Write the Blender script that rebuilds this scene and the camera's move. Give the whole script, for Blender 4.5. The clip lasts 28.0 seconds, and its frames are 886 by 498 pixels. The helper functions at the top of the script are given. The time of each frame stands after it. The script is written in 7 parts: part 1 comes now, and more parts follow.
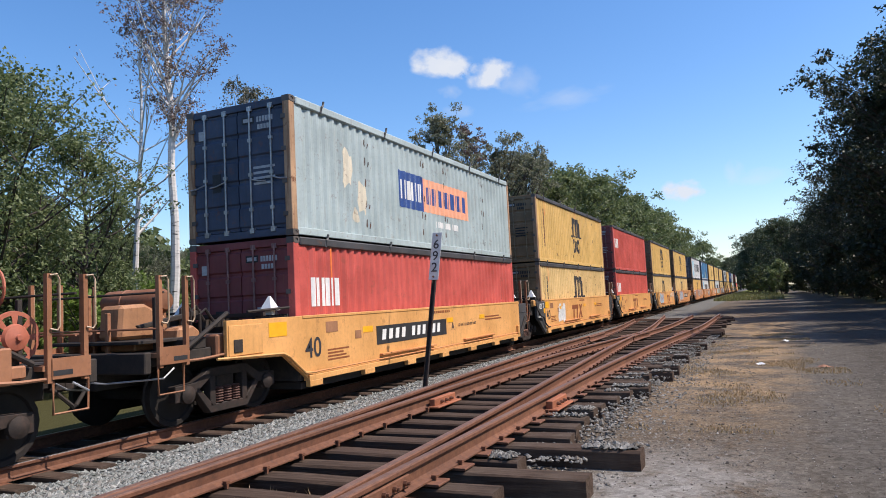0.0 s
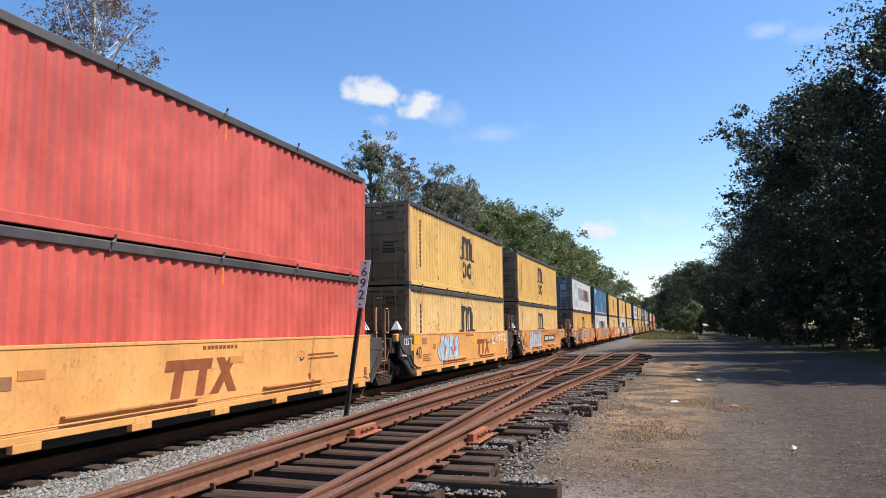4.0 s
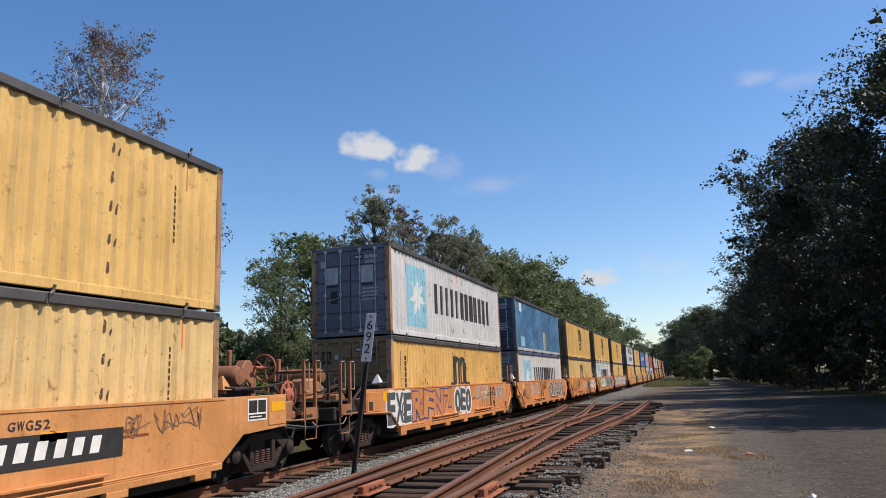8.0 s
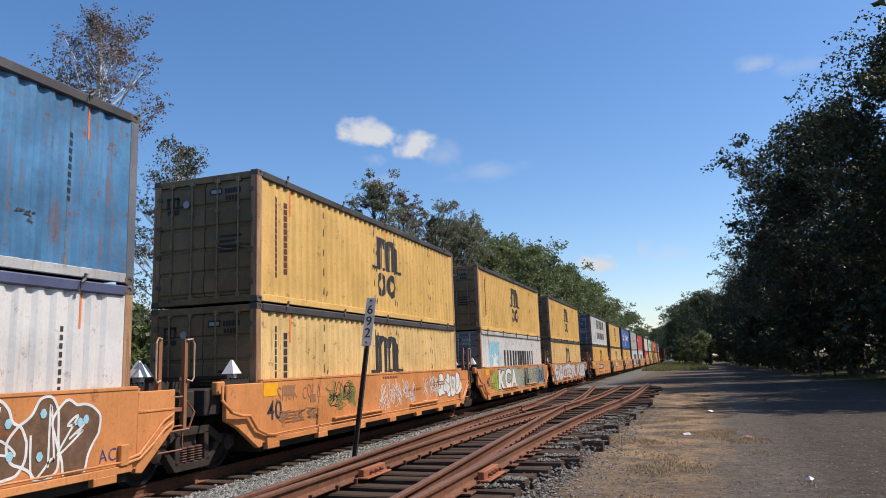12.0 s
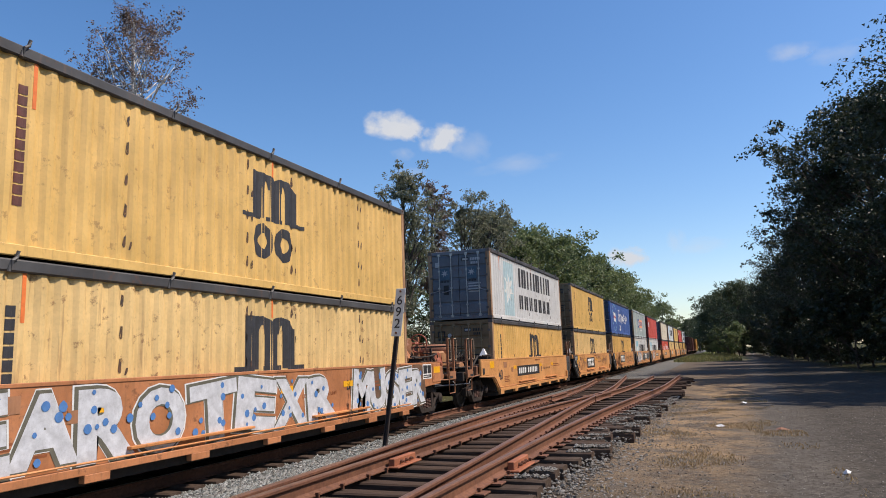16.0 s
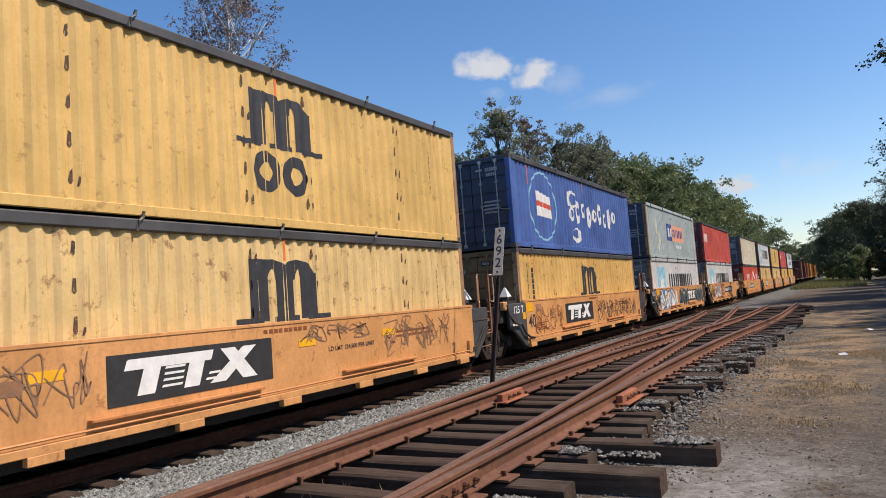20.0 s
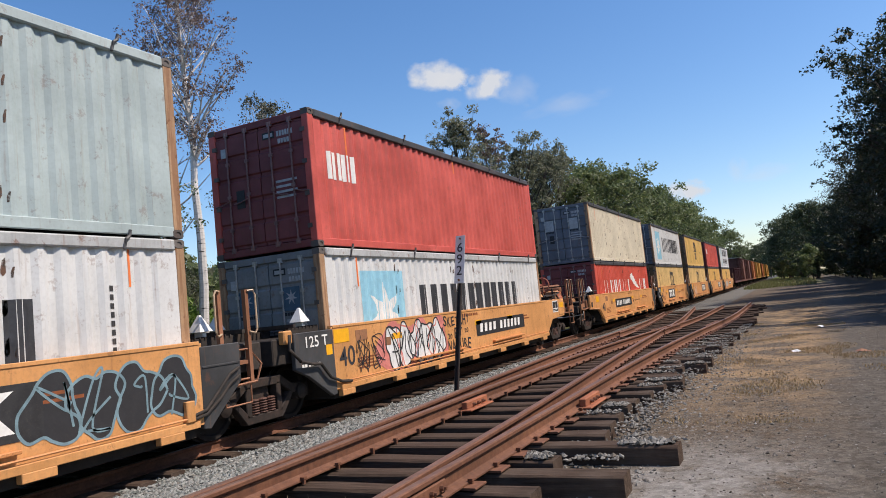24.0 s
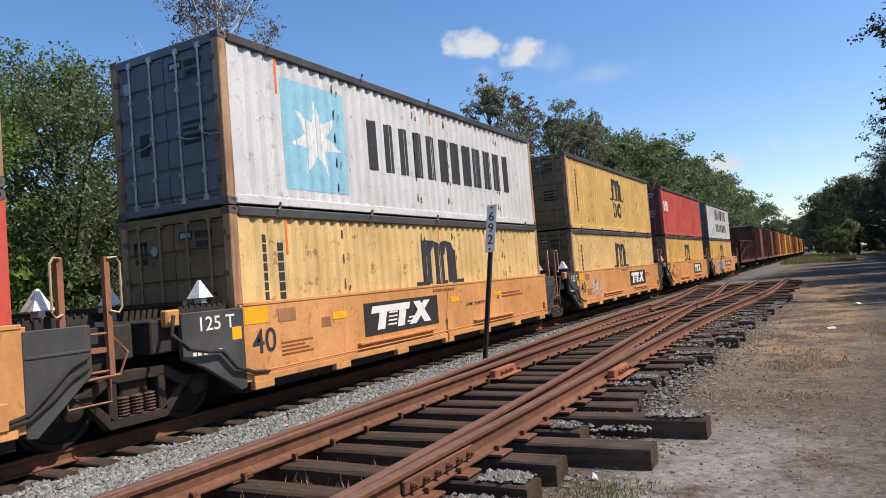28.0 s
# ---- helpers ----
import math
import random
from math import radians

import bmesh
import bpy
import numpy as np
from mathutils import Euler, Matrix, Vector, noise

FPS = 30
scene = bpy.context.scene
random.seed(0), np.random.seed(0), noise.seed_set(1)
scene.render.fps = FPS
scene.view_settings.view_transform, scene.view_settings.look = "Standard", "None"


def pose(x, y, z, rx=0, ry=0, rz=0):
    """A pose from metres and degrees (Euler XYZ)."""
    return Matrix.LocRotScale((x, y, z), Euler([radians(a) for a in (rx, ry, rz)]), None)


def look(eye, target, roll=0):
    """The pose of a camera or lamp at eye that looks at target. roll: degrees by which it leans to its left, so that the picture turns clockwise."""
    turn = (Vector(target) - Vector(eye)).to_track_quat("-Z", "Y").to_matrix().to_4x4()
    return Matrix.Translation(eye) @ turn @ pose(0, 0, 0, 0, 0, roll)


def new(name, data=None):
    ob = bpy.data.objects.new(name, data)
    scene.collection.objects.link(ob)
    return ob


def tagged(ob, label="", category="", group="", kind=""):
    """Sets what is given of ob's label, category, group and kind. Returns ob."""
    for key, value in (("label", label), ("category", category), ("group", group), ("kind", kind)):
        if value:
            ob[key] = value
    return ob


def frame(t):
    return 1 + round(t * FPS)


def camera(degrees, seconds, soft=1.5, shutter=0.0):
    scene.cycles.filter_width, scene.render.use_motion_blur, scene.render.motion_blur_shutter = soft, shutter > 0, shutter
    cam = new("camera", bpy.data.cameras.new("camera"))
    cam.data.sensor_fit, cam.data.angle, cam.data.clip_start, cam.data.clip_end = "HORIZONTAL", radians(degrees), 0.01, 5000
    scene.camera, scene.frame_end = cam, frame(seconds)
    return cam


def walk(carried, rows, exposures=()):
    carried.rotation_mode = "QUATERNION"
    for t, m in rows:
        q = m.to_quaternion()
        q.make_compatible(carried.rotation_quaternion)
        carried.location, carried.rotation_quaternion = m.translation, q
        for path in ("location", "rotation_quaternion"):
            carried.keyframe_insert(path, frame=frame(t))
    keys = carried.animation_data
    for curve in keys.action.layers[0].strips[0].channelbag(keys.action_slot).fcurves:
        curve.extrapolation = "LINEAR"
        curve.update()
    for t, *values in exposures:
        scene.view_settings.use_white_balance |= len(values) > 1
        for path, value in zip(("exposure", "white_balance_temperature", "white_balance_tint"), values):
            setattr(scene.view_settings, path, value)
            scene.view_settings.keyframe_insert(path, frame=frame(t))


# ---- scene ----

# The main track runs along y; z = 0 is the gravel lot by the camera's feet.
EYE = (0.0, 0.0, 1.52)
FOV = 64.32
# seconds, yaw, pitch, roll of the hand-held camera
TURNS = [
    (0.0, 24.3, 4.23, 2.84), (0.5, 14.94, 4.59, 2.98), (1.0, 19.31, 3.79, 1.4), (1.5, 18.95, 1.31, -0.57),
    (2.0, 20.26, 1.69, -0.04), (2.5, 19.28, 3.22, -0.01), (4.5, 18.33, 8.13, 0.52), (5.0, 18.77, 10.37, -0.8),
    (5.5, 18.07, 11.88, 1.81), (6.0, 18.5, 10.87, 2.02), (6.5, 18.61, 11.09, 1.76), (7.0, 19.46, 10.83, 1.43),
    (7.5, 19.3, 10.5, 2.03), (8.0, 18.88, 10.62, 2.1), (8.5, 19.22, 10.85, 2.15), (9.0, 19.73, 10.01, 2.3),
    (9.5, 20.05, 10.07, 2.01), (10.0, 19.67, 10.43, 2.03), (10.5, 19.66, 10.67, 2.89), (11.0, 19.58, 10.02, 2.46),
    (11.5, 19.85, 9.44, 2.14), (12.0, 18.89, 9.36, 2.11), (12.5, 17.54, 10.7, 1.53), (13.0, 17.67, 10.94, 1.95),
    (13.5, 18.18, 10.76, 2.59), (15.5, 21.03, 8.59, 3.19), (16.0, 21.26, 8.69, 1.97), (16.5, 20.81, 6.96, 0.24),
    (17.0, 25.08, 6.13, 1.94), (17.5, 28.14, 5.46, 2.56), (18.0, 31.45, 5.3, 3.75), (18.5, 31.81, 5.67, 5.01),
    (19.0, 31.44, 5.96, 4.98), (19.5, 31.08, 4.14, 4.56), (20.0, 29.55, 4.22, 4.14), (20.5, 28.18, 4.07, 3.79),
    (22.5, 27.65, 4.21, 3.99), (23.0, 27.31, 4.38, 4.59), (23.5, 27.06, 4.01, 5.42), (24.0, 26.48, 4.68, 5.79),
    (24.5, 25.24, 4.8, 5.86), (25.0, 26.9, 4.22, 6.22), (25.5, 28.35, 4.0, 4.9), (26.0, 29.41, 3.35, 3.98),
    (26.5, 29.18, 2.65, 3.78), (27.0, 28.89, 1.98, 3.58), (27.5, 29.33, 2.21, 4.06), (28.0, 28.94, 2.33, 4.55),
]

cam = camera(FOV, 28.0, soft=0.9, shutter=0.0)
walk(cam, [(t, pose(*EYE, 90 + p, r, y)) for t, y, p, r in TURNS],
     exposures=[(t, e, 6500 if t == 0 else 6800, 16) for t, e in ((0.0, 0.3), (1.0, 0.43), (2.5, 0.5), (4.5, 0.36), (5.2, 0.2), (6.0, 0.03), (9.0, 0.08), (10.0, 0.05), (11.0, 0.09), (13.5, 0.07), (15.5, 0.08), (17.0, 0.12), (18.0, 0.22), (19.0, 0.06), (20.0, 0.06), (23.0, 0.22), (24.0, 0.12), (26.0, 0.18), (28.0, 0.18))])

# ---- light ----
SUN_EL, SUN_AZ = radians(54), radians(73)      # azimuth clockwise from +y
world = bpy.data.worlds.new("sky")
scene.world = world
world.use_nodes = True
wn = world.node_tree
sky = wn.nodes.new("ShaderNodeTexSky")
sky.sky_type = "NISHITA"
sky.sun_disc = False
sky.sun_elevation, sky.sun_rotation = SUN_EL, SUN_AZ
sky.air_density, sky.dust_density, sky.ozone_density = 1.0, 0.6, 3.0
tint = wn.nodes.new("ShaderNodeHueSaturation")
tint.inputs["Saturation"].default_value = 1.24
tint.inputs["Hue"].default_value = 0.501
wn.links.new(sky.outputs[0], tint.inputs["Color"])
wn.links.new(tint.outputs[0], wn.nodes["Background"].inputs[0])
wn.nodes["Background"].inputs[1].default_value = 0.16
sun = new("sun", bpy.data.lights.new("sun", "SUN"))
sun.data.energy, sun.data.angle, sun.data.color = 4.9, radians(0.5), (1.0, 0.92, 0.80)
sun.matrix_world = look((0, 0, 0), (-math.sin(SUN_AZ) * math.cos(SUN_EL), -math.cos(SUN_AZ) * math.cos(SUN_EL), -math.sin(SUN_EL)))

# ---- materials ----
rng = random.Random(7)


class Nodes:
    """A small node writer for one material."""

    def __init__(self, name):
        self.m = bpy.data.materials.new(name)
        self.m.use_nodes = True
        self.t = self.m.node_tree
        self.b = self.t.nodes["Principled BSDF"]

    def n(self, kind, **kw):
        nd = self.t.nodes.new("ShaderNode" + kind)
        for k, v in kw.items():
            nd.inputs[k].default_value = v
        return nd

    def to(self, a, b):
        self.t.links.new(a, b)

    def coords(self, sx=1, sy=1, sz=1, which="Object"):
        c = self.n("TexCoord")
        mp = self.n("Mapping")
        mp.inputs["Scale"].default_value = (sx, sy, sz)
        self.to(c.outputs[which], mp.inputs["Vector"])
        return mp.outputs[0]

    def noise(self, vec, scale, detail=4, rough=0.6):
        nd = self.n("TexNoise", Scale=scale, Detail=detail, Roughness=rough)
        if vec is not None:
            self.to(vec, nd.inputs["Vector"])
        return nd.outputs[0]

    def ramp(self, val, stops):
        nd = self.n("ValToRGB")
        el = nd.color_ramp.elements
        while len(el) < len(stops):
            el.new(0.5)
        for e, (p, c) in zip(el, stops):
            e.position = p
            e.color = (*c, 1) if len(c) == 3 else c
        self.to(val, nd.inputs[0])
        return nd.outputs[0]

    def grey(self, val, a, b):
        return self.ramp(val, [(a, (0, 0, 0)), (b, (1, 1, 1))])

    def mix(self, fac, a, b, mode="MIX"):
        nd = self.t.nodes.new("ShaderNodeMix")
        nd.data_type, nd.blend_type = "RGBA", mode
        for sock, v in ((nd.inputs[0], fac), (nd.inputs[6], a), (nd.inputs[7], b)):
            if isinstance(v, (int, float)):
                sock.default_value = v
            elif isinstance(v, tuple):
                sock.default_value = (*v, 1)
            else:
                self.to(v, sock)
        return nd.outputs[2]

    def math(self, op, a, b=0.0):
        nd = self.t.nodes.new("ShaderNodeMath")
        nd.operation = op
        for sock, v in ((nd.inputs[0], a), (nd.inputs[1], b)):
            if isinstance(v, (int, float)):
                sock.default_value = v
            else:
                self.to(v, sock)
        return nd.outputs[0]

    def random(self):
        return self.n("ObjectInfo").outputs["Random"]

    def bump(self, h, strength=0.3, dist=0.01):
        nd = self.n("Bump", Strength=strength, Distance=dist)
        self.to(h, nd.inputs["Height"])
        self.to(nd.outputs[0], self.b.inputs["Normal"])

    def done(self, col, rough=0.6, metal=0.0, gloss=0.5):
        self.b.inputs["Specular IOR Level"].default_value = gloss
        for sock, v in ((self.b.inputs["Base Color"], col), (self.b.inputs["Roughness"], rough), (self.b.inputs["Metallic"], metal)):
            if isinstance(v, (int, float)):
                sock.default_value = v
            elif isinstance(v, tuple):
                sock.default_value = (*v, 1)
            else:
                self.to(v, sock)
        return self.m


def weathered(name, col, rust=0.5, fade=0.25, rough=0.5, grime=0.5, streak=1.0, run=0.60):
    """Old sheet-metal paint: fading patches, dirt streaks running down, rust spots."""
    k = Nodes(name)
    v = k.coords()
    off = k.n("VectorMath")
    off.operation = "ADD"
    k.to(v, off.inputs[0])
    rnd = k.n("CombineXYZ")
    r17 = k.math("MULTIPLY", k.random(), 37.0)
    k.to(r17, rnd.inputs[0]), k.to(r17, rnd.inputs[1])
    k.to(rnd.outputs[0], off.inputs[1])
    v = off.outputs[0]
    mp = k.n("Mapping")
    mp.inputs["Scale"].default_value = (5.0, 5.0, 0.35)
    k.to(v, mp.inputs["Vector"])
    vs = mp.outputs[0]
    light = tuple(min(1, c * (1 + fade) + 0.02) for c in col)
    dark = tuple(c * (1 - fade) for c in col)
    base = k.mix(k.grey(k.noise(v, 0.8, 7, 0.65), 0.36, 0.64), dark, light)
    base = k.mix(k.math("MULTIPLY", k.grey(k.noise(vs, 1.6, 5, 0.65), 0.52, 0.75), 0.35 * streak), base, tuple(c * 0.45 for c in col))
    fine = k.noise(v, 18, 4, 0.7)
    base = k.mix(k.math("MULTIPLY", k.grey(fine, 0.45, 0.7), 0.25 * grime), base, (0.09, 0.075, 0.06))
    spots = k.math("MULTIPLY", k.grey(k.noise(v, 4.5, 8, 0.72), 0.585, 0.65), rust)
    base = k.mix(spots, base, (0.17, 0.065, 0.028))
    runs = k.math("MULTIPLY", k.grey(k.noise(vs, 2.9, 6, 0.6), run, run + 0.1), rust * 0.7)
    base = k.mix(runs, base, (0.22, 0.10, 0.045))
    k.bump(k.noise(v, 9, 4), 0.08, 0.02)
    return k.done(base, k.math("ADD", k.math("MULTIPLY", fine, 0.3), rough - 0.12))


def speckled(name, cols, scale=20, rough=0.85, bump=0.4, metal=0.0, big=0.7):
    k = Nodes(name)
    v = k.coords(which="Object")
    a = k.noise(v, scale, 6, 0.7)
    c = k.ramp(a, [(0.25 + 0.5 * i / max(1, len(cols) - 1), q) for i, q in enumerate(cols)])
    c = k.mix(k.math("MULTIPLY", k.grey(k.noise(v, big, 4), 0.35, 0.7), 0.5), c, tuple(x * 0.5 for x in cols[0]))
    k.bump(a, bump, 0.01)
    return k.done(c, rough, metal)


def plain(name, col, rough=0.55, metal=0.0, wear=0.2):
    k = Nodes(name)
    v = k.coords()
    c = k.mix(k.grey(k.noise(v, 6, 6, 0.7), 0.35, 0.7), tuple(x * (1 - wear) for x in col), tuple(min(1, x * (1 + wear)) for x in col))
    c = k.mix(k.math("MULTIPLY", k.grey(k.noise(v, 40, 4, 0.7), 0.55, 0.72), wear), c, (0.1, 0.08, 0.06))
    return k.done(c, rough, metal)


YELLOW = weathered("yellow_paint", (0.68, 0.435, 0.135), 0.42, 0.12, 0.5, 0.4, 0.9)
PALE_YELLOW = weathered("pale_yellow_paint", (0.69, 0.48, 0.20), 0.65, 0.12, 0.5, 0.5, 1.0, 0.585)
AMBER = weathered("amber_paint", (0.69, 0.42, 0.125), 0.5, 0.12, 0.5, 0.5, 1.0)
WHITE = weathered("white_paint", (0.61, 0.625, 0.62), 0.38, 0.08, 0.45, 0.45, 0.6)
GREYC = weathered("grey_green_paint", (0.36, 0.44, 0.44), 0.35, 0.12, 0.5, 0.4, 0.6)
RED = weathered("red_paint", (0.53, 0.085, 0.065), 0.25, 0.18, 0.5, 0.4, 0.6)
HRED = weathered("orange_red_paint", (0.56, 0.075, 0.045), 0.3, 0.15, 0.5, 0.4, 0.6)
BLUE = weathered("faded_blue_paint", (0.045, 0.19, 0.37), 0.75, 0.35, 0.5, 0.7, 1.3, 0.55)
NAVY = weathered("royal_blue_paint", (0.05, 0.12, 0.36), 0.4, 0.2, 0.5, 0.5, 0.8)
CREAM = weathered("cream_paint", (0.66, 0.60, 0.46), 0.7, 0.1, 0.5, 0.5, 0.5, 0.64)
# Door-end paints darkened: the shade of ends turned from the sun is in them.
DOOR_BLUE = weathered("shaded_slate_door_paint", (0.12, 0.14, 0.17), 0.35, 0.2, 0.55, 0.8, 0.8)
DOOR_NAVY = weathered("shaded_navy_door_paint", (0.035, 0.055, 0.10), 0.35, 0.2, 0.55, 0.8, 0.8)
DOOR_YEL = weathered("shaded_yellow_door_paint", (0.20, 0.125, 0.055), 0.5, 0.25, 0.55, 0.8, 1.0)
DOOR_RED = weathered("shaded_red_door_paint", (0.17, 0.028, 0.03), 0.35, 0.2, 0.55, 0.7, 0.8)
SKIRT = weathered("pale_bottom_rail", (0.40, 0.42, 0.42), 0.6, 0.2, 0.55, 0.8, 0.8)
DOOR_GREY = weathered("shaded_grey_door_paint", (0.18, 0.195, 0.20), 0.4, 0.2, 0.55, 0.8, 0.8)
TOPRAIL = weathered("black_top_rail", (0.045, 0.047, 0.05), 0.3, 0.2, 0.55, 0.4, 0.6)
TOPBLUE = weathered("blue_top_rail", (0.06, 0.08, 0.17), 0.3, 0.2, 0.55, 0.4, 0.6)
CAST = weathered("corner_casting", (0.10, 0.085, 0.075), 0.8, 0.25, 0.6, 0.7, 0.6)
POSTW = weathered("rusty_corner_post", (0.38, 0.23, 0.125), 1.0, 0.25, 0.6, 0.8, 1.4, 0.48)
ROD = plain("galvanised_rod", (0.45, 0.45, 0.44), 0.42, 0.6, 0.3)
ORANGE = weathered("freight_orange", (0.61, 0.285, 0.095), 0.45, 0.14, 0.5, 0.8, 0.9)
ORANGE_B = weathered("rusty_freight_orange", (0.58, 0.23, 0.07), 0.5, 0.15, 0.55, 0.7, 0.7)
ORANGE_R = weathered("brown_rusty_orange", (0.43, 0.165, 0.06), 0.7, 0.2, 0.6, 0.9, 1.0)
ORANGE_W = weathered("worn_freight_orange", (0.58, 0.255, 0.08), 0.4, 0.14, 0.5, 0.7, 0.8)
ORANGE_Y = weathered("yellow_freight_orange", (0.68, 0.34, 0.105), 0.3, 0.12, 0.5, 0.6, 0.7)
BLACKP = weathered("black_car_paint", (0.04, 0.042, 0.045), 0.3, 0.25, 0.55, 0.4, 0.6)
UNDER = speckled("grimy_underframe", [(0.018, 0.015, 0.013), (0.035, 0.027, 0.022), (0.06, 0.042, 0.03)], 9, 0.85, 0.2)
TRUCKM = speckled("truck_casting", [(0.014, 0.011, 0.009), (0.03, 0.019, 0.014), (0.062, 0.034, 0.024)], 10, 0.8, 0.3)
SPRING = speckled("rusty_spring", [(0.06, 0.026, 0.02), (0.13, 0.055, 0.036)], 12, 0.75, 0.2)
WHEELM = speckled("wheel_steel", [(0.011, 0.009, 0.008), (0.03, 0.022, 0.018)], 8, 0.7, 0.2, 0.1)
DARKMARK = plain("dark_lettering", (0.03, 0.033, 0.04), 0.6, 0, 0.3)


def stain_mat(name="weeping_stain", c0=(0.045, 0.035, 0.03), c1=(0.12, 0.06, 0.035), lo=0.34, hi=0.50):
    """Soot and rust weeping through the paint: patchy, the sheet shows between."""
    k = Nodes(name)
    v = k.coords()
    c = k.mix(k.grey(k.noise(v, 14, 4), 0.4, 0.6), c0, c1)
    k.done(c, 0.75)
    tr = k.n("BsdfTransparent")
    mx = k.n("MixShader")
    k.to(k.grey(k.noise(k.coords(1, 1, 0.6), 22, 5, 0.7), lo, hi), mx.inputs[0])
    k.to(tr.outputs[0], mx.inputs[1])
    k.to(k.b.outputs[0], mx.inputs[2])
    k.to(mx.outputs[0], k.t.nodes["Material Output"].inputs[0])
    return k.m


STAIN = stain_mat()
MAROONMARK = plain("maroon_lettering", (0.12, 0.04, 0.03), 0.6, 0, 0.3)
WHITEMARK = plain("white_lettering", (0.75, 0.75, 0.72), 0.6, 0, 0.12)
NEARBLACK = plain("black_panel", (0.028, 0.028, 0.03), 0.55, 0, 0.3)
YELLOWT = plain("reflective_yellow", (0.85, 0.42, 0.02), 0.4, 0, 0.1)
ORANGET = plain("orange_tape", (0.80, 0.20, 0.05), 0.5, 0, 0.15)
PALEBLUE = plain("pale_blue_panel", (0.27, 0.55, 0.68), 0.5, 0, 0.12)
PALEFADE = plain("faded_pale_blue_panel", (0.42, 0.57, 0.61), 0.5, 0, 0.12)
LOGOBLUE = plain("logo_blue", (0.03, 0.08, 0.27), 0.5, 0, 0.15)
PEACH = plain("logo_peach", (0.86, 0.40, 0.24), 0.5, 0, 0.12)
RAIL = speckled("rusty_rail", [(0.085, 0.034, 0.019), (0.17, 0.068, 0.034), (0.245, 0.108, 0.056)], 14, 0.75, 0.25)
RAILTOP = speckled("worn_rail_head", [(0.13, 0.070, 0.048), (0.21, 0.115, 0.078), (0.27, 0.16, 0.115)], 10, 0.55, 0.1, 0.3)
RAILBRIGHT = plain("polished_rail_head", (0.32, 0.30, 0.29), 0.35, 0.8, 0.2)
BRACE = speckled("orange_rust", [(0.28, 0.09, 0.04), (0.42, 0.15, 0.07)], 16, 0.8, 0.2)
STEELDK = speckled("sign_post_steel", [(0.03, 0.024, 0.022), (0.06, 0.045, 0.04)], 12, 0.7, 0.2, 0.2)
SIGNW = plain("sign_face", (0.50, 0.54, 0.56), 0.5, 0, 0.15)


def tie_wood():
    k = Nodes("creosoted_timber")
    v = k.coords(0.7, 9, 9)
    r = k.random()
    g = k.noise(v, 3.0, 7, 0.7)
    a = k.ramp(g, [(0.3, (0.026, 0.018, 0.013)), (0.55, (0.072, 0.049, 0.036)), (0.75, (0.15, 0.105, 0.078))])
    a = k.mix(k.math("MULTIPLY", r, 0.6), a, (0.075, 0.05, 0.038))
    dust = k.grey(k.noise(k.coords(), 2.3, 5, 0.6), 0.5, 0.75)
    a = k.mix(k.math("MULTIPLY", dust, 0.25), a, (0.20, 0.16, 0.125))
    k.bump(g, 0.6, 0.02)
    return k.done(a, 0.9, 0.0, 0.12)


TIE = tie_wood()


def stone_mat(name, cols):
    k = Nodes(name)
    isl = k.n("NewGeometry").outputs["Random Per Island"]
    c = k.ramp(isl, [(i / (len(cols) - 1), q) for i, q in enumerate(cols)])
    c = k.mix(k.math("MULTIPLY", k.grey(k.noise(k.coords(), 35, 3), 0.4, 0.7), 0.3), c, (0.12, 0.12, 0.115))
    return k.done(c, 0.9, 0.0, 0.2)


BALLAST = stone_mat("crushed_granite", [(0.095, 0.105, 0.095), (0.19, 0.205, 0.19), (0.29, 0.30, 0.28), (0.16, 0.15, 0.13), (0.37, 0.375, 0.35)])
OLDBALLAST = stone_mat("dusty_granite", [(0.075, 0.07, 0.06), (0.15, 0.145, 0.13), (0.24, 0.235, 0.215), (0.12, 0.10, 0.08), (0.31, 0.30, 0.275)])
GRAVEL = stone_mat("lot_gravel", [(0.07, 0.06, 0.05), (0.16, 0.14, 0.12), (0.27, 0.25, 0.22), (0.11, 0.085, 0.065), (0.36, 0.34, 0.31)])


def leaf_mat(name, cols, through_light=0.25):
    k = Nodes(name)
    isl = k.n("NewGeometry").outputs["Random Per Island"]
    c = k.ramp(isl, [(i / (len(cols) - 1), q) for i, q in enumerate(cols)])
    c = k.mix(k.math("MULTIPLY", k.random(), 0.25), c, cols[0])
    tr = k.n("BsdfTranslucent")
    k.to(c, tr.inputs[0])
    mx = k.n("MixShader")
    mx.inputs[0].default_value = through_light
    m = k.done(c, 0.55)
    k.to(k.b.outputs[0], mx.inputs[1])
    k.to(tr.outputs[0], mx.inputs[2])
    k.to(mx.outputs[0], k.t.nodes["Material Output"].inputs[0])
    return m


LEAF_A = leaf_mat("green_leaves", [(0.085, 0.12, 0.042), (0.135, 0.18, 0.066), (0.23, 0.27, 0.125), (0.11, 0.15, 0.055)], 0.42)
LEAF_E = leaf_mat("grey_green_leaves", [(0.10, 0.12, 0.065), (0.17, 0.185, 0.11), (0.29, 0.30, 0.21), (0.15, 0.145, 0.09)], 0.4)
LEAF_B = leaf_mat("bright_green_leaves", [(0.12, 0.20, 0.035), (0.19, 0.29, 0.06), (0.27, 0.36, 0.10)], 0.5)
LEAF_C = leaf_mat("turning_leaves", [(0.13, 0.10, 0.075), (0.20, 0.14, 0.115), (0.27, 0.17, 0.145), (0.15, 0.13, 0.10)], 0.3)
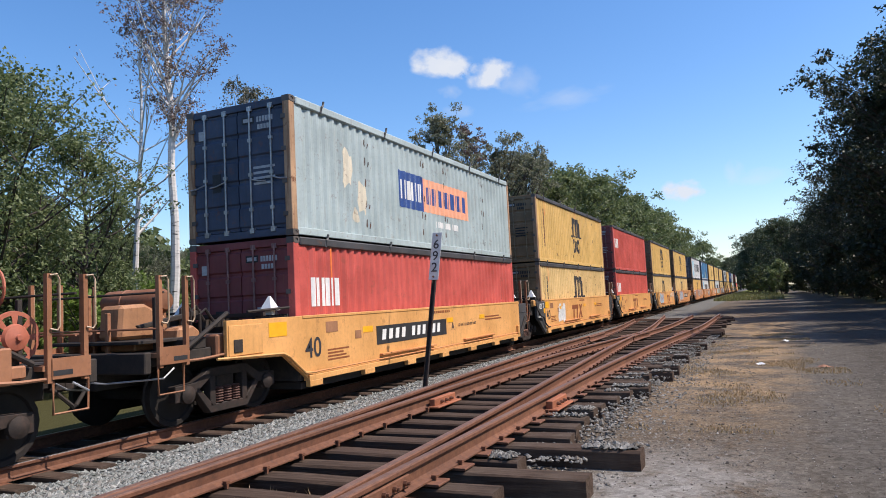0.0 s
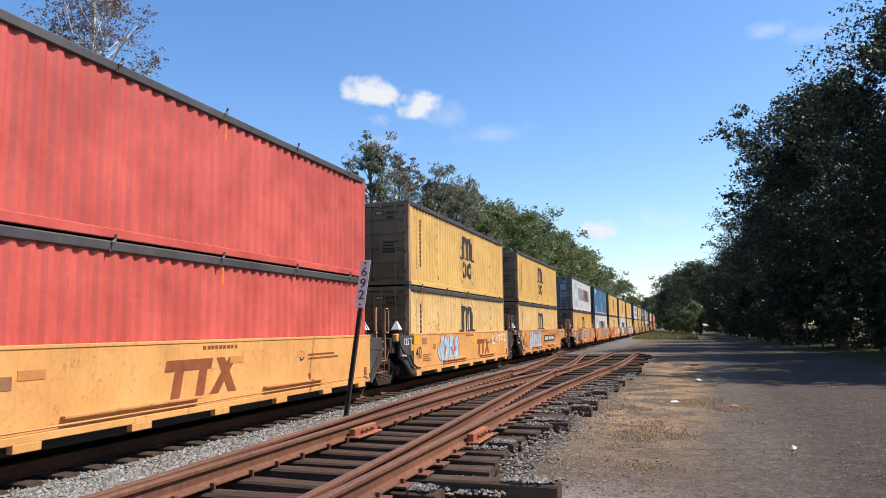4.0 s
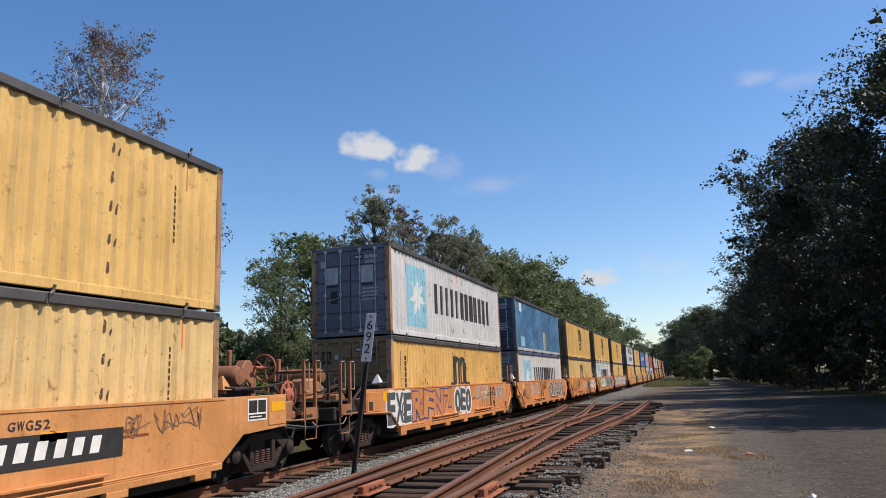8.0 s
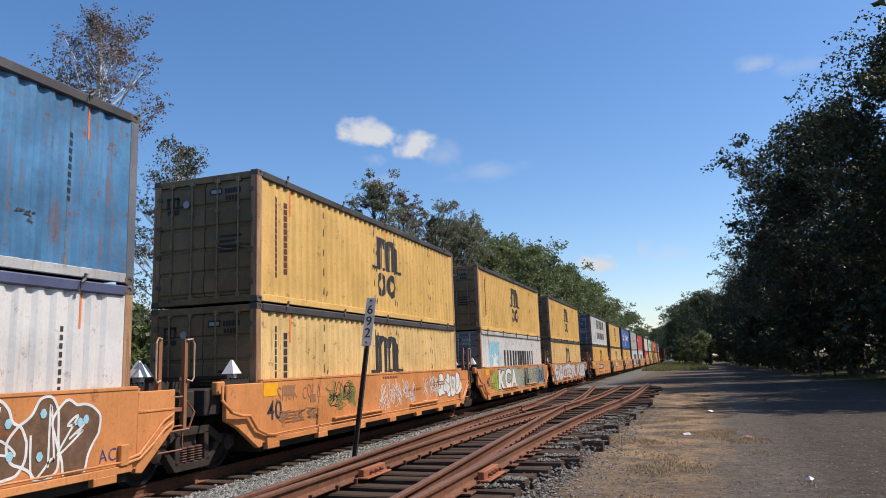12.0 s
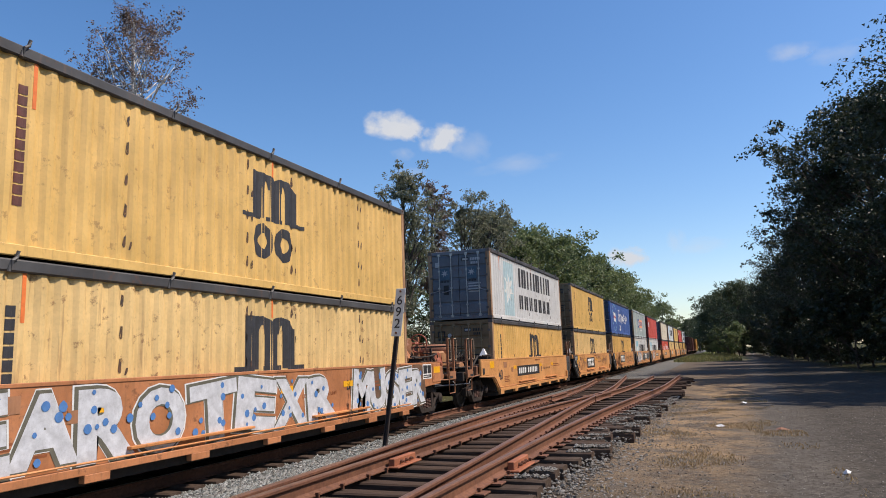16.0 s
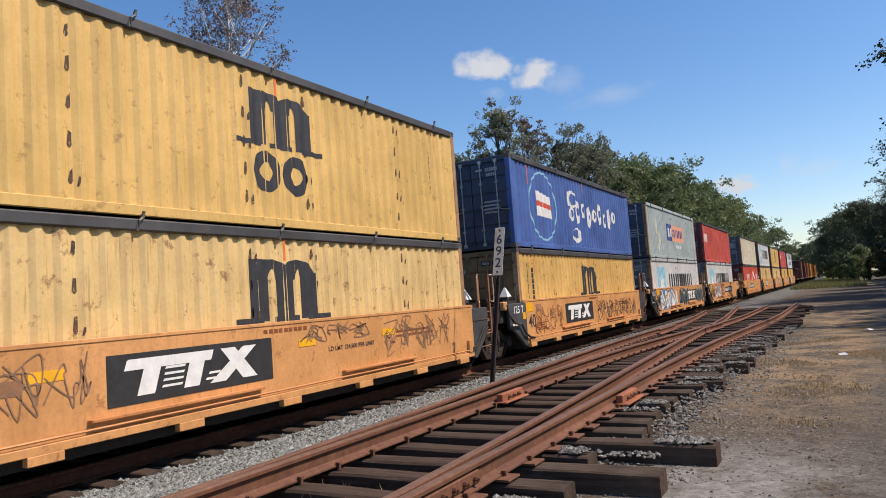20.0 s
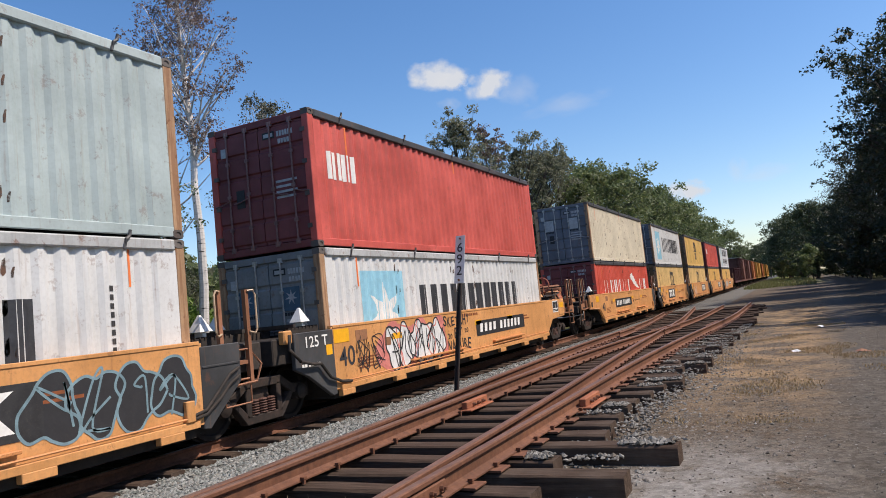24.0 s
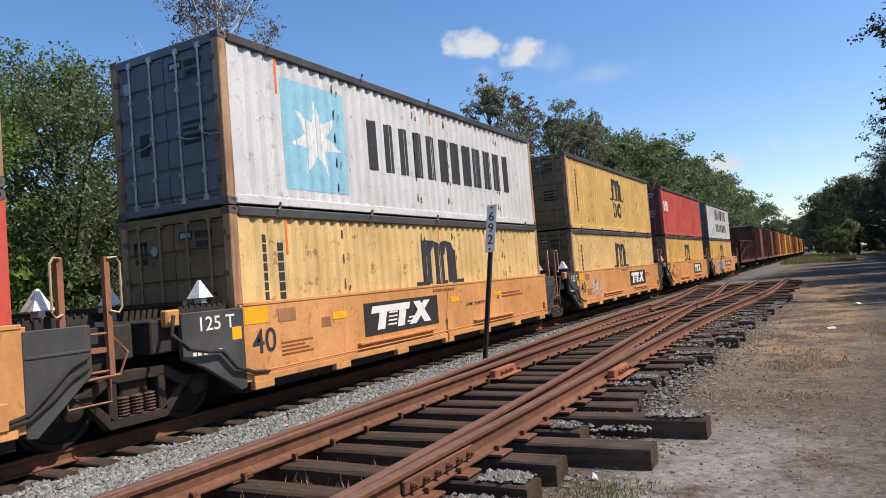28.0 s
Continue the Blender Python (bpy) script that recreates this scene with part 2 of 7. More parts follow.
LEAF_F = leaf_mat("dull_birch_leaves", [(0.07, 0.08, 0.045), (0.12, 0.125, 0.08), (0.19, 0.18, 0.13), (0.12, 0.10, 0.07)], 0.3)
LEAF_G = leaf_mat("deep_green_leaves", [(0.035, 0.055, 0.024), (0.058, 0.085, 0.036), (0.105, 0.135, 0.062), (0.05, 0.07, 0.03)], 0.3)
# leaves of the backlit right-hand wood, its shade put into the colour
LEAF_D = leaf_mat("shaded_green_leaves", [(0.014, 0.024, 0.010), (0.026, 0.040, 0.016), (0.054, 0.068, 0.027), (0.022, 0.034, 0.014)], 0.22)
BARK = speckled("grey_bark", [(0.05, 0.04, 0.032), (0.11, 0.09, 0.075)], 6, 0.9, 0.6)
DRY = leaf_mat("dry_stalks", [(0.28, 0.19, 0.095), (0.44, 0.32, 0.175), (0.34, 0.25, 0.125)], 0.2)
GEAR = weathered("rusty_gear_paint", (0.25, 0.10, 0.045), 0.7, 0.25, 0.65, 0.8, 0.8)
GRASS = leaf_mat("grass_blades", [(0.12, 0.14, 0.045), (0.18, 0.19, 0.07), (0.23, 0.2, 0.10)], 0.3)


def birch_bark():
    k = Nodes("white_birch_bark")
    g = k.noise(k.coords(1.2, 1.2, 7), 2.0, 6, 0.65)
    c = k.ramp(g, [(0.34, (0.05, 0.045, 0.04)), (0.40, (0.55, 0.53, 0.50)), (0.8, (0.74, 0.72, 0.68))])
    return k.done(c, 0.75)


BIRCH = birch_bark()


def ground_mat():
    k = Nodes("ground_surface")
    pos = k.n("NewGeometry").outputs["Position"]
    sep = k.n("SeparateXYZ")
    k.to(pos, sep.inputs[0])
    X, Y = sep.outputs[0], sep.outputs[1]

    def between(val, a, b):
        nd = k.n("MapRange")
        k.to(val, nd.inputs[0])
        nd.inputs[1].default_value, nd.inputs[2].default_value = a, b
        return nd.outputs[0]

    mul = lambda a, b: k.math("MULTIPLY", a, b)
    big = k.noise(pos, 0.28, 6, 0.62)
    mid = k.noise(pos, 1.5, 7, 0.68)
    grit = k.noise(pos, 9.0, 7, 0.75)
    fine = k.noise(pos, 42, 5, 0.8)
    vor = k.n("TexVoronoi", Scale=23.0)
    k.to(pos, vor.inputs["Vector"])
    peb = vor.outputs["Color"]
    xw = k.math("ADD", X, mul(k.math("SUBTRACT", big, 0.5), 3.2))
    lot = k.ramp(fine, [(0.30, (0.05, 0.043, 0.035)), (0.50, (0.112, 0.099, 0.082)), (0.70, (0.22, 0.20, 0.17))])
    brown = k.ramp(fine, [(0.30, (0.042, 0.028, 0.018)), (0.53, (0.125, 0.090, 0.06)), (0.73, (0.25, 0.195, 0.14))])
    straw = k.ramp(fine, [(0.30, (0.13, 0.08, 0.042)), (0.50, (0.32, 0.215, 0.12)), (0.70, (0.50, 0.37, 0.225))])
    pale = k.ramp(fine, [(0.30, (0.20, 0.188, 0.168)), (0.7, (0.32, 0.303, 0.278))])
    c = k.mix(k.grey(grit, 0.40, 0.62), lot, brown)
    strip = mul(mul(between(xw, -2.4, -0.9), between(xw, 2.2, 1.0)), mul(between(Y, 7.0, 12.0), between(Y, 60.0, 40.0)))
    c = k.mix(mul(mul(strip, k.grey(k.noise(pos, 1.1, 7, 0.7), 0.43, 0.55)), 0.8), c, straw)
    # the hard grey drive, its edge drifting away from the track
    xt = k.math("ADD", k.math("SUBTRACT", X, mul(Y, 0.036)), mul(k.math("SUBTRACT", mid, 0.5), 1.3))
    tar = k.ramp(grit, [(0.3, (0.068, 0.059, 0.049)), (0.5, (0.093, 0.082, 0.069)), (0.7, (0.128, 0.115, 0.099))])
    tar = k.mix(mul(k.grey(fine, 0.45, 0.75), 0.5), tar, (0.17, 0.162, 0.15))
    tar = k.mix(mul(k.grey(big, 0.46, 0.62), 0.45), tar, (0.135, 0.118, 0.095))
    c = k.mix(between(xt, -0.55, 0.25), c, tar)
    # the drive turns darker further from the track
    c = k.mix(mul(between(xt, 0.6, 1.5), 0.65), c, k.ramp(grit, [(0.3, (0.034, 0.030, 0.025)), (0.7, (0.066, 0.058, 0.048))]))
    # trodden pale hardpan by the tie ends
    c = k.mix(mul(mul(mul(between(X, -1.75, -1.2), between(X, 0.3, -0.6)), between(Y, 7.6, 6.0)), k.grey(mid, 0.34, 0.52)), c, pale)
    c = k.mix(0.3, c, k.grey(peb, 0.1, 0.9), "SOFT_LIGHT")
    # lighter and damper flecks at hand size
    fl = k.noise(pos, 4.2, 6, 0.72)
    c = k.mix(mul(k.grey(fl, 0.52, 0.72), 0.28), c, (0.24, 0.21, 0.175))
    c = k.mix(mul(k.math("SUBTRACT", 1.0, k.grey(fl, 0.34, 0.47)), 0.32), c, (0.03, 0.024, 0.018))
    # darker ground below the panel
    panel_ground = k.ramp(fine, [(0.3, (0.018, 0.014, 0.011)), (0.7, (0.06, 0.046, 0.036))])
    c = k.mix(mul(mul(between(X, -5.0, -4.5), between(X, -1.95, -2.25)), between(Y, 49.0, 47.0)), c, panel_ground)
    # ballast below and beside the main track
    bal = k.ramp(peb, [(0.0, (0.045, 0.045, 0.042)), (0.5, (0.12, 0.12, 0.112)), (1.0, (0.23, 0.23, 0.215))])
    c = k.mix(between(k.math("ADD", X, mul(k.math("SUBTRACT", mid, 0.5), 0.5)), -4.4, -4.7), c, bal)
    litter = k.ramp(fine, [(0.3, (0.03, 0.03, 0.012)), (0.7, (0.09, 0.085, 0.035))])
    c = k.mix(between(X, -11.5, -12.5), c, litter)
    green = k.ramp(fine, [(0.3, (0.09, 0.12, 0.03)), (0.7, (0.22, 0.24, 0.08))])
    c = k.mix(mul(mul(between(Y, 100.0, 130.0), between(X, -6.8, -5.8)), between(X, 5.0, 2.0)), c, green)
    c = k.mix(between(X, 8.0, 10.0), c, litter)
    k.bump(k.math("ADD", mul(fine, 0.6), k.math("ADD", grit, mid)), 0.8, 0.03)
    return k.done(c, 0.97, 0.0, 0.08)


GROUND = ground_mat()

# ---- mesh writing ----


class Geo:
    """Collects vertices and faces for one mesh."""

    def __init__(self):
        self.v, self.f = [], []

    def poly(self, pts):
        i = len(self.v)
        self.v += [tuple(p) for p in pts]
        self.f.append(tuple(range(i, i + len(pts))))
        return self

    def box(self, x0, x1, y0, y1, z0, z1, c=0.0):
        if c:
            q = [(x0 + c, z0), (x1 - c, z0), (x1, z0 + c), (x1, z1 - c), (x1 - c, z1), (x0 + c, z1), (x0, z1 - c), (x0, z0 + c)]
            return self.sweep([[(a, y, b) for a, b in q] for y in (y0, y1)])
        return self.sweep([[(x0, y, z0), (x1, y, z0), (x1, y, z1), (x0, y, z1)] for y in (y0, y1)])

    def sweep(self, rings, caps=True, closed=True):
        i, n = len(self.v), len(rings[0])
        for r in rings:
            self.v += [tuple(p) for p in r]
        for a in range(len(rings) - 1):
            for b in range(n if closed else n - 1):
                p, q = i + a * n + b, i + a * n + (b + 1) % n
                self.f.append((p, q, q + n, p + n))
        if caps:
            self.f.append(tuple(i + b for b in reversed(range(n))))
            self.f.append(tuple(i + (len(rings) - 1) * n + b for b in range(n)))
        return self

    def side(self, pts, x0, x1):
        """A plate with the outline pts in (y, z), from x0 to x1."""
        return self.sweep([[(x, y, z) for y, z in pts] for x in (x0, x1)])

    def tube(self, pts, r, n=8, r2=None):
        pts = [Vector(p) for p in pts]
        rings = []
        for j, p in enumerate(pts):
            d = (pts[min(j + 1, len(pts) - 1)] - pts[max(j - 1, 0)]).normalized()
            u = d.cross((0, 0, 1) if abs(d.z) < 0.9 else (1, 0, 0)).normalized()
            w = d.cross(u)
            k = r if r2 is None else r + (r2 - r) * j / (len(pts) - 1)
            rings.append([p + k * (math.cos(t) * u + math.sin(t) * w) for t in [2 * math.pi * b / n for b in range(n)]])
        return self.sweep(rings)

    def lathe(self, prof, c, axis="x", n=20):
        """Turns prof, a list of (along, radius), about an axis through c."""
        rings = []
        for a, r in prof:
            ring = []
            for b in range(n):
                t = 2 * math.pi * b / n
                p = {"x": (a, r * math.cos(t), r * math.sin(t)), "y": (r * math.sin(t), a, r * math.cos(t)), "z": (r * math.cos(t), r * math.sin(t), a)}[axis]
                ring.append((c[0] + p[0], c[1] + p[1], c[2] + p[2]))
            rings.append(ring)
        return self.sweep(rings)

    def mesh(self, name, smooth=False, bevel=0.0):
        me = bpy.data.meshes.new(name)
        me.from_pydata(self.v, [], self.f)
        bm = bmesh.new()
        bm.from_mesh(me)
        if bevel:
            bmesh.ops.remove_doubles(bm, verts=bm.verts, dist=1e-5)
            bmesh.ops.bevel(bm, geom=[e for e in bm.edges if len(e.link_faces) == 2 and e.calc_face_angle(0) > 0.6], offset=bevel, segments=1, affect="EDGES")
        bmesh.ops.recalc_face_normals(bm, faces=bm.faces)
        bm.to_mesh(me)
        bm.free()
        if smooth:
            me.polygons.foreach_set("use_smooth", [True] * len(me.polygons))
            me.set_sharp_from_angle(angle=radians(35))
        me.materials.append(None)
        return me


def raw_mesh(name, verts, faces, smooth=False):
    me = bpy.data.meshes.new(name)
    me.from_pydata(verts, [], faces)
    if smooth:
        me.polygons.foreach_set("use_smooth", [True] * len(me.polygons))
    me.materials.append(None)
    return me


def put(name, me, mat, parent=None, m=None, label=""):
    """Links one mesh as an object with its own material."""
    ob = new(name, me)
    ob.material_slots[0].link = "OBJECT"
    ob.material_slots[0].material = mat
    if m is not None:
        ob.matrix_basis = m
    if parent is not None:
        ob.parent = parent
    if label:
        tagged(ob, label)
    return ob


CACHE = {}


def shared(key, make):
    if key not in CACHE:
        CACHE[key] = make()
    return CACHE[key]


I4 = Matrix.Identity(4)


# ---- the built-in font's letters, made flat once ----
FONT = {}


def font_letters():
    jobs = [(b, 0.0) for b in ("125 T", "40", "LD LMT 124,600 PER UNIT", "LD LMT 124,500 PER UNIT", *"ABCDE692GW5")]
    jobs += [(c, -0.012) for c in sorted(set("OCHOFYSIQRTPNTIFENACESHOKCOLABD"))] + [(c, 0.02) for c in "RTC2L"] + [(c, 0.01) for c in sorted(set("BMSKETCHYNATURE20"))] + [("I", 0.0), ("Q", 0.0)] + [("R", 0.05)]
    jobs += [(c, g) for c in sorted(set("EXERFNZ0KCAMUSERTOI")) for g in (0.085, 0.045, 0.06)]
    obs = []
    for body, grow in jobs:
        cu = bpy.data.curves.new("t", "FONT")
        cu.body, cu.size, cu.align_x, cu.align_y, cu.resolution_u = body, 1.0, "CENTER", "CENTER", 4
        cu.offset = grow or 0.0086
        ob = bpy.data.objects.new("t", cu)
        scene.collection.objects.link(ob)
        obs.append(ob)
    bpy.context.view_layer.update()
    for key, ob in zip(jobs, obs):
        me = bpy.data.meshes.new_from_object(ob)
        FONT[key] = [tuple(v.co) for v in me.vertices], [tuple(p.vertices) for p in me.polygons]
        cu = ob.data
        bpy.data.objects.remove(ob)
        bpy.data.curves.remove(cu)
        bpy.data.meshes.remove(me)


font_letters()

# ---- ground ----
RAIL_Z = -0.115          # head of the main track's rails
TRACK_X = -8.80          # its centre line


def smooth(a, b, v):
    t = min(1, max(0, (v - a) / (b - a)))
    return t * t * (3 - 2 * t)


def lot_z(y):
    return -0.42 * smooth(9, 36, y)


def ground_z(x, y):
    lot = lot_z(y) + 0.03 * noise.noise((x * 0.5, y * 0.4, 0)) * smooth(-2.0, 0.5, x) + 0.12 * noise.noise((x * 0.09, y * 0.05, 3)) * smooth(3, 9, x)
    bed = -0.30
    if x > -4.9:
        return lot
    if x > -7.2:
        return lot + (bed - lot) * smooth(-4.9, -7.2, x) + 0.02 * noise.noise((x * 3, y * 3, 1))
    if x > -10.6:
        return bed - 0.05 * smooth(-7.2, -7.6, x) + 0.015 * noise.noise((x * 3, y * 3, 1))
    return bed - 0.05 - 0.5 * smooth(-10.6, -13, x) + 0.15 * noise.noise((x * 0.1, y * 0.1, 5))


def build_ground():
    xs = sorted(set([-3000, -800, -300, -120, -60, -40, -30, -24, -20, -17, -15, -13.5, -12.8, -12, -11.4]
                    + [round(-11 + 0.25 * i, 2) for i in range(60)] + [4.5, 5.5, 7, 9, 12, 16, 22, 30, 45, 80, 200, 600, 3000]))
    ys = sorted(set([-3000, -600, -150, -60, -30, -15, -8, -4] + [round(-2 + 0.3 * i, 2) for i in range(130)]
                    + [38 + 1.5 * i for i in range(40)] + [100, 110, 125, 140, 160, 190, 220, 260, 320, 420, 700, 1500, 4500]))
    v = [(x, y, ground_z(x, y)) for y in ys for x in xs]
    n = len(xs)
    f = [(j * n + i, j * n + i + 1, (j + 1) * n + i + 1, (j + 1) * n + i) for j in range(len(ys) - 1) for i in range(n - 1)]
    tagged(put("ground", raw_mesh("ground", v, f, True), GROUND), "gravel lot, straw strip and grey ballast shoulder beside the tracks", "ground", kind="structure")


build_ground()

# rail section: (offset across, height) of half, from the base up
RAIL_PROF = [(-0.070, 0), (0.070, 0), (0.070, 0.012), (0.018, 0.03), (0.009, 0.045), (0.009, 0.125), (0.036, 0.14), (0.0365, 0.165), (0.030, 0.172),
             (-0.030, 0.172), (-0.0365, 0.165), (-0.036, 0.14), (-0.009, 0.125), (-0.009, 0.045), (-0.018, 0.03), (-0.070, 0.012)]


def rail_mesh(name, line, zf):
    """A rail whose centre follows x = line(y), standing on zf(y); line is a list of (x, y)."""
    g = Geo()
    g.sweep([[(x + a, y, zf(y) + b) for a, b in RAIL_PROF] for x, y in line])
    return g.mesh(name)


def head_mesh(name, line, zf):
    g = Geo()
    g.sweep([[(x - 0.027, y, zf(y) + 0.1725), (x + 0.027, y, zf(y) + 0.1725), (x + 0.025, y, zf(y) + 0.1755), (x - 0.025, y, zf(y) + 0.1755)] for x, y in line])
    return g.mesh(name)


# main track: rails, ties
main_track = tagged(new("main_track"), "main railway track with steel rails on buried wooden ties", "railway track", kind="structure")
CURVE_Y, CURVE_R = 265.0, 320.0


def track_at(s):
    """Place and heading on the centre line at s metres along it."""
    if s <= CURVE_Y:
        return TRACK_X, s, 0.0
    a = (s - CURVE_Y) / CURVE_R
    return TRACK_X - CURVE_R * (1 - math.cos(a)), CURVE_Y + CURVE_R * math.sin(a), math.degrees(a)


STATIONS = [-90 + 5 * i for i in range(110)]
for sgn in (-1, 1):
    line = []
    for s in STATIONS:
        x, y, a = track_at(s)
        line.append((x + sgn * 0.755 * math.cos(radians(a)), y + sgn * 0.755 * math.sin(radians(a))))
    put("rail", rail_mesh("main_rail", line, lambda y: RAIL_Z - 0.175), RAIL, main_track)
    put("rail_head", head_mesh("main_rail_head", line, lambda y: RAIL_Z - 0.175), RAILBRIGHT, main_track, label="polished running surface")


def tie_mesh(length, seed):
    r = random.Random(seed)
    g = Geo()
    rings = []
    for i in range(7):
        y = -length / 2 + length * i / 6
        w, h = 0.115 + r.uniform(-0.006, 0.006), 0.178 + r.uniform(-0.006, 0.004)
        c = 0.012 + r.random() * 0.012
        rings.append([(y, a, b) for a, b in ((-w, 0), (w, 0), (w + 0.002, h - c), (w - c, h), (-w + c, h), (-w, h - c))])
    g.sweep(rings)
    return g.mesh("tie")


MAIN_TIES = [tie_mesh(2.6, i) for i in range(4)]
for i in range(130):
    y = 0.5 + 0.53 * i
    put("tie", MAIN_TIES[i % 4], TIE, main_track, pose(TRACK_X + rng.uniform(-0.04, 0.04), y, RAIL_Z - 0.175 - 0.172, 0, 0, rng.uniform(-1, 1)))
PLATE = Geo().box(-0.17, 0.17, -0.1, 0.1, 0, 0.018, 0.004).mesh("tie_plate")
SPIKE = Geo().box(-0.012, 0.012, -0.012, 0.012, 0, 0.045).box(-0.022, 0.016, -0.02, 0.02, 0.04, 0.058).mesh("spike")
for i in range(60):
    put("tie_plate", PLATE, RAIL, main_track, pose(TRACK_X + 0.755, 0.5 + 0.53 * i, RAIL_Z - 0.19))

# the turnout panel that lies on the ground beside the main track
PANEL_TOP = 0.37         # rail head over the ground
RO_X = -2.40             # straight stock rail
GAUGE = 1.51


def split(y):
    """How far the curved rails have left the straight ones."""
    d = max(0.0, min(12.0, y - 3.0))
    return 0.08 + 0.030 * d + 0.0021 * d * d + 0.0804 * max(0.0, y - 15.0)


def panel_z(y):
    return lot_z(y) + PANEL_TOP - 0.172


panel = tagged(new("turnout_panel"), "rusty railway turnout panel on dark ties, lying unconnected on the ground", "railway switch")
FROG_Y, END_Y = 24.5, 46.0


def along(y0, y1, fn, step=0.75):
    n = max(2, int((y1 - y0) / step))
    return [(fn(y0 + (y1 - y0) * i / n), y0 + (y1 - y0) * i / n) for i in range(n + 1)]


PANEL_RAILS = [("stock_rail", -3.0, END_Y, lambda y: RO_X), ("closure_rail", -1.0, FROG_Y - 1.0, lambda y: RO_X - GAUGE),
               ("stock_rail", -3.0, 42.0, lambda y: RO_X - GAUGE - split(y)), ("closure_rail", -1.0, FROG_Y - 0.9, lambda y: RO_X - split(y)),
               ("frog_rail", FROG_Y + 0.2, END_Y - 0.6, lambda y: RO_X - GAUGE + 0.02), ("frog_rail", FROG_Y + 0.2, END_Y + 1.0, lambda y: RO_X - split(y) - 0.02)]
for nm, y0, y1, fn in PANEL_RAILS:
    ln = along(y0, y1, fn)
    ob = put(nm, rail_mesh(nm, ln, panel_z), RAIL, panel)
    put("rail_head", head_mesh("rail_head", ln, panel_z), RAILTOP, ob, label="worn brown running surface")
# frog, wing and guard rails
frog = put("frog", Geo().side([(FROG_Y - 1.0, 0.03), (FROG_Y + 1.2, 0.03), (FROG_Y + 1.2, 0.15), (FROG_Y - 1.0, 0.15)], -0.05, 0.05).mesh("frog"), RAIL, panel, pose(RO_X - GAUGE, 0, panel_z(FROG_Y), 0, 0, 0))
for sgn in (-1, 1):
    ln = along(FROG_Y - 2.2, FROG_Y + 1.4, lambda y: RO_X - GAUGE + sgn * (0.10 + 0.05 * abs(y - FROG_Y)))
    put("wing_rail", rail_mesh("wing_rail", ln, panel_z), RAIL, panel)
    for i in range(8):
        y = FROG_Y - 0.9 + 0.25 * i
        put("frog_bolt", shared("bolt", lambda: Geo().lathe([(0, 0.022), (0.03, 0.022), (0.03, 0.012), (0.05, 0.012)], (0, 0, 0), "x", 8).mesh("bolt")), RAIL, panel, pose(RO_X - GAUGE + sgn * 0.11, y, panel_z(y) + 0.09))
for x0 in (RO_X - 0.14, RO_X - GAUGE - split(FROG_Y) + 0.14):
    ln = along(FROG_Y - 2.0, FROG_Y + 2.0, lambda y: x0 - (split(y) - split(FROG_Y) if x0 < -3 else 0))
    put("guard_rail", rail_mesh("guard_rail", ln, panel_z), RAIL, panel)
BOLT = CACHE["bolt"]
# splice bars with their bolts, rail braces
for x, y in ((RO_X, 4.05), (RO_X - GAUGE - split(4.3), 4.3)):
    bar = put("joint_bar", Geo().side([(-0.46, 0.035), (0.46, 0.035), (0.46, 0.12), (-0.46, 0.12)], 0.012, 0.04).mesh("joint_bar", bevel=0.006), RAIL, panel, pose(x, y, panel_z(y)))
    for i in range(6):
        put("bolt", BOLT, RAIL, bar, pose(0.04, -0.38 + 0.15 * i, 0.078))
BRACE_ME = Geo().side([(-0.32, 0.0), (0.32, 0.0), (0.32, 0.10), (-0.32, 0.10)], 0.05, 0.13).box(0.05, 0.2, -0.36, 0.36, -0.012, 0.012).mesh("rail_brace", bevel=0.008)
for x, y in ((RO_X - GAUGE, 8.3), (RO_X, 8.25)):
    br = put("rail_brace", BRACE_ME, BRACE, panel, pose(x, y, panel_z(y) + 0.02), "")
    for i in range(3):
        put("bolt", BOLT, RAIL, br, pose(0.13, -0.14 + 0.14 * i, 0.05))

TIE_SIZES = (2.6, 2.9, 3.2, 3.5, 3.9, 4.3, 4.7, 5.2, 5.8)
TIE_LEN = [tie_mesh(l, 20 + i) for i, l in enumerate(TIE_SIZES)]
r2 = random.Random(31)
TIE_ENDS = [(4.3, -1.8), (5.75, -1.96), (6.75, -1.78), (7.4, -1.84), (8.0, -1.86), (8.9, -1.88), (9.4, -1.81), (10.3, -1.56), (11.0, -1.63), (12.7, -1.47)]   # where the nearest ties end
TIE_YS = []
y = 0.2
i = 0
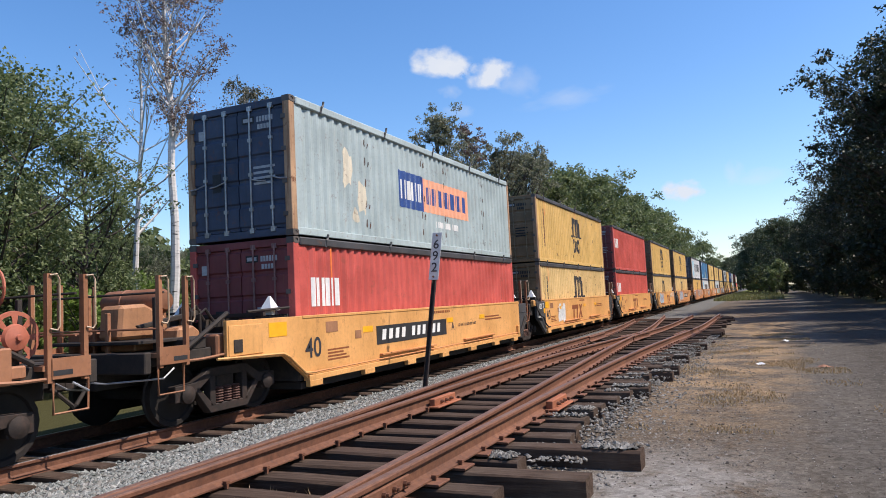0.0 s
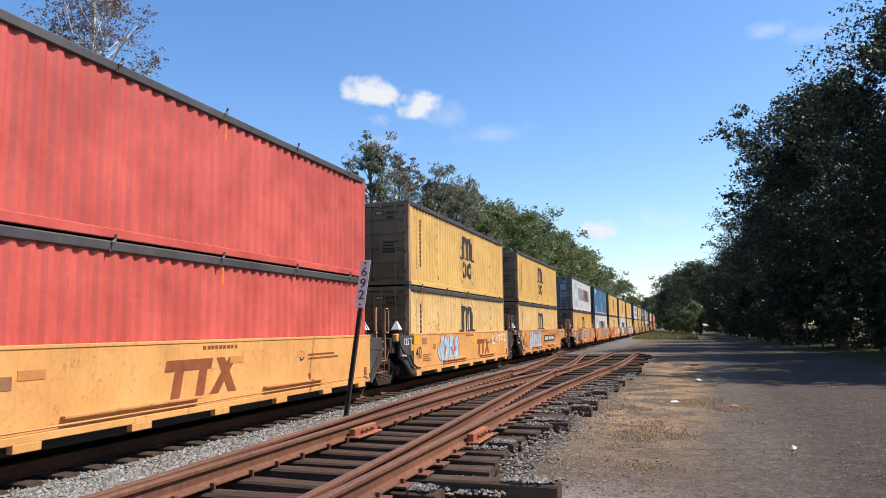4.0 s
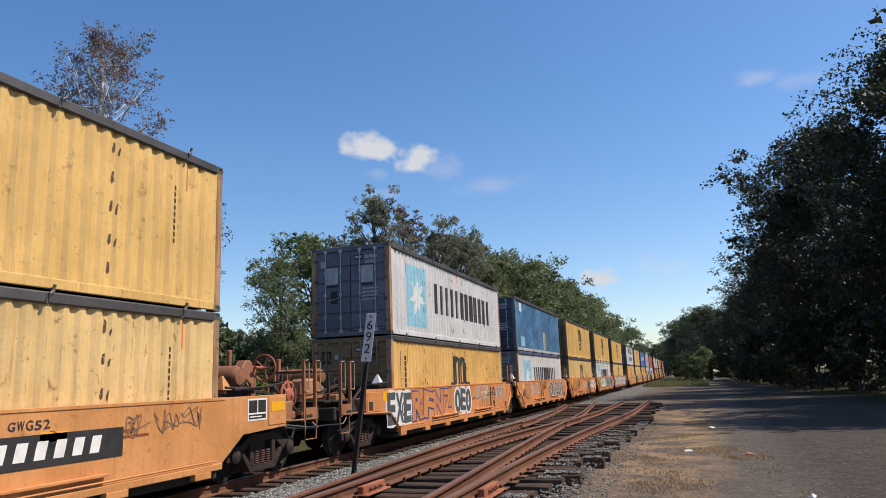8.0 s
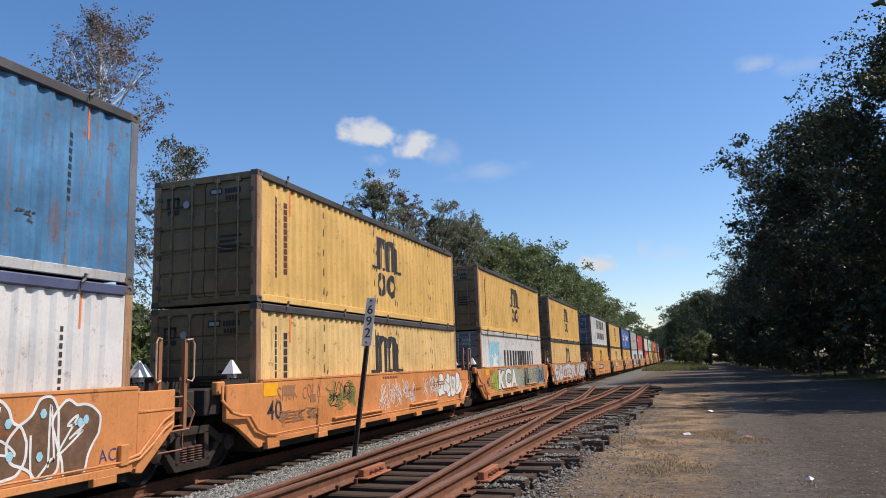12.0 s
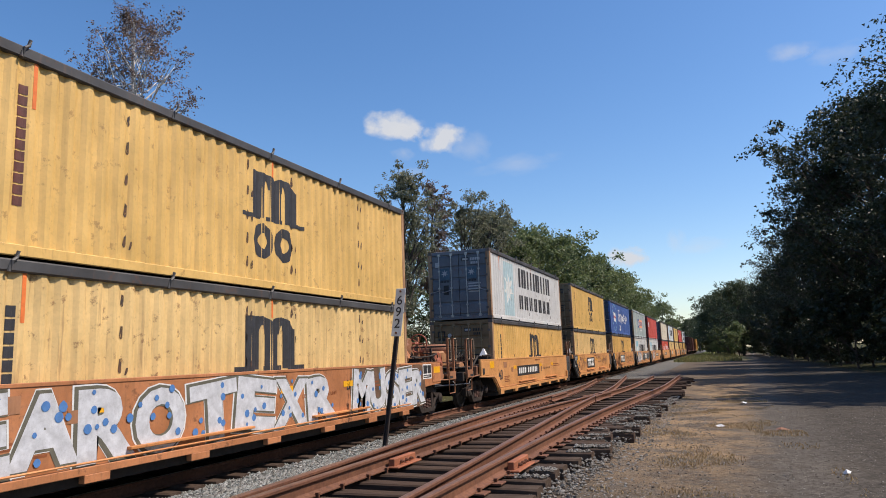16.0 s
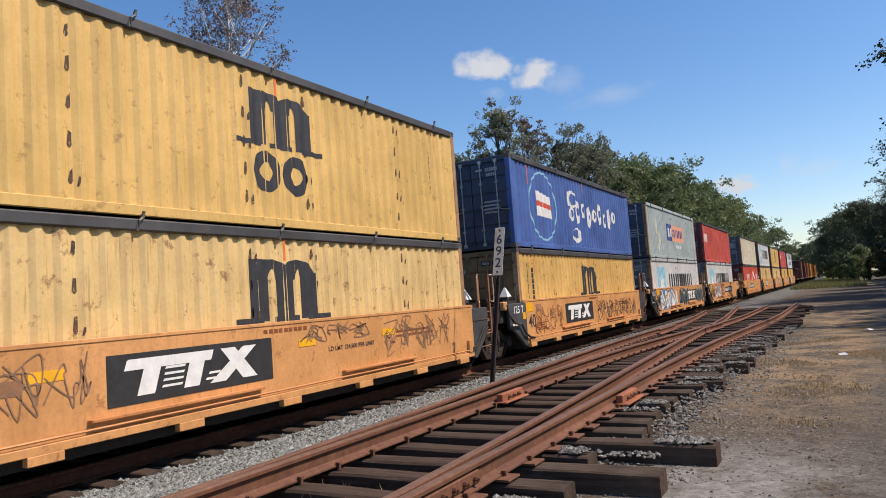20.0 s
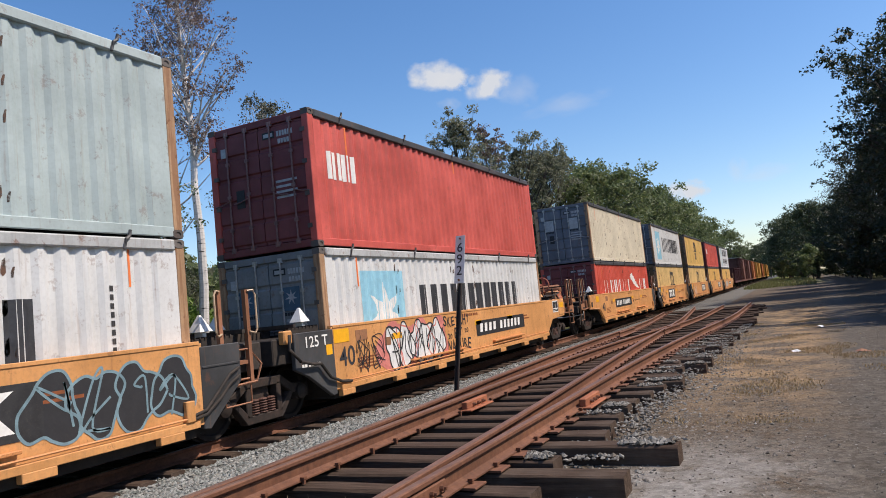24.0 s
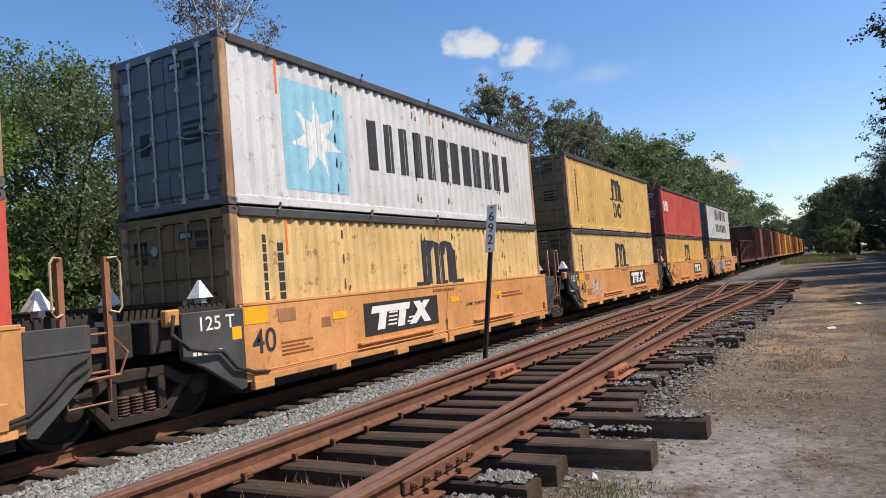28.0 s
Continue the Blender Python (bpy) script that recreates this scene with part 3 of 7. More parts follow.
while y < 47.5:
    right = RO_X + 0.42 + r2.choice((0.0, 0.08, 0.15, 0.22, 0.30, 0.48)) + r2.uniform(-0.04, 0.04)
    for ty, tx in TIE_ENDS:
        if abs(y - ty) < 0.26:
            right = tx
    if abs(y - 6.1) < 0.26:
        right = RO_X + 1.36
    elif abs(y - 5.2) < 0.26:
        right = RO_X + 1.12
    need = right - (RO_X - GAUGE - split(y) - 0.5)
    k = min(range(9), key=lambda q: abs(TIE_SIZES[q] - need))
    ln = TIE_SIZES[k]
    z = panel_z(y) - 0.02 - 0.178 - r2.uniform(0.0, 0.02) - (r2.choice((0.0, 0.0, 0.05, 0.09)) if y > 17 else 0.0)
    TIE_YS.append((y, right))
    put("tie", TIE_LEN[k], TIE, panel, pose(right - ln / 2, y, z, 0, 0, r2.uniform(-2.0, 2.0)))
    for x in (RO_X, RO_X - GAUGE, RO_X - split(y), RO_X - GAUGE - split(y)):
        if x in (RO_X - GAUGE, RO_X - split(y)) and y > FROG_Y - 2:
            continue
        if x == RO_X or x == RO_X - GAUGE - split(y):
            put("tie_plate", PLATE, RAIL, panel, pose(x, y, panel_z(y) - 0.02))
        if y < 22:
            for dx in (-0.085, 0.085):
                put("spike", SPIKE, RAIL, panel, pose(x + dx, y + r2.uniform(-0.05, 0.05), panel_z(y) - 0.02, 0, 0, 0 if dx > 0 else 180))
    y += (0.5 if y < 17 else 0.57) + r2.uniform(-0.03, 0.06)
for i in range(6):
    put("tie", TIE_LEN[0], TIE, panel, pose(RO_X - 0.76, -0.32 - 0.52 * i, panel_z(0) - 0.198, 0, 0, 1.5 - 0.5 * i))


def stones(name, count, place, size, mat, label, seed, zf=ground_z):
    """Many small broken stones in one mesh."""
    r = np.random.RandomState(seed)
    base = np.array([(1, 0, 0), (-1, 0, 0), (0, 1, 0), (0, -1, 0), (0, 0, 1), (0, 0, -1)], float)
    tri = np.array([(0, 2, 4), (2, 1, 4), (1, 3, 4), (3, 0, 4), (2, 0, 5), (1, 2, 5), (3, 1, 5), (0, 3, 5)])
    V, F = [], []
    for i in range(count):
        x, y = place(r)
        s = size * r.uniform(0.55, 1.35)
        a = r.uniform(0, 6.28)
        p = base * (s * r.uniform(0.6, 1.25, (6, 1))) * np.array([1, 0.8, 0.6])
        p[:, :2] += p[:, 2:3] * r.uniform(-0.6, 0.6, (1, 2))
        c, q = math.cos(a), math.sin(a)
        p[:, :2] = p[:, :2] @ np.array([[c, q], [-q, c]])
        p += (x, y, zf(x, y) + s * r.uniform(-0.1, 0.35))
        F.append(tri + 6 * i)
        V.append(p)
    me = raw_mesh(name, np.concatenate(V).tolist(), np.concatenate(F).tolist())
    tagged(put(name, me, mat), label, "gravel", kind="stuff")


stones("ballast_stones", 29000, lambda r: (-7.75 + 3.15 * r.rand() ** 0.9, 2.5 + 26 * r.rand() ** 2.0), 0.034, BALLAST, "pale grey crushed-rock ballast between the tracks", 3)
stones("panel_stones", 5200, lambda r: (-4.4 + 3.3 * r.rand(), 3.0 + 24 * r.rand() ** 1.1), 0.028, OLDBALLAST, "grey ballast spilled between and over the panel's ties", 4)
stones("lot_stones", 11000, lambda r: (-1.9 + 6.5 * r.rand() ** 1.2, 2.4 + 20 * r.rand() ** 1.5), 0.0125, GRAVEL, "loose small gravel on the lot", 5)


def on_ties(r):
    """A spot on the outer end of some tie top."""
    k = int(r.rand() ** 1.3 * 34) + 6
    if k < 22 and k % 4 not in (0, 3):
        k += 4 - k % 4
    y, right = TIE_YS[k]
    heap = 0.5 + 0.5 * math.sin(y * 7.3)
    return right - 0.02 - (0.25 + 0.25 * heap) * r.rand() ** 0.8, y + r.uniform(-0.1, 0.1)


stones("tie_stones", 2300, on_ties, 0.030, OLDBALLAST, "ballast heaped on the outer tie ends", 6, lambda x, y: panel_z(y) - 0.02)
stones("gap_stones", 3000, lambda r: (-2.25 + 0.75 * r.rand(), 6.0 + 24 * r.rand() ** 1.2), 0.03, OLDBALLAST, "ballast filling the gaps beside the outer rail", 7, lambda x, y: panel_z(y) - 0.11)
stones("edge_stones", 1900, lambda r: (-1.7 + 1.5 * r.rand() ** 1.6, 6.5 + 22 * r.rand() ** 1.2), 0.02, GRAVEL, "scattered ballast at the edge of the lot", 8)

# ---- shapes painted on the sheet metal ----
PITCH, FLAT, SLOPE, DEEP = 0.2776, 0.07, 0.0688, 0.036


def wave(y):
    """How deep the corrugated side lies at y along the container."""
    u = (y - 0.32) % PITCH
    if y < 0.32 or y > 12.19 - 0.32 or u < FLAT:
        return 0.0
    if u < FLAT + SLOPE:
        return DEEP * (u - FLAT) / SLOPE
    if u < 2 * FLAT + SLOPE:
        return DEEP
    return DEEP * max(0.0, 1 - (u - 2 * FLAT - SLOPE) / SLOPE)


def spans(polys, y):
    """The heights between which the polygons (in y, z) cover the line at y, by the even-odd rule."""
    zs = []
    for p in polys:
        for (a, b), (c, d) in zip(p, p[1:] + p[:1]):
            if (a <= y) != (c <= y):
                zs.append(b + (y - a) * (d - b) / (c - a))
    zs.sort()
    return list(zip(zs[::2], zs[1::2]))


def painted(name, polys, step=0.03, x=1.2185, face=wave):
    """A coat of paint in the shape of the polygons, laid on the corrugated side."""
    lo = min(q[0] for p in polys for q in p)
    hi = max(q[0] for p in polys for q in p)
    n = max(1, int((hi - lo) / step))
    V, F, seen = [], [], {}

    def at(y, z):
        key = (round(y, 4), round(z, 3))
        if key not in seen:
            seen[key] = len(V)
            V.append((x - face(y), y, z))
        return seen[key]

    for i in range(n):
        a, b = lo + (hi - lo) * i / n, lo + (hi - lo) * (i + 1) / n
        sa, sm, sb = (spans(polys, q) for q in (a + 1e-5, (a + b) / 2, b - 1e-5))
        if len(sa) != len(sm):
            sa = sm
        if len(sb) != len(sm):
            sb = sm
        for (p0, p1), (q0, q1) in zip(sa, sb):
            f = []
            for k in (at(a, p0), at(b, q0), at(b, q1), at(a, p1)):
                if k not in f:
                    f.append(k)
            if len(f) > 2:
                F.append(tuple(f))
    return raw_mesh(name, V, F)


def bars_of(name, polys, mat, step=0.03, **kw):
    """Every bar as a mesh of its own."""
    return [(name, painted(name, [p], step, **kw), mat) for p in polys]


def rect(y0, y1, z0, z1, lean=0.0):
    return [(y0, z0), (y1, z0), (y1 + lean, z1), (y0 + lean, z1)]


def ring(cy, cz, ry, rz, n=20, a0=0.0, a1=360.0):
    return [(cy + ry * math.cos(radians(a0 + (a1 - a0) * i / n)), cz + rz * math.sin(radians(a0 + (a1 - a0) * i / n))) for i in range(n if a1 - a0 >= 360 else n + 1)]


def blocks(y0, y1, z0, z1, n, gap=0.18, bars=2, lean=0.0, weight=1.6):
    """A row of n pairs of plain upright bars, in place of a brand's lettering."""
    w = (y1 - y0) / n
    out = []
    for i in range(n):
        a, b = y0 + w * i, y0 + w * (i + 1 - gap)
        t = (b - a) / (2 * bars - 1 + 0.6 * bars) * weight
        for s in range(bars):
            q = a + (b - a - t) * s / max(1, bars - 1)
            out.append(rect(q, q + t, z0, z1, lean))
    return out


def star(cy, cz, r, inner=0.42, n=7):
    out = []
    for i in range(2 * n):
        a = radians(90 + 180 * i / n)
        q = r if i % 2 == 0 else r * inner
        out.append((cy + q * math.cos(a), cz + q * math.sin(a)))
    return out


def emblem(cy, z0, w, h):
    """Three upright bars under two round arches, with feet."""
    b = w * 0.25
    ps = [rect(cy - w / 2, cy - w / 2 + b, z0, z0 + h), rect(cy - b / 2, cy + b / 2, z0, z0 + h * 0.84), rect(cy + w / 2 - b, cy + w / 2, z0, z0 + h * 0.78)]
    for c in (cy - w * 0.2, cy + w * 0.2):
        outer = ring(c, z0 + h * 0.66, w * 0.3, h * 0.34, 14, 0, 180)
        inner = ring(c, z0 + h * 0.66, w * 0.3 - b, h * 0.18, 14, 0, 180)
        ps.append(outer + inner[::-1])
    for c in (cy - w * 0.52, cy - w * 0.0, cy + w * 0.52):
        ps.append([(c - b * 0.75, z0 - h * 0.03), (c + b * 0.75, z0 - h * 0.03), (c + b * 0.75, z0 + h * 0.06), (c - b * 0.75, z0 + h * 0.06)])
    return ps


def joined(polys, name, step=0.03, **kw):
    """Paint for polygons that may overlap: each is laid on its own."""
    V, F = [], []
    for j, p in enumerate(polys):
        me = painted("tmp", [p], step, **kw)
        k = len(V)
        V += [(v.co.x + 0.0002 * j, v.co.y, v.co.z) for v in me.vertices]
        F += [tuple(k + i for i in q.vertices) for q in me.polygons]
        bpy.data.meshes.remove(me)
    return raw_mesh(name, V, F)


# ---- containers ----
CL, CW, CH = 12.19, 2.44, 2.59


def side_mesh(sgn):
    ys = [0.16, 0.32]
    y = 0.32
    while y + PITCH < CL - 0.32:
        ys += [y + FLAT, y + FLAT + SLOPE, y + 2 * FLAT + SLOPE, y + PITCH]
        y += PITCH
    ys += [CL - 0.16]
    V, F = [], []
    for y in ys:
        x = 1.215 - (wave(y - 1e-6) if y < CL - 0.3 else 0)
        dent = 0.008 * noise.noise((y * 0.9, 0.3, sgn))
        V += [(sgn * x, y, 0.155), (sgn * (x + dent), y, 1.3), (sgn * x, y, 2.44)]
    for i in range(len(ys) - 1):
        for j in (0, 1):
            k = 3 * i + j
            q = (k, k + 3, k + 4, k + 1)
            F.append(q if sgn > 0 else q[::-1])
    return raw_mesh("side_panel", V, F)


def door_mesh(x0, x1):
    """A ribbed steel leaf, pressed from one sheet."""
    front = [(0.055, 0.17)]
    for i in range(5):
        z0 = 0.20 + i * 0.445
        front += [(0.055, z0 + 0.02), (0.028, z0 + 0.05), (0.028, z0 + 0.38), (0.055, z0 + 0.41)]
    front += [(0.055, 2.43)]
    prof = front + [(0.085, 2.43), (0.085, 0.17)]
    return Geo().sweep([[(x, y, z) for y, z in prof] for x in (x0, x1)]).mesh("door")


def rod_mesh(x):
    g = Geo().tube([(x, 0.008, 0.13), (x, 0.008, 2.49)], 0.019, 8)
    for z in (0.15, 2.45):
        g.box(x - 0.05, x + 0.05, 0.0, 0.05, z - 0.045, z + 0.045)
    for z in (0.55, 1.2, 1.85):
        g.box(x - 0.04, x + 0.04, -0.014, 0.03, z - 0.03, z + 0.03)
    return g.mesh("lock_rod", True)


def container(liv, at, label):
    """One forty-foot box: liv names its colours and marks."""
    P = LIVERIES[liv]
    c = new("shipping_container")
    c.matrix_basis = at
    for sgn in (1, -1):
        sp = put("side_panel", shared(("side", sgn), lambda: side_mesh(sgn)), P["body"], c)
        put("top_rail", shared(("toprail", sgn), lambda: Geo().box(*sorted((sgn * 1.16, sgn * 1.25)), 0.18, CL - 0.18, 2.435, 2.588).mesh("top_rail", bevel=0.02)), P["top"], c, label="dark top side rail")
        put("bottom_rail", shared(("botrail", sgn), lambda: Geo().side([(0.15, 0.02), (CL - 0.15, 0.02), (CL - 0.15, 0.16), (0.15, 0.16)], *sorted((sgn * 1.17, sgn * 1.221))).mesh("bottom_rail", bevel=0.01)), P.get("skirt", P["body"]), c)
    put("roof", shared("roof", roof_mesh), P["body"], c)
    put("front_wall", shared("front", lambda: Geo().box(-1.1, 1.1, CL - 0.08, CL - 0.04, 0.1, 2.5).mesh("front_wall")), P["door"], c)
    put("floor", shared("cfloor", lambda: Geo().box(-1.18, 1.18, 0.1, CL - 0.1, 0.06, 0.12).mesh("floor")), UNDER, c)
    for x in (-1, 1):
        for y in (0, 1):
            yy = y * (CL - 0.16)
            put("corner_post", shared(("post", x, y), lambda: Geo().box(*sorted((x * 1.07, x * 1.22)), yy, yy + 0.16, 0.11, 2.48).mesh("corner_post", bevel=0.01)), P.get("post", P["body"]), c)
            for z in (0, 1):
                put("corner_casting", shared(("cast", x, y, z), lambda: casting_mesh(x, y, z)), CAST, c)
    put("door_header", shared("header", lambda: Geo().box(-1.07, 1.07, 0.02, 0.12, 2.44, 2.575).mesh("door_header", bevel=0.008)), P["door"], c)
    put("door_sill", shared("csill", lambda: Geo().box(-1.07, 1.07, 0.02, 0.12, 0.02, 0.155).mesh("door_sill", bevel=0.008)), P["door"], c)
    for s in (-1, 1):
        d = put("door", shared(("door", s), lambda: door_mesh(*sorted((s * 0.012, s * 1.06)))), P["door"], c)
        for q in (0.3, 0.78):
            put("lock_rod", shared(("rod", s * q), lambda: rod_mesh(s * q)), P.get("rod", ROD), d)
            put("handle", shared(("handle", s * q), lambda: Geo().tube([(s * q, -0.012, 1.12), (s * q + s * 0.2, -0.02, 1.06), (s * q + s * 0.36, -0.012, 1.05)], 0.013, 6).mesh("handle", True)), P.get("rod", ROD), d)
        for z in (0.4, 1.0, 1.6, 2.2):
            put("hinge", shared(("hinge", s, z), lambda: Geo().box(*sorted((s * 1.03, s * 1.13)), -0.012, 0.05, z - 0.04, z + 0.04).mesh("hinge")), CAST, d)
        for nm, me, mt in P["doormarks"](s):
            tagged(put(nm, me, mt, d), kind="stuff" if nm in ("number_bar", "size_bar", "data_bar", "name_bar", "door_emblem") else "")
    for i in range(5):
        put("roof_hook", shared(("hook", i), lambda: Geo().tube([(1.262, 0.96 + 2.55 * i, 2.43), (1.264, 1.0 + 2.55 * i, 2.56), (1.262, 1.05 + 2.55 * i, 2.60), (1.262, 1.07 + 2.55 * i, 2.68)], 0.024, 6).mesh("roof_hook", True)), TOPRAIL, c)
    for nm, me, mt in P["marks"]():
        tagged(put(nm, me, mt, c), kind="stuff" if nm in ("stain", "web_bar", "number_bar", "lettering_bar") else "")
    tagged(c, label, "shipping container", "double-stacked containers on the train")
    return c


def roof_mesh():
    g = Geo()
    rows = []
    for i in range(60):
        y = 0.1 + (CL - 0.2) * i / 59
        z = 2.56 + (0.012 if i % 2 else 0.0)
        rows.append([(-1.17, y, z), (1.17, y, z), (1.17, y, z - 0.03), (-1.17, y, z - 0.03)])
    return g.sweep(rows).mesh("roof")


def casting_mesh(x, y, z):
    """A corner block with an oblong hole in its side."""
    y0, z0 = y * (CL - 0.178), z * (CH - 0.118)
    g = Geo().box(*sorted((x * 1.06, x * 1.212)), y0 + 0.004, y0 + 0.174, z0 + 0.002, z0 + 0.116)
    c, d = y0 + 0.089, z0 + 0.059
    o = [(y0, z0), (y0 + 0.178, z0), (y0 + 0.178, z0 + 0.118), (y0, z0 + 0.118)]
    h = ring(c, d, 0.045, 0.033, 12)
    # outer plate with the hole cut through it
    n = 12
    outer = []
    for i in range(n):
        a = math.atan2(h[i][1] - d, h[i][0] - c)
        k = min(0.089 / max(1e-6, abs(math.cos(a))), 0.059 / max(1e-6, abs(math.sin(a))))
        outer.append((c + k * math.cos(a), d + k * math.sin(a)))
    X = x * 1.225
    for i in range(n):
        j = (i + 1) % n
        g.poly([(X, *outer[i]), (X, *outer[j]), (X, *h[j]), (X, *h[i])])
        g.poly([(X, *h[i]), (X, *h[j]), (x * 1.21, *h[j]), (x * 1.21, *h[i])])
        g.poly([(X, *outer[i]), (X, *outer[j]), (x * 1.21, *outer[j]), (x * 1.21, *outer[i])])
    return g.mesh("corner_casting")


def dashes(seed):
    """Columns of short dark marks where the inner lashing points stain the side."""
    r = random.Random(seed)
    ps = []
    for k in (8, 18, 23, 33):
        y = 0.32 + PITCH * k + FLAT + SLOPE + 0.01
        for j in range(5):
            z = 0.35 + 0.44 * j + r.uniform(-0.02, 0.02)
            if r.random() < 0.6:
                ps.append(rect(y + 0.10, y + 0.125, z - 0.03, z + 0.06 + r.uniform(0, 0.08), 0.01))
            ps.append([(y - 0.01, z + 0.03), (y + 0.02, z - 0.02), (y + 0.06, z + 0.02 + r.uniform(0, 0.04)), (y + 0.055, z + 0.15 + r.uniform(0, 0.06)), (y + 0.01, z + 0.13 + r.uniform(0, 0.07))])
    return [("stain", painted("stain", ps, 0.02), STAIN)]


def tapes(seed):
    r = random.Random(seed)
    out = []
    for y, z in ((0.32 + PITCH * 3 + 0.02, 1.85), (0.32 + PITCH * 21 + 0.02, 2.1), (CL - 0.95, 1.95)):
        out.append(("tape_stripe", painted("tape_stripe", [rect(y, y + 0.055, z, 2.46)], 0.02), ORANGET))
    ps = [rect(CL - 1.25, CL - 1.17, 1.9 - 0.11 * i, 1.97 - 0.11 * i) for i in range(9)]
    out.append(("number_bar", painted("number_bar", ps, 0.02), NEARBLACK))
    return out


def upright_bars(y, z0, z1, n, mat, w=0.14):
    h = (z1 - z0) / n
    return ("lettering_bar", painted("lettering_bar", [rect(y, y + w, z0 + h * i + h * 0.16, z0 + h * (i + 1)) for i in range(n)], 0.03), mat)


def marks_yellow():
    def make():
        m = dashes(3) + tapes(1)
        m.append(upright_bars(0.64, 0.5, 2.17, 13, MAROONMARK, 0.12))
        m.append(upright_bars(1.0, 0.6, 2.12, 11, MAROONMARK, 0.12))
        m.append(("emblem", joined(emblem(6.3, 1.30, 1.4, 0.86), "emblem"), DARKMARK))
        for c in (5.93, 6.60):
            ps = [ring(c, 0.88, 0.30, 0.33), ring(c, 0.88, 0.13, 0.15)]
            m.append(("emblem_ring", painted("emblem_ring", ps), DARKMARK))
        return m
    return shared("marks_yellow", make)


def marks_yellow_low():
    def make():
        m = dashes(4) + tapes(2)
        m.append(upright_bars(0.64, 0.85, 2.17, 9, DARKMARK, 0.12))
        m.append(upright_bars(1.0, 0.95, 2.05, 7, DARKMARK, 0.12))
        m.append(("emblem", joined(emblem(6.2, 1.18, 1.5, 0.94), "emblem"), DARKMARK))
        return m
    return shared("marks_yellow_low", make)


def marks_star(two_rows, end=10.6):
    def make():
        m = dashes(6) + tapes(3)
        sq = [(q[0], q[1]) for q in (rect(1.75, 3.15, 0.2, 2.3) if two_rows else rect(1.33, 3.02, 0.32, 2.16))]
        m.append(("logo_square", painted("logo_square", [sq]), PALEFADE if two_rows else PALEBLUE))
        m.append(("logo_star", painted("logo_star", [star(2.45 if two_rows else 2.17, 1.24, 0.7)], 0.025, x=1.2195), WHITEMARK))
        if two_rows:
            m += bars_of("name_bar", blocks(3.97, 9.95, 1.45, 2.25, 6, 0.2, 2), DARKMARK)
            m += bars_of("name_bar", blocks(3.95, 9.85, 0.53, 1.12, 7, 0.22, 2), DARKMARK)
        else:
            m += bars_of("name_bar", blocks(3.69, end, 0.86, 1.84, 6, 0.17, 2), DARKMARK)
        return m
    return shared(("marks_star", two_rows, end), make)


def marks_grey():
    def make():
        m = dashes(7)
        m.append(("logo_square", painted("logo_square", [rect(4.2, 5.55, 0.95, 1.83)]), LOGOBLUE))
        m.append(("logo_square", painted("logo_square", [rect(5.55, 8.55, 0.95, 1.80)]), PEACH))
        m += bars_of("name_bar", blocks(4.3, 5.45, 1.16, 1.62, 3, 0.2, 2), WHITEMARK, 0.03, x=1.2195)
        m += bars_of("name_bar", blocks(5.75, 8.4, 1.16, 1.60, 8, 0.25, 2), LOGOBLUE, 0.03, x=1.2195)
        m.append(("web_bar", painted("web_bar", blocks(6.2, 7.8, 0.60, 0.76, 9, 0.3, 1)), WHITEMARK))
        m.append(("peeled_patch", painted("peeled_patch", [[(1.74, 1.2), (1.86, 1.08), (1.99, 1.22), (2.06, 1.15), (2.2, 1.5), (2.17, 1.8), (2.02, 1.76), (1.93, 1.97), (1.78, 1.84), (1.82, 1.5)], [(2.28, 0.86), (2.36, 0.62), (2.55, 0.7), (2.6, 0.55), (2.74, 0.9), (2.7, 1.26), (2.56, 1.2), (2.44, 1.34), (2.36, 1.1)], [(2.1, 0.5), (2.24, 0.4), (2.42, 0.44), (2.3, 0.56), (2.22, 0.74)]]), CREAM))
        return m
    return shared("marks_grey", make)


def marks_red():
    def make():
        m = tapes(5)
        m += bars_of("name_bar", blocks(0.54, 1.5, 1.31, 1.85, 3, 0.14, 2), WHITEMARK)
        return m
    return shared("marks_red", make)


RUNTAN = stain_mat("tan_rust_run", (0.26, 0.20, 0.12), (0.30, 0.17, 0.07), 0.42, 0.62)
SCRAPE = stain_mat("dark_scrape", (0.02, 0.03, 0.04), (0.06, 0.05, 0.04), 0.34, 0.46)


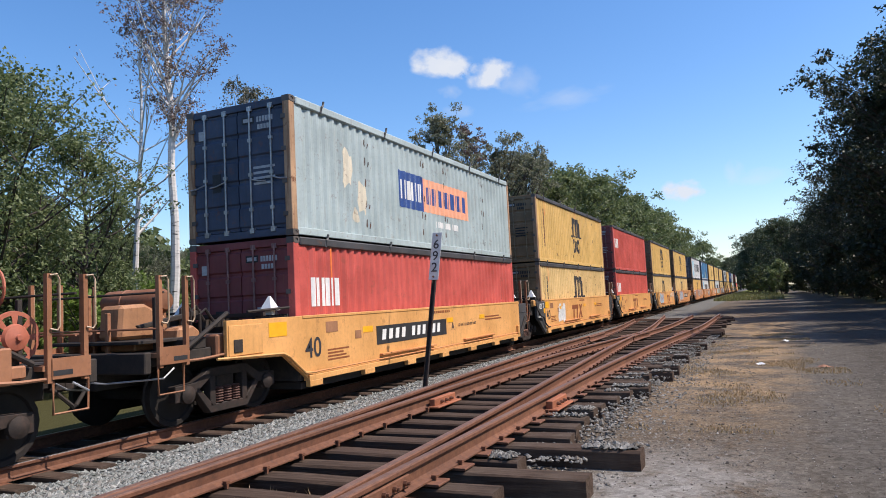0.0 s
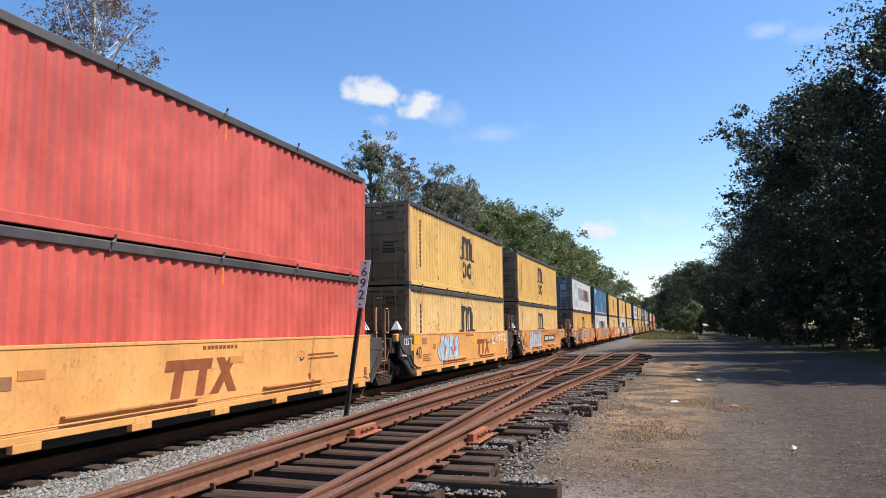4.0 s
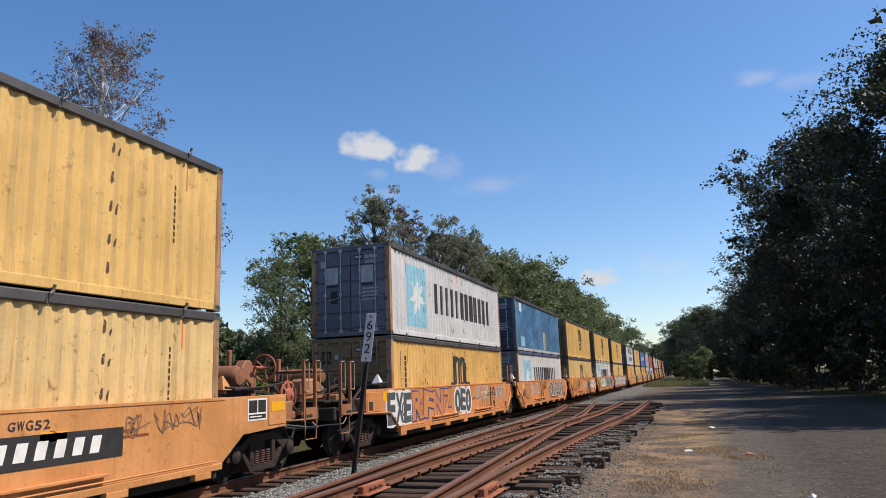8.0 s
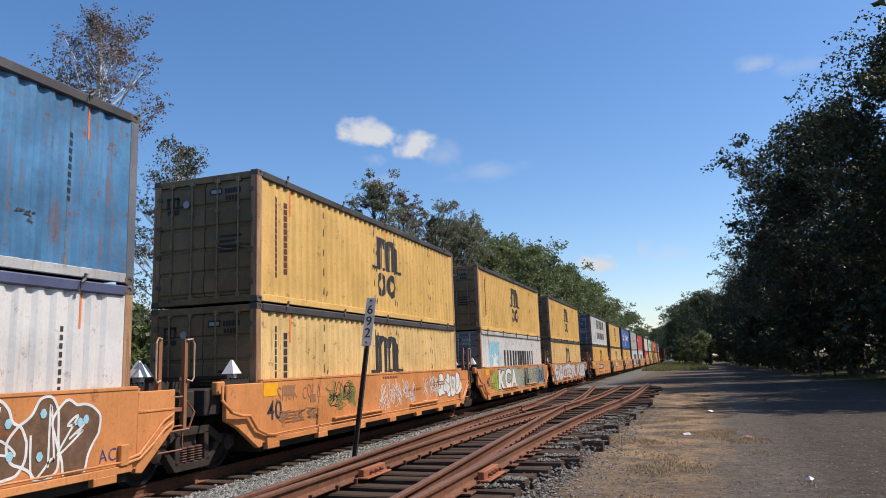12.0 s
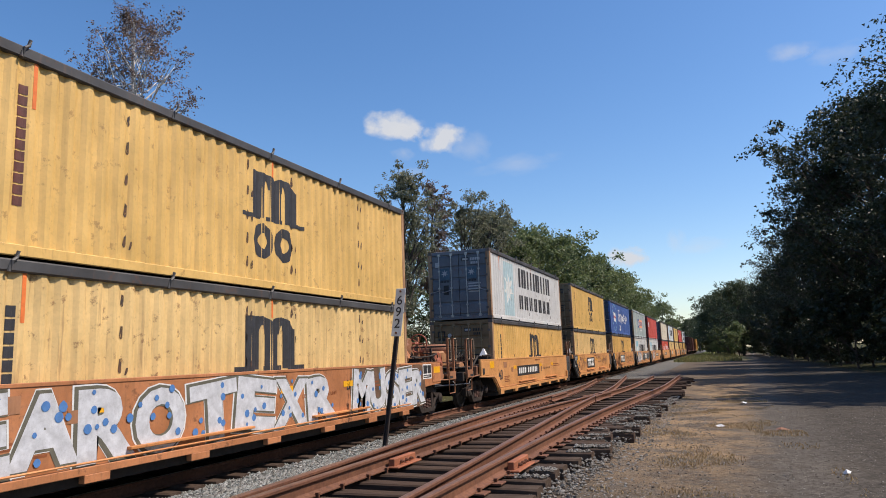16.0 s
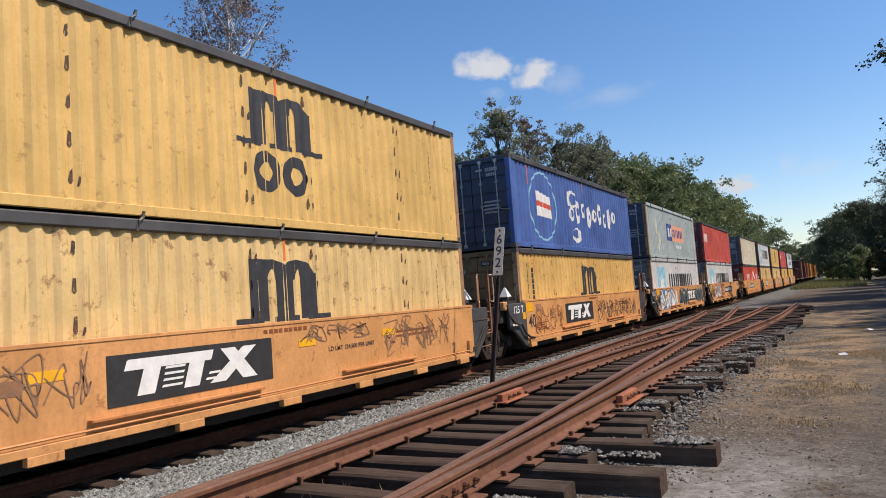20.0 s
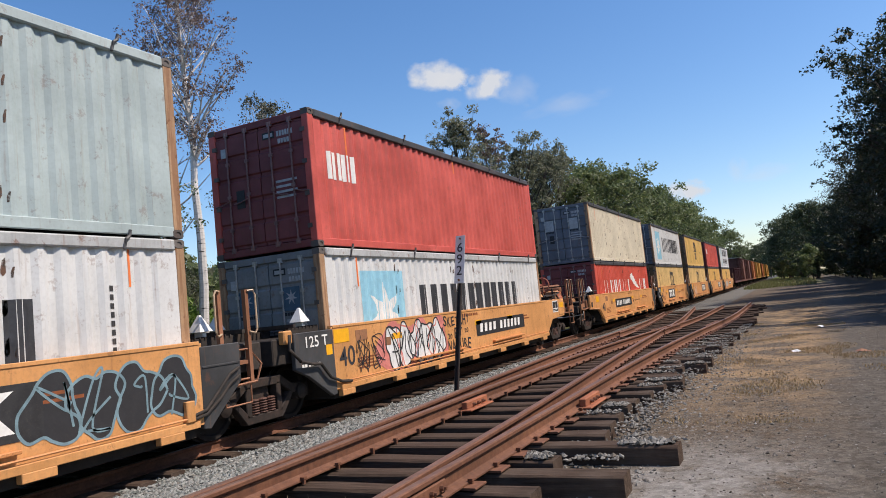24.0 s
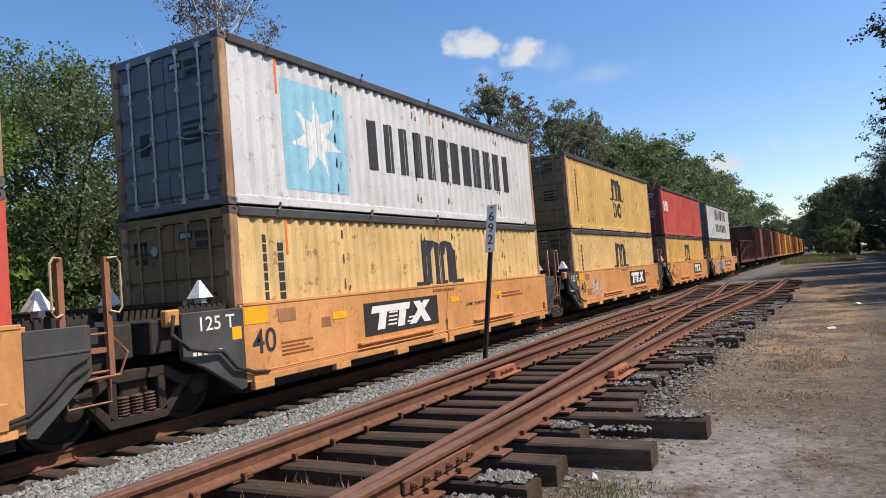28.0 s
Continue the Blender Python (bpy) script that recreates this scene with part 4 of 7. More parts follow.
def marks_blue():
    def make():
        m = dashes(9) + tapes(4)
        m.append(("white_label", painted("white_label", [rect(0.9, 1.45, 1.95, 2.38)]), WHITEMARK))
        m.append(("pale_patch", painted("pale_patch", [rect(1.1, 1.95, 0.25, 0.72)]), PALEBLUE))
        m.append(("pale_patch", painted("pale_patch", [rect(6.9, 7.45, 0.2, 1.2)]), weathered("patch_yellow", (0.4, 0.42, 0.2), 0.3)))
        r = random.Random(19)
        runs = []
        for k in range(5, 40):
            y = 0.32 + PITCH * k + r.uniform(0.0, 0.2)
            if r.random() < 0.6:
                z1 = r.uniform(0.6, 1.5) if k < 24 else r.uniform(0.7, 2.3)
                runs.append([(y, 0.17), (y + r.uniform(0.05, 0.1), 0.17), (y + 0.05, z1), (y + 0.035, z1)])
        m.append(("stain", painted("stain", runs, 0.012, x=1.2182), RUNTAN))
        for z, n, mt in ((0.72, 34, SCRAPE), (0.58, 20, SCRAPE), (1.0, 14, RUNTAN), (1.35, 10, SCRAPE)):
            ps = []
            for i in range(n):
                a = r.uniform(1.9, 10.5)
                zz = z + r.uniform(-0.05, 0.05)
                ps.append([(a, zz), (a + r.uniform(0.05, 0.16), zz + r.uniform(-0.02, 0.03)), (a + 0.04, zz + r.uniform(0.03, 0.07))])
            m.append(("stain", joined(ps, "stain", 0.02, x=1.219), mt))
        return m
    return shared("marks_blue", make)


def marks_navy():
    def make():
        m = tapes(6)
        m.append(("logo_ring", painted("logo_ring", [ring(2.35, 1.3, 1.1, 1.05, 32), ring(2.35, 1.3, 1.04, 0.99, 32)]), PALEBLUE))
        m.append(("logo_flag", painted("logo_flag", [[(1.75, 1.0), (3.05, 0.95), (3.0, 1.6), (1.85, 1.75)]]), WHITEMARK))
        m.append(("logo_cross", painted("logo_cross", [[(1.78, 1.3), (3.03, 1.22), (3.03, 1.36), (1.78, 1.46)]], 0.03, x=1.2197), HRED))
        ps = []
        for i in range(9):
            c = 4.9 + 0.62 * i
            ps += [ring(c, 1.25 + 0.1 * (i % 3), 0.22, 0.26 + 0.14 * (i % 2), 12), ring(c + 0.06, 1.27 + 0.1 * (i % 3), 0.1, 0.14, 10)]
        m.append(("name_loop", painted("name_loop", ps), WHITEMARK))
        m.append(("name_loop", painted("name_loop", [ring(5.0, 1.75, 0.5, 0.3, 14), ring(5.1, 1.75, 0.36, 0.2, 14), ring(5.3, 0.55, 0.42, 0.26, 14), ring(5.2, 0.6, 0.28, 0.16, 14)]), WHITEMARK))
        return m
    return shared("marks_navy", make)


def marks_orange_red():
    def make():
        m = dashes(11) + tapes(7)
        ps = blocks(1.55, 7.0, 1.12, 1.74, 7, 0.3, 2, 0, 0.8) + [[(7.2, 1.85), (7.7, 2.1), (8.8, 1.5), (9.4, 1.22), (8.5, 1.3), (8.0, 1.5)]] + blocks(9.65, 11.8, 1.12, 1.74, 3, 0.3, 2, 0, 0.8)
        m += bars_of("name_bar", ps, WHITEMARK)
        return m
    return shared("marks_orange_red", make)


def marks_cream():
    return shared("marks_cream", lambda: dashes(12) + tapes(8))


def door_marks(kind=""):
    """Number bars, stickers and emblems on the door leaves; s is the leaf."""
    def flat(name, boxes):
        g = Geo()
        for a, b, c, d in boxes:
            g.box(a, b, 0.019, 0.027, c, d)
        return g.mesh(name)

    def make(s):
        def go():
            out = []
            ink = {"yellow": DOORINK, "slate": DOORINK}.get(kind, DOORPALE)
            if s > 0:
                out.append(("code_plate", flat("code_plate", [(0.12, 0.40, 2.17, 2.30)]), DOORINK if kind != "yellow" else NEARBLACK))
                out.append(("code_bar", Geo().box(0.15, 0.37, 0.016, 0.024, 2.20, 2.27).mesh("code_bar"), DOORPALE))
                out.append(("number_bar", flat("number_bar", [(0.46 + 0.065 * i, 0.505 + 0.065 * i, 2.18, 2.28) for i in range(6)]), ink))
                out.append(("size_bar", flat("size_bar", [(0.48 + 0.07 * i, 0.53 + 0.07 * i, 2.04, 2.13) for i in range(4)]), ink))
                out.append(("data_bar", flat("data_bar", [(0.36, 0.85 - 0.05 * (i % 2), 1.30 - 0.1 * i, 1.345 - 0.1 * i) for i in range(4)]), ink))
            elif kind == "yellow":
                out.append(("door_emblem", flat("door_emblem", [(-0.92, -0.86, 2.0, 2.2), (-0.80, -0.74, 2.0, 2.2), (-0.68, -0.62, 2.0, 2.2), (-0.92, -0.62, 2.17, 2.22), (-0.9, -0.78, 1.86, 1.96), (-0.74, -0.62, 1.86, 1.96)]), DOORINK))
                out.append(("door_sticker", Geo().lathe([(0.018, 0.0), (0.018, 0.075), (0.026, 0.075)], (-0.45, 0, 2.05), "y", 14).mesh("door_sticker"), DOORPALE))
            else:
                out.append(("door_sticker", flat("door_sticker", [(-0.94, -0.80, 2.0, 2.18)]), DOORPALE))
                out.append(("door_sticker", flat("door_sticker", [(-0.62, -0.42, 0.95, 1.3)]), DOORINK))
            if kind == "star":
                a = 0.50 if s > 0 else -0.56
                out.append(("logo_square", flat("logo_square", [(a - 0.19, a + 0.19, 1.50, 1.94)]), DOORLOGO))
                g = Geo()
                pts = star(a, 1.75, 0.15, 0.36)
                g.poly([(y, 0.014, z) for y, z in pts])
                out.append(("logo_star", g.mesh("logo_star"), DOORPALE))
                out.append(("name_bar", flat("name_bar", [(a - 0.18 + 0.062 * i, a - 0.135 + 0.062 * i, 1.41, 1.47) for i in range(6)]), DOORINK))
            elif kind == "windows":
                a = 0.52 if s > 0 else -0.58
                out.append(("pale_panel", flat("pale_panel", [(a - 0.19, a + 0.19, 1.50, 1.98)]), DOORPALE))
                out.append(("name_bar", flat("name_bar", [(a - 0.18 + 0.062 * i, a - 0.135 + 0.062 * i, 1.41, 1.47) for i in range(6)]), DOORINK))
            return out
        return shared(("doormarks", kind, s), go)
    return make


# door decals and rods, dimmer than the marks on the sides
DOORPALE = plain("dim_white_decal", (0.42, 0.44, 0.45), 0.6, 0, 0.25)
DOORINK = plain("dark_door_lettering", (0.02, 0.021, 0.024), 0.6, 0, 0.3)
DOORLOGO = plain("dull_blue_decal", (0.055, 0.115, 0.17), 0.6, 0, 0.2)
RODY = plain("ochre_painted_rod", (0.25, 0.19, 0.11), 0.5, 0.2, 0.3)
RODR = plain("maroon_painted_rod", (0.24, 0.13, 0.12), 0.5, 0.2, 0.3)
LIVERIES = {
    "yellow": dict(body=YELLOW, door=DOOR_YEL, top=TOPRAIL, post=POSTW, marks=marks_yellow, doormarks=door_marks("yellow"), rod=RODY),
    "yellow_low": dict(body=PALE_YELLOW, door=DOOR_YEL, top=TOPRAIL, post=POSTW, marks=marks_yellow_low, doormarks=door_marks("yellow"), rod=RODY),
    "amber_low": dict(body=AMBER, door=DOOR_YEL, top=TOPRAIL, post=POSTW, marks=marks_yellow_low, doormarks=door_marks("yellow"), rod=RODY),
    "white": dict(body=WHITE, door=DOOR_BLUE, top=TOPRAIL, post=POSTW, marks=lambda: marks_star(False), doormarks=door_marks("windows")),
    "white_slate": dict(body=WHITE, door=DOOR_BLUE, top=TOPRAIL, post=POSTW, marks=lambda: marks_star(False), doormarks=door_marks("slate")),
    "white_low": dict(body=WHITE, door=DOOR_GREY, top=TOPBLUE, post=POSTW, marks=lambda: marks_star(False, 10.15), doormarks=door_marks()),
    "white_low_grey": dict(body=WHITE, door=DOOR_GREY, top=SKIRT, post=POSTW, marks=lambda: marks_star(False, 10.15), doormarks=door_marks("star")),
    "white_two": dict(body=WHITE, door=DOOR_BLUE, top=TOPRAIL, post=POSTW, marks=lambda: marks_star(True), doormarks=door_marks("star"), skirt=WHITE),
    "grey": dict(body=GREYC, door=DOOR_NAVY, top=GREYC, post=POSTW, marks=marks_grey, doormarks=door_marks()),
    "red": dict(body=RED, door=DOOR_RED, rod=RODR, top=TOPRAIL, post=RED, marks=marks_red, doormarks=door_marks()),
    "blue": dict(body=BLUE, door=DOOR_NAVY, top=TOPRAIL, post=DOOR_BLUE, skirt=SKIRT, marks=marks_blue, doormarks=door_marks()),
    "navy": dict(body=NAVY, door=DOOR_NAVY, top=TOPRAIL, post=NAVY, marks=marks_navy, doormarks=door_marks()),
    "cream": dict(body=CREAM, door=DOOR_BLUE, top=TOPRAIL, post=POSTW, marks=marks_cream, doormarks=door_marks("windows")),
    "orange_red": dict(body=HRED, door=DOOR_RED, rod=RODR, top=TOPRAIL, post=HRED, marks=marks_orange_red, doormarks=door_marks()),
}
LABELS = {
    "yellow": "weathered yellow steel shipping container with a black arched emblem",
    "yellow_low": "pale yellow steel shipping container sitting low in the well car",
    "amber_low": "amber yellow steel shipping container low in the well car",
    "white": "white steel shipping container with pale blue star square and dark bars",
    "white_slate": "white steel shipping container with star square and plain slate doors",
    "white_low": "white shipping container with a pale star square, sunk in its well",
    "white_low_grey": "white shipping container with a grey top rail and pale star square",
    "white_two": "white shipping container with star square and two rows of bars",
    "grey": "grey-green steel shipping container with blue and peach logo panels",
    "red": "faded red steel shipping container with a white mark near its doors",
    "blue": "rust-streaked blue steel shipping container with a white label",
    "navy": "royal blue steel shipping container with white looping marks",
    "cream": "cream steel shipping container with rust streaks and grey doors",
    "orange_red": "orange-red steel shipping container with large white name blocks",
}

# ---- lettering ----


def text_mesh(body, height, width=None):
    """Letters of the built-in font as a thin coat in the (y, z) plane, facing +x, centred."""
    def make():
        vs, fs = FONT[body, 0.0]
        k = height * 1.4
        q = k if width is None else width / (max(v[0] for v in vs) - min(v[0] for v in vs))
        return raw_mesh("letters", [(0.003, v[0] * q, v[1] * k) for v in vs], fs)
    return shared(("text", body, height, width), make)


# ---- well cars ----
WX = 1.36                # half width over the side sills
PA, PC = 15.35, 19.76    # spacing of articulated units and across couplers
TRUCK_R = 0.46


def mark(me, mat, parent, m):
    """A painted word or number, one coat."""
    return tagged(put("lettering", me, mat, parent, m), kind="stuff")


def wheelset_mesh():
    g = Geo().tube([(-1.0, 0, 0), (1.0, 0, 0)], 0.085, 10)
    for s in (-1, 1):
        g.lathe([(s * 0.69, 0.10), (s * 0.69, TRUCK_R - 0.06), (s * 0.70, TRUCK_R + 0.025), (s * 0.725, TRUCK_R + 0.025), (s * 0.735, TRUCK_R), (s * 0.825, TRUCK_R - 0.005),
                 (s * 0.825, TRUCK_R - 0.07), (s * 0.79, TRUCK_R - 0.09), (s * 0.80, 0.16), (s * 0.83, 0.12), (s * 0.83, 0.09)], (0, 0, 0), "x", 20)
        for i in range(3):
            a = radians(120 * i)
            g.lathe([(s * 1.0, 0.018), (s * 1.03, 0.018)], (0, 0.05 * math.cos(a), 0.05 * math.sin(a)), "x", 6)
    return g.mesh("wheelset", True)


def frame_side_mesh(sgn):
    """Cast truck side: arched top, window with the spring nest, pedestals."""
    x0, x1 = sorted((sgn * 0.93, sgn * 1.08))
    g = Geo()
    top = [(-1.12, 0.36), (-1.12, 0.60), (-0.72, 0.62), (-0.42, 0.80), (0.42, 0.80), (0.72, 0.62), (1.12, 0.60), (1.12, 0.36), (0.98, 0.36), (0.98, 0.48), (0.70, 0.46), (0.40, 0.66), (-0.40, 0.66), (-0.70, 0.46), (-0.98, 0.48), (-0.98, 0.36)]
    g.side(top, x0, x1)
    g.side([(-0.74, 0.50), (-0.62, 0.50), (-0.36, 0.25), (0.36, 0.25), (0.62, 0.50), (0.74, 0.50), (0.42, 0.12), (-0.42, 0.12)], x0, x1)
    for s in (-1, 1):
        g.side([(s * 0.30, 0.22), (s * 0.42, 0.22), (s * 0.42, 0.70), (s * 0.30, 0.70)], x0, x1)
        g.box(x0 + 0.01, x1 - 0.01, s * 0.90 - 0.11, s * 0.90 + 0.11, 0.34, 0.58)
    return g.mesh("side_frame", bevel=0.012)


def spring_mesh(sgn):
    g = Geo()
    for j in range(3):
        y = -0.19 + 0.19 * j
        prof = []
        for i in range(13):
            prof.append((0.25 + 0.02 * i, 0.085 if i % 2 else 0.06))
        g.lathe(prof, (sgn * 1.02, y, 0), "z", 10)
    return g.mesh("spring_nest")


def truck(parent, y, wheels):
    for s in (-1, 1):
        sf = put("side_frame", shared(("tf", s), lambda: frame_side_mesh(s)), TRUCKM, parent, pose(0, y, 0), "cast truck side frame")
        put("spring_nest", shared(("spring", s), lambda: spring_mesh(s)), SPRING, sf, None, "rust-red coil springs")
        for q in (-0.9, 0.9):
            put("axle_cap", shared(("cap", s), lambda: Geo().lathe([(s * 1.04, 0.13), (s * 1.12, 0.13), (s * 1.14, 0.09), (s * 1.16, 0.05)], (0, 0, 0), "x", 14).mesh("axle_cap", True)), TRUCKM, sf, pose(0, q, TRUCK_R))
        for q in (-0.47, 0.47):
            put("brake_beam", shared(("brake", s), lambda: Geo().box(*sorted((s * 0.62, s * 0.86)), -0.05, 0.05, 0.25, 0.5).mesh("brake_beam", bevel=0.01)), UNDER, sf, pose(0, q, 0))
    put("bolster", shared("bolster", lambda: Geo().side([(-0.2, 0.42), (0.2, 0.42), (0.2, 0.72), (-0.2, 0.72)], -1.0, 1.0).mesh("bolster", bevel=0.02)), TRUCKM, parent, pose(0, y, 0))
    for q in (-0.9, 0.9):
        w = put("wheelset", shared("wheelset", wheelset_mesh), WHEELM, parent, pose(0, y + q, TRUCK_R), "dark steel wheels on their axle")
        wheels.append((w, (0, y + q, TRUCK_R)))


def flip(pts, far):
    return [(CL - y, z) for y, z in pts] if far else pts


def sill_mesh(sgn, near, far):
    """Side of the well: a plate with a lip on top; ends that rise to a platform have a taper."""
    lo = [(0.0, 0.36), (-0.05, 0.40)] if near != "platform" else [(0.15, 0.36), (-0.55, 0.84), (-1.95, 0.90), (-1.95, 1.50)]
    hi = [(CL + 0.05, 0.40), (CL, 0.36)] if far != "platform" else [(CL + 1.95, 1.50), (CL + 1.95, 0.90), (CL + 0.55, 0.84), (CL - 0.15, 0.36)]
    a = [(-0.05, 1.47)] if near != "platform" else []
    b = [(CL + 0.05, 1.47)] if far != "platform" else []
    pts = lo + a + b + hi
    g = Geo().side(pts, *sorted((sgn * (WX - 0.07), sgn * WX)))
    g.box(*sorted((sgn * (WX - 0.11), sgn * (WX + 0.012))), 0.0, CL, 1.45, 1.50)
    return g.mesh("side_sill", bevel=0.006)


TABS = [0.3, 2.2, 4.1, 6.0, 7.9, 9.8, 11.6]
LEDGES = [(2.7, 5.4), (7.3, 9.6)]


def patch(y0, y1, z0, z1, name="patch"):
    return shared(("patch", round(y0, 3), round(y1, 3), round(z0, 3), round(z1, 3)), lambda: Geo().box(WX + 0.001, WX + 0.006, y0, y1, z0, z1).mesh(name))


def flat_paint(name, polys, x=WX + 0.004, step=0.02):
    return painted(name, polys, step, x=x, face=lambda y: 0.0)


def ribbon(g, pts, t, x, z0, z1):
    """A flat curved stroke of width t through the points."""
    fine = []
    for a in range(len(pts) - 1):
        p0, p1 = pts[max(0, a - 1)], pts[a]
        p2, p3 = pts[a + 1], pts[min(len(pts) - 1, a + 2)]
        for s in range(7):
            u = s / 7
            fine.append(tuple(0.5 * (2 * p1[j] + (p2[j] - p0[j]) * u + (2 * p0[j] - 5 * p1[j] + 4 * p2[j] - p3[j]) * u * u + (3 * p1[j] - p0[j] - 3 * p2[j] + p3[j]) * u ** 3) for j in (0, 1)))
    fine.append(pts[-1])
    fine = [(a, min(z1, max(z0, b))) for a, b in fine]
    left, right = [], []
    for i, (a, b) in enumerate(fine):
        c, d = fine[min(i + 1, len(fine) - 1)]
        e, f = fine[max(i - 1, 0)]
        h = math.hypot(c - e, d - f) or 1
        ny, nz = -(d - f) / h * t / 2, (c - e) / h * t / 2
        left.append((x, a + ny, b + nz))
        right.append((x, a - ny, b - nz))
    k = len(g.v)
    g.v += left + right
    n = len(fine)
    g.f += [(k + i, k + i + 1, k + n + i + 1, k + n + i) for i in range(n - 1)]


def graffiti(parent, y0, y1, z0, z1, cols, seed, n=None, lift=0.0):
    """Sprayed shapes: fat rounded lumps with outlines and loops, never letters."""
    r = random.Random(seed)
    n = n or max(2, int((y1 - y0) / 0.5))
    w = (y1 - y0) / n
    fill, line, accent = cols
    g, dots = Geo(), []
    for i in range(n):
        c = y0 + w * (i + 0.5)
        zc, hz = (z0 + z1) / 2, (z1 - z0) / 2
        lump = []
        for k in range(16):
            a = 2 * math.pi * k / 16
            q = 1 + 0.2 * math.sin(3 * a + seed + 2 * i) + r.uniform(-0.1, 0.1)
            lump.append((c + 0.62 * w * q * math.cos(a), min(z1, max(z0, zc + 0.92 * hz * q * math.sin(a)))))
        if fill is not None:
            put("spray_fill", flat_paint("spray_fill", [lump], WX + 0.003 + lift + 0.0004 * (i % 3), 0.03), fill, parent, None, "sprayed graffiti fill")
            ribbon(g, lump + lump[:1], 0.035, WX + 0.0062 + lift + 0.0001 * i, z0 - 0.02, z1 + 0.02)
        for s in range(0 if lift < 0 else 1 if fill is not None else 3):
            m = r.randint(5, 8)
            ribbon(g, [(c + w * r.uniform(-0.5, 0.5), z0 + (z1 - z0) * r.uniform(0.04, 0.96)) for _ in range(m)], 0.017 if fill is None else 0.03, WX + 0.0070 + lift + 0.0004 * s + 0.0001 * i, z0, z1)
        if accent is not None:
            for s in range(2):
                dots.append(ring(c + w * r.uniform(-0.4, 0.4), z0 + (z1 - z0) * r.uniform(0.15, 0.85), 0.05, 0.06, 10))
    tagged(put("spray_line", g.mesh("spray_line"), line, parent), "sprayed graffiti strokes", kind="stuff")
    if dots:
        tagged(put("spray_dot", joined(dots, "spray_dot", 0.02, x=WX + 0.0085, face=lambda y: 0.0), accent, parent), "sprayed graffiti dots", kind="stuff")


def glyph(ch, w, h, grow):
    """One letter as a thin coat, stretched to w by h, its strokes fattened by grow."""
    def make():
        vs, fs = FONT[ch, grow]
        x0, x1 = min(v[0] for v in vs), max(v[0] for v in vs)
        z0, z1 = min(v[1] for v in vs), max(v[1] for v in vs)
        w2 = w if x1 - x0 > 0.3 else w * 0.4
        return raw_mesh("letter", [(0, ((v[0] - x0) / (x1 - x0) - 0.5) * w2, ((v[1] - z0) / (z1 - z0) - 0.5) * h) for v in vs], fs)
    return shared(("glyph", ch, round(w, 2), round(h, 2), grow), make)


def tag(parent, text, y0, y1, z0, z1, mat, seed=0, grow=-0.012):
    """A hand-sprayed word in single strokes, every letter a little askew."""
    r = random.Random(seed)
    w = (y1 - y0) / len(text)
    for i, ch in enumerate(text):
        h = (z1 - z0) * r.uniform(0.74, 1.0)
        if ch == " ":
            continue
        put("spray_letter", glyph(ch, w * 0.8, h, grow), mat, parent, pose(WX + 0.0066 + 0.0003 * (i % 2), y0 + w * (i + 0.5), (z0 + z1) / 2 + r.uniform(-0.5, 0.5) * ((z1 - z0) - h), r.uniform(-9, 9)), "sprayed graffiti letter")


def piece(parent, text, y0, y1, z0, z1, fill, line, seed=0, back=None, dots=None):
    """Fat sprayed letters with an outline, on a cloudy ground."""
    r = random.Random(seed)
    w = (y1 - y0) / len(text)
    spots = []
    for i, ch in enumerate(text):
        c, z, a = y0 + w * (i + 0.5), (z0 + z1) / 2 + r.uniform(-0.03, 0.03), r.uniform(-7, 7)
        h = (z1 - z0) * r.uniform(0.86, 0.97)
        if back is not None:
            put("spray_fill", flat_paint("spray_fill", [[(c + 0.66 * w * math.cos(q) * (1 + 0.1 * math.sin(5 * q + i)), min(z1 + 0.02, max(z0 - 0.02, z + 0.62 * (z1 - z0) * math.sin(q) * (1 + 0.1 * math.cos(4 * q + i))))) for q in [math.pi / 9 * k for k in range(18)]]], WX + 0.003 + 0.0004 * (i % 3), 0.03), back, parent, None, "sprayed graffiti ground")
        if dots is not None:
            put("spray_halo", glyph(ch, w * 1.16, h * 1.06, 0.085), SPRAYWHITE, parent, pose(WX + 0.0042 + 0.0003 * (i % 2), c, z, a), "white sprayed halo")
        put("spray_outline", glyph(ch, w * 1.10, h * 1.02, 0.085), line, parent, pose(WX + 0.0052 + 0.0003 * (i % 2), c, z, a), "sprayed graffiti outline")
        put("spray_letter", glyph(ch, w * (1.0 if dots is None else 1.03), h * 0.93, 0.045 if dots is None else 0.06), fill, parent, pose(WX + 0.0064 + 0.0003 * (i % 2), c + (0.0 if dots is None else 0.03), z, a), "fat sprayed graffiti letter")
        for s in range(7 if dots is not None else 0):
            spots.append(ring(c + w * r.uniform(-0.42, 0.42), z + (z1 - z0) * r.uniform(-0.42, 0.42), *[r.uniform(0.03, 0.065)] * 2, 12))
    if spots:
        tagged(put("spray_dot", joined(spots, "spray_dot", 0.015, x=WX + 0.008, face=lambda y: 0.0), dots, parent), "sprayed graffiti dots", kind="stuff")


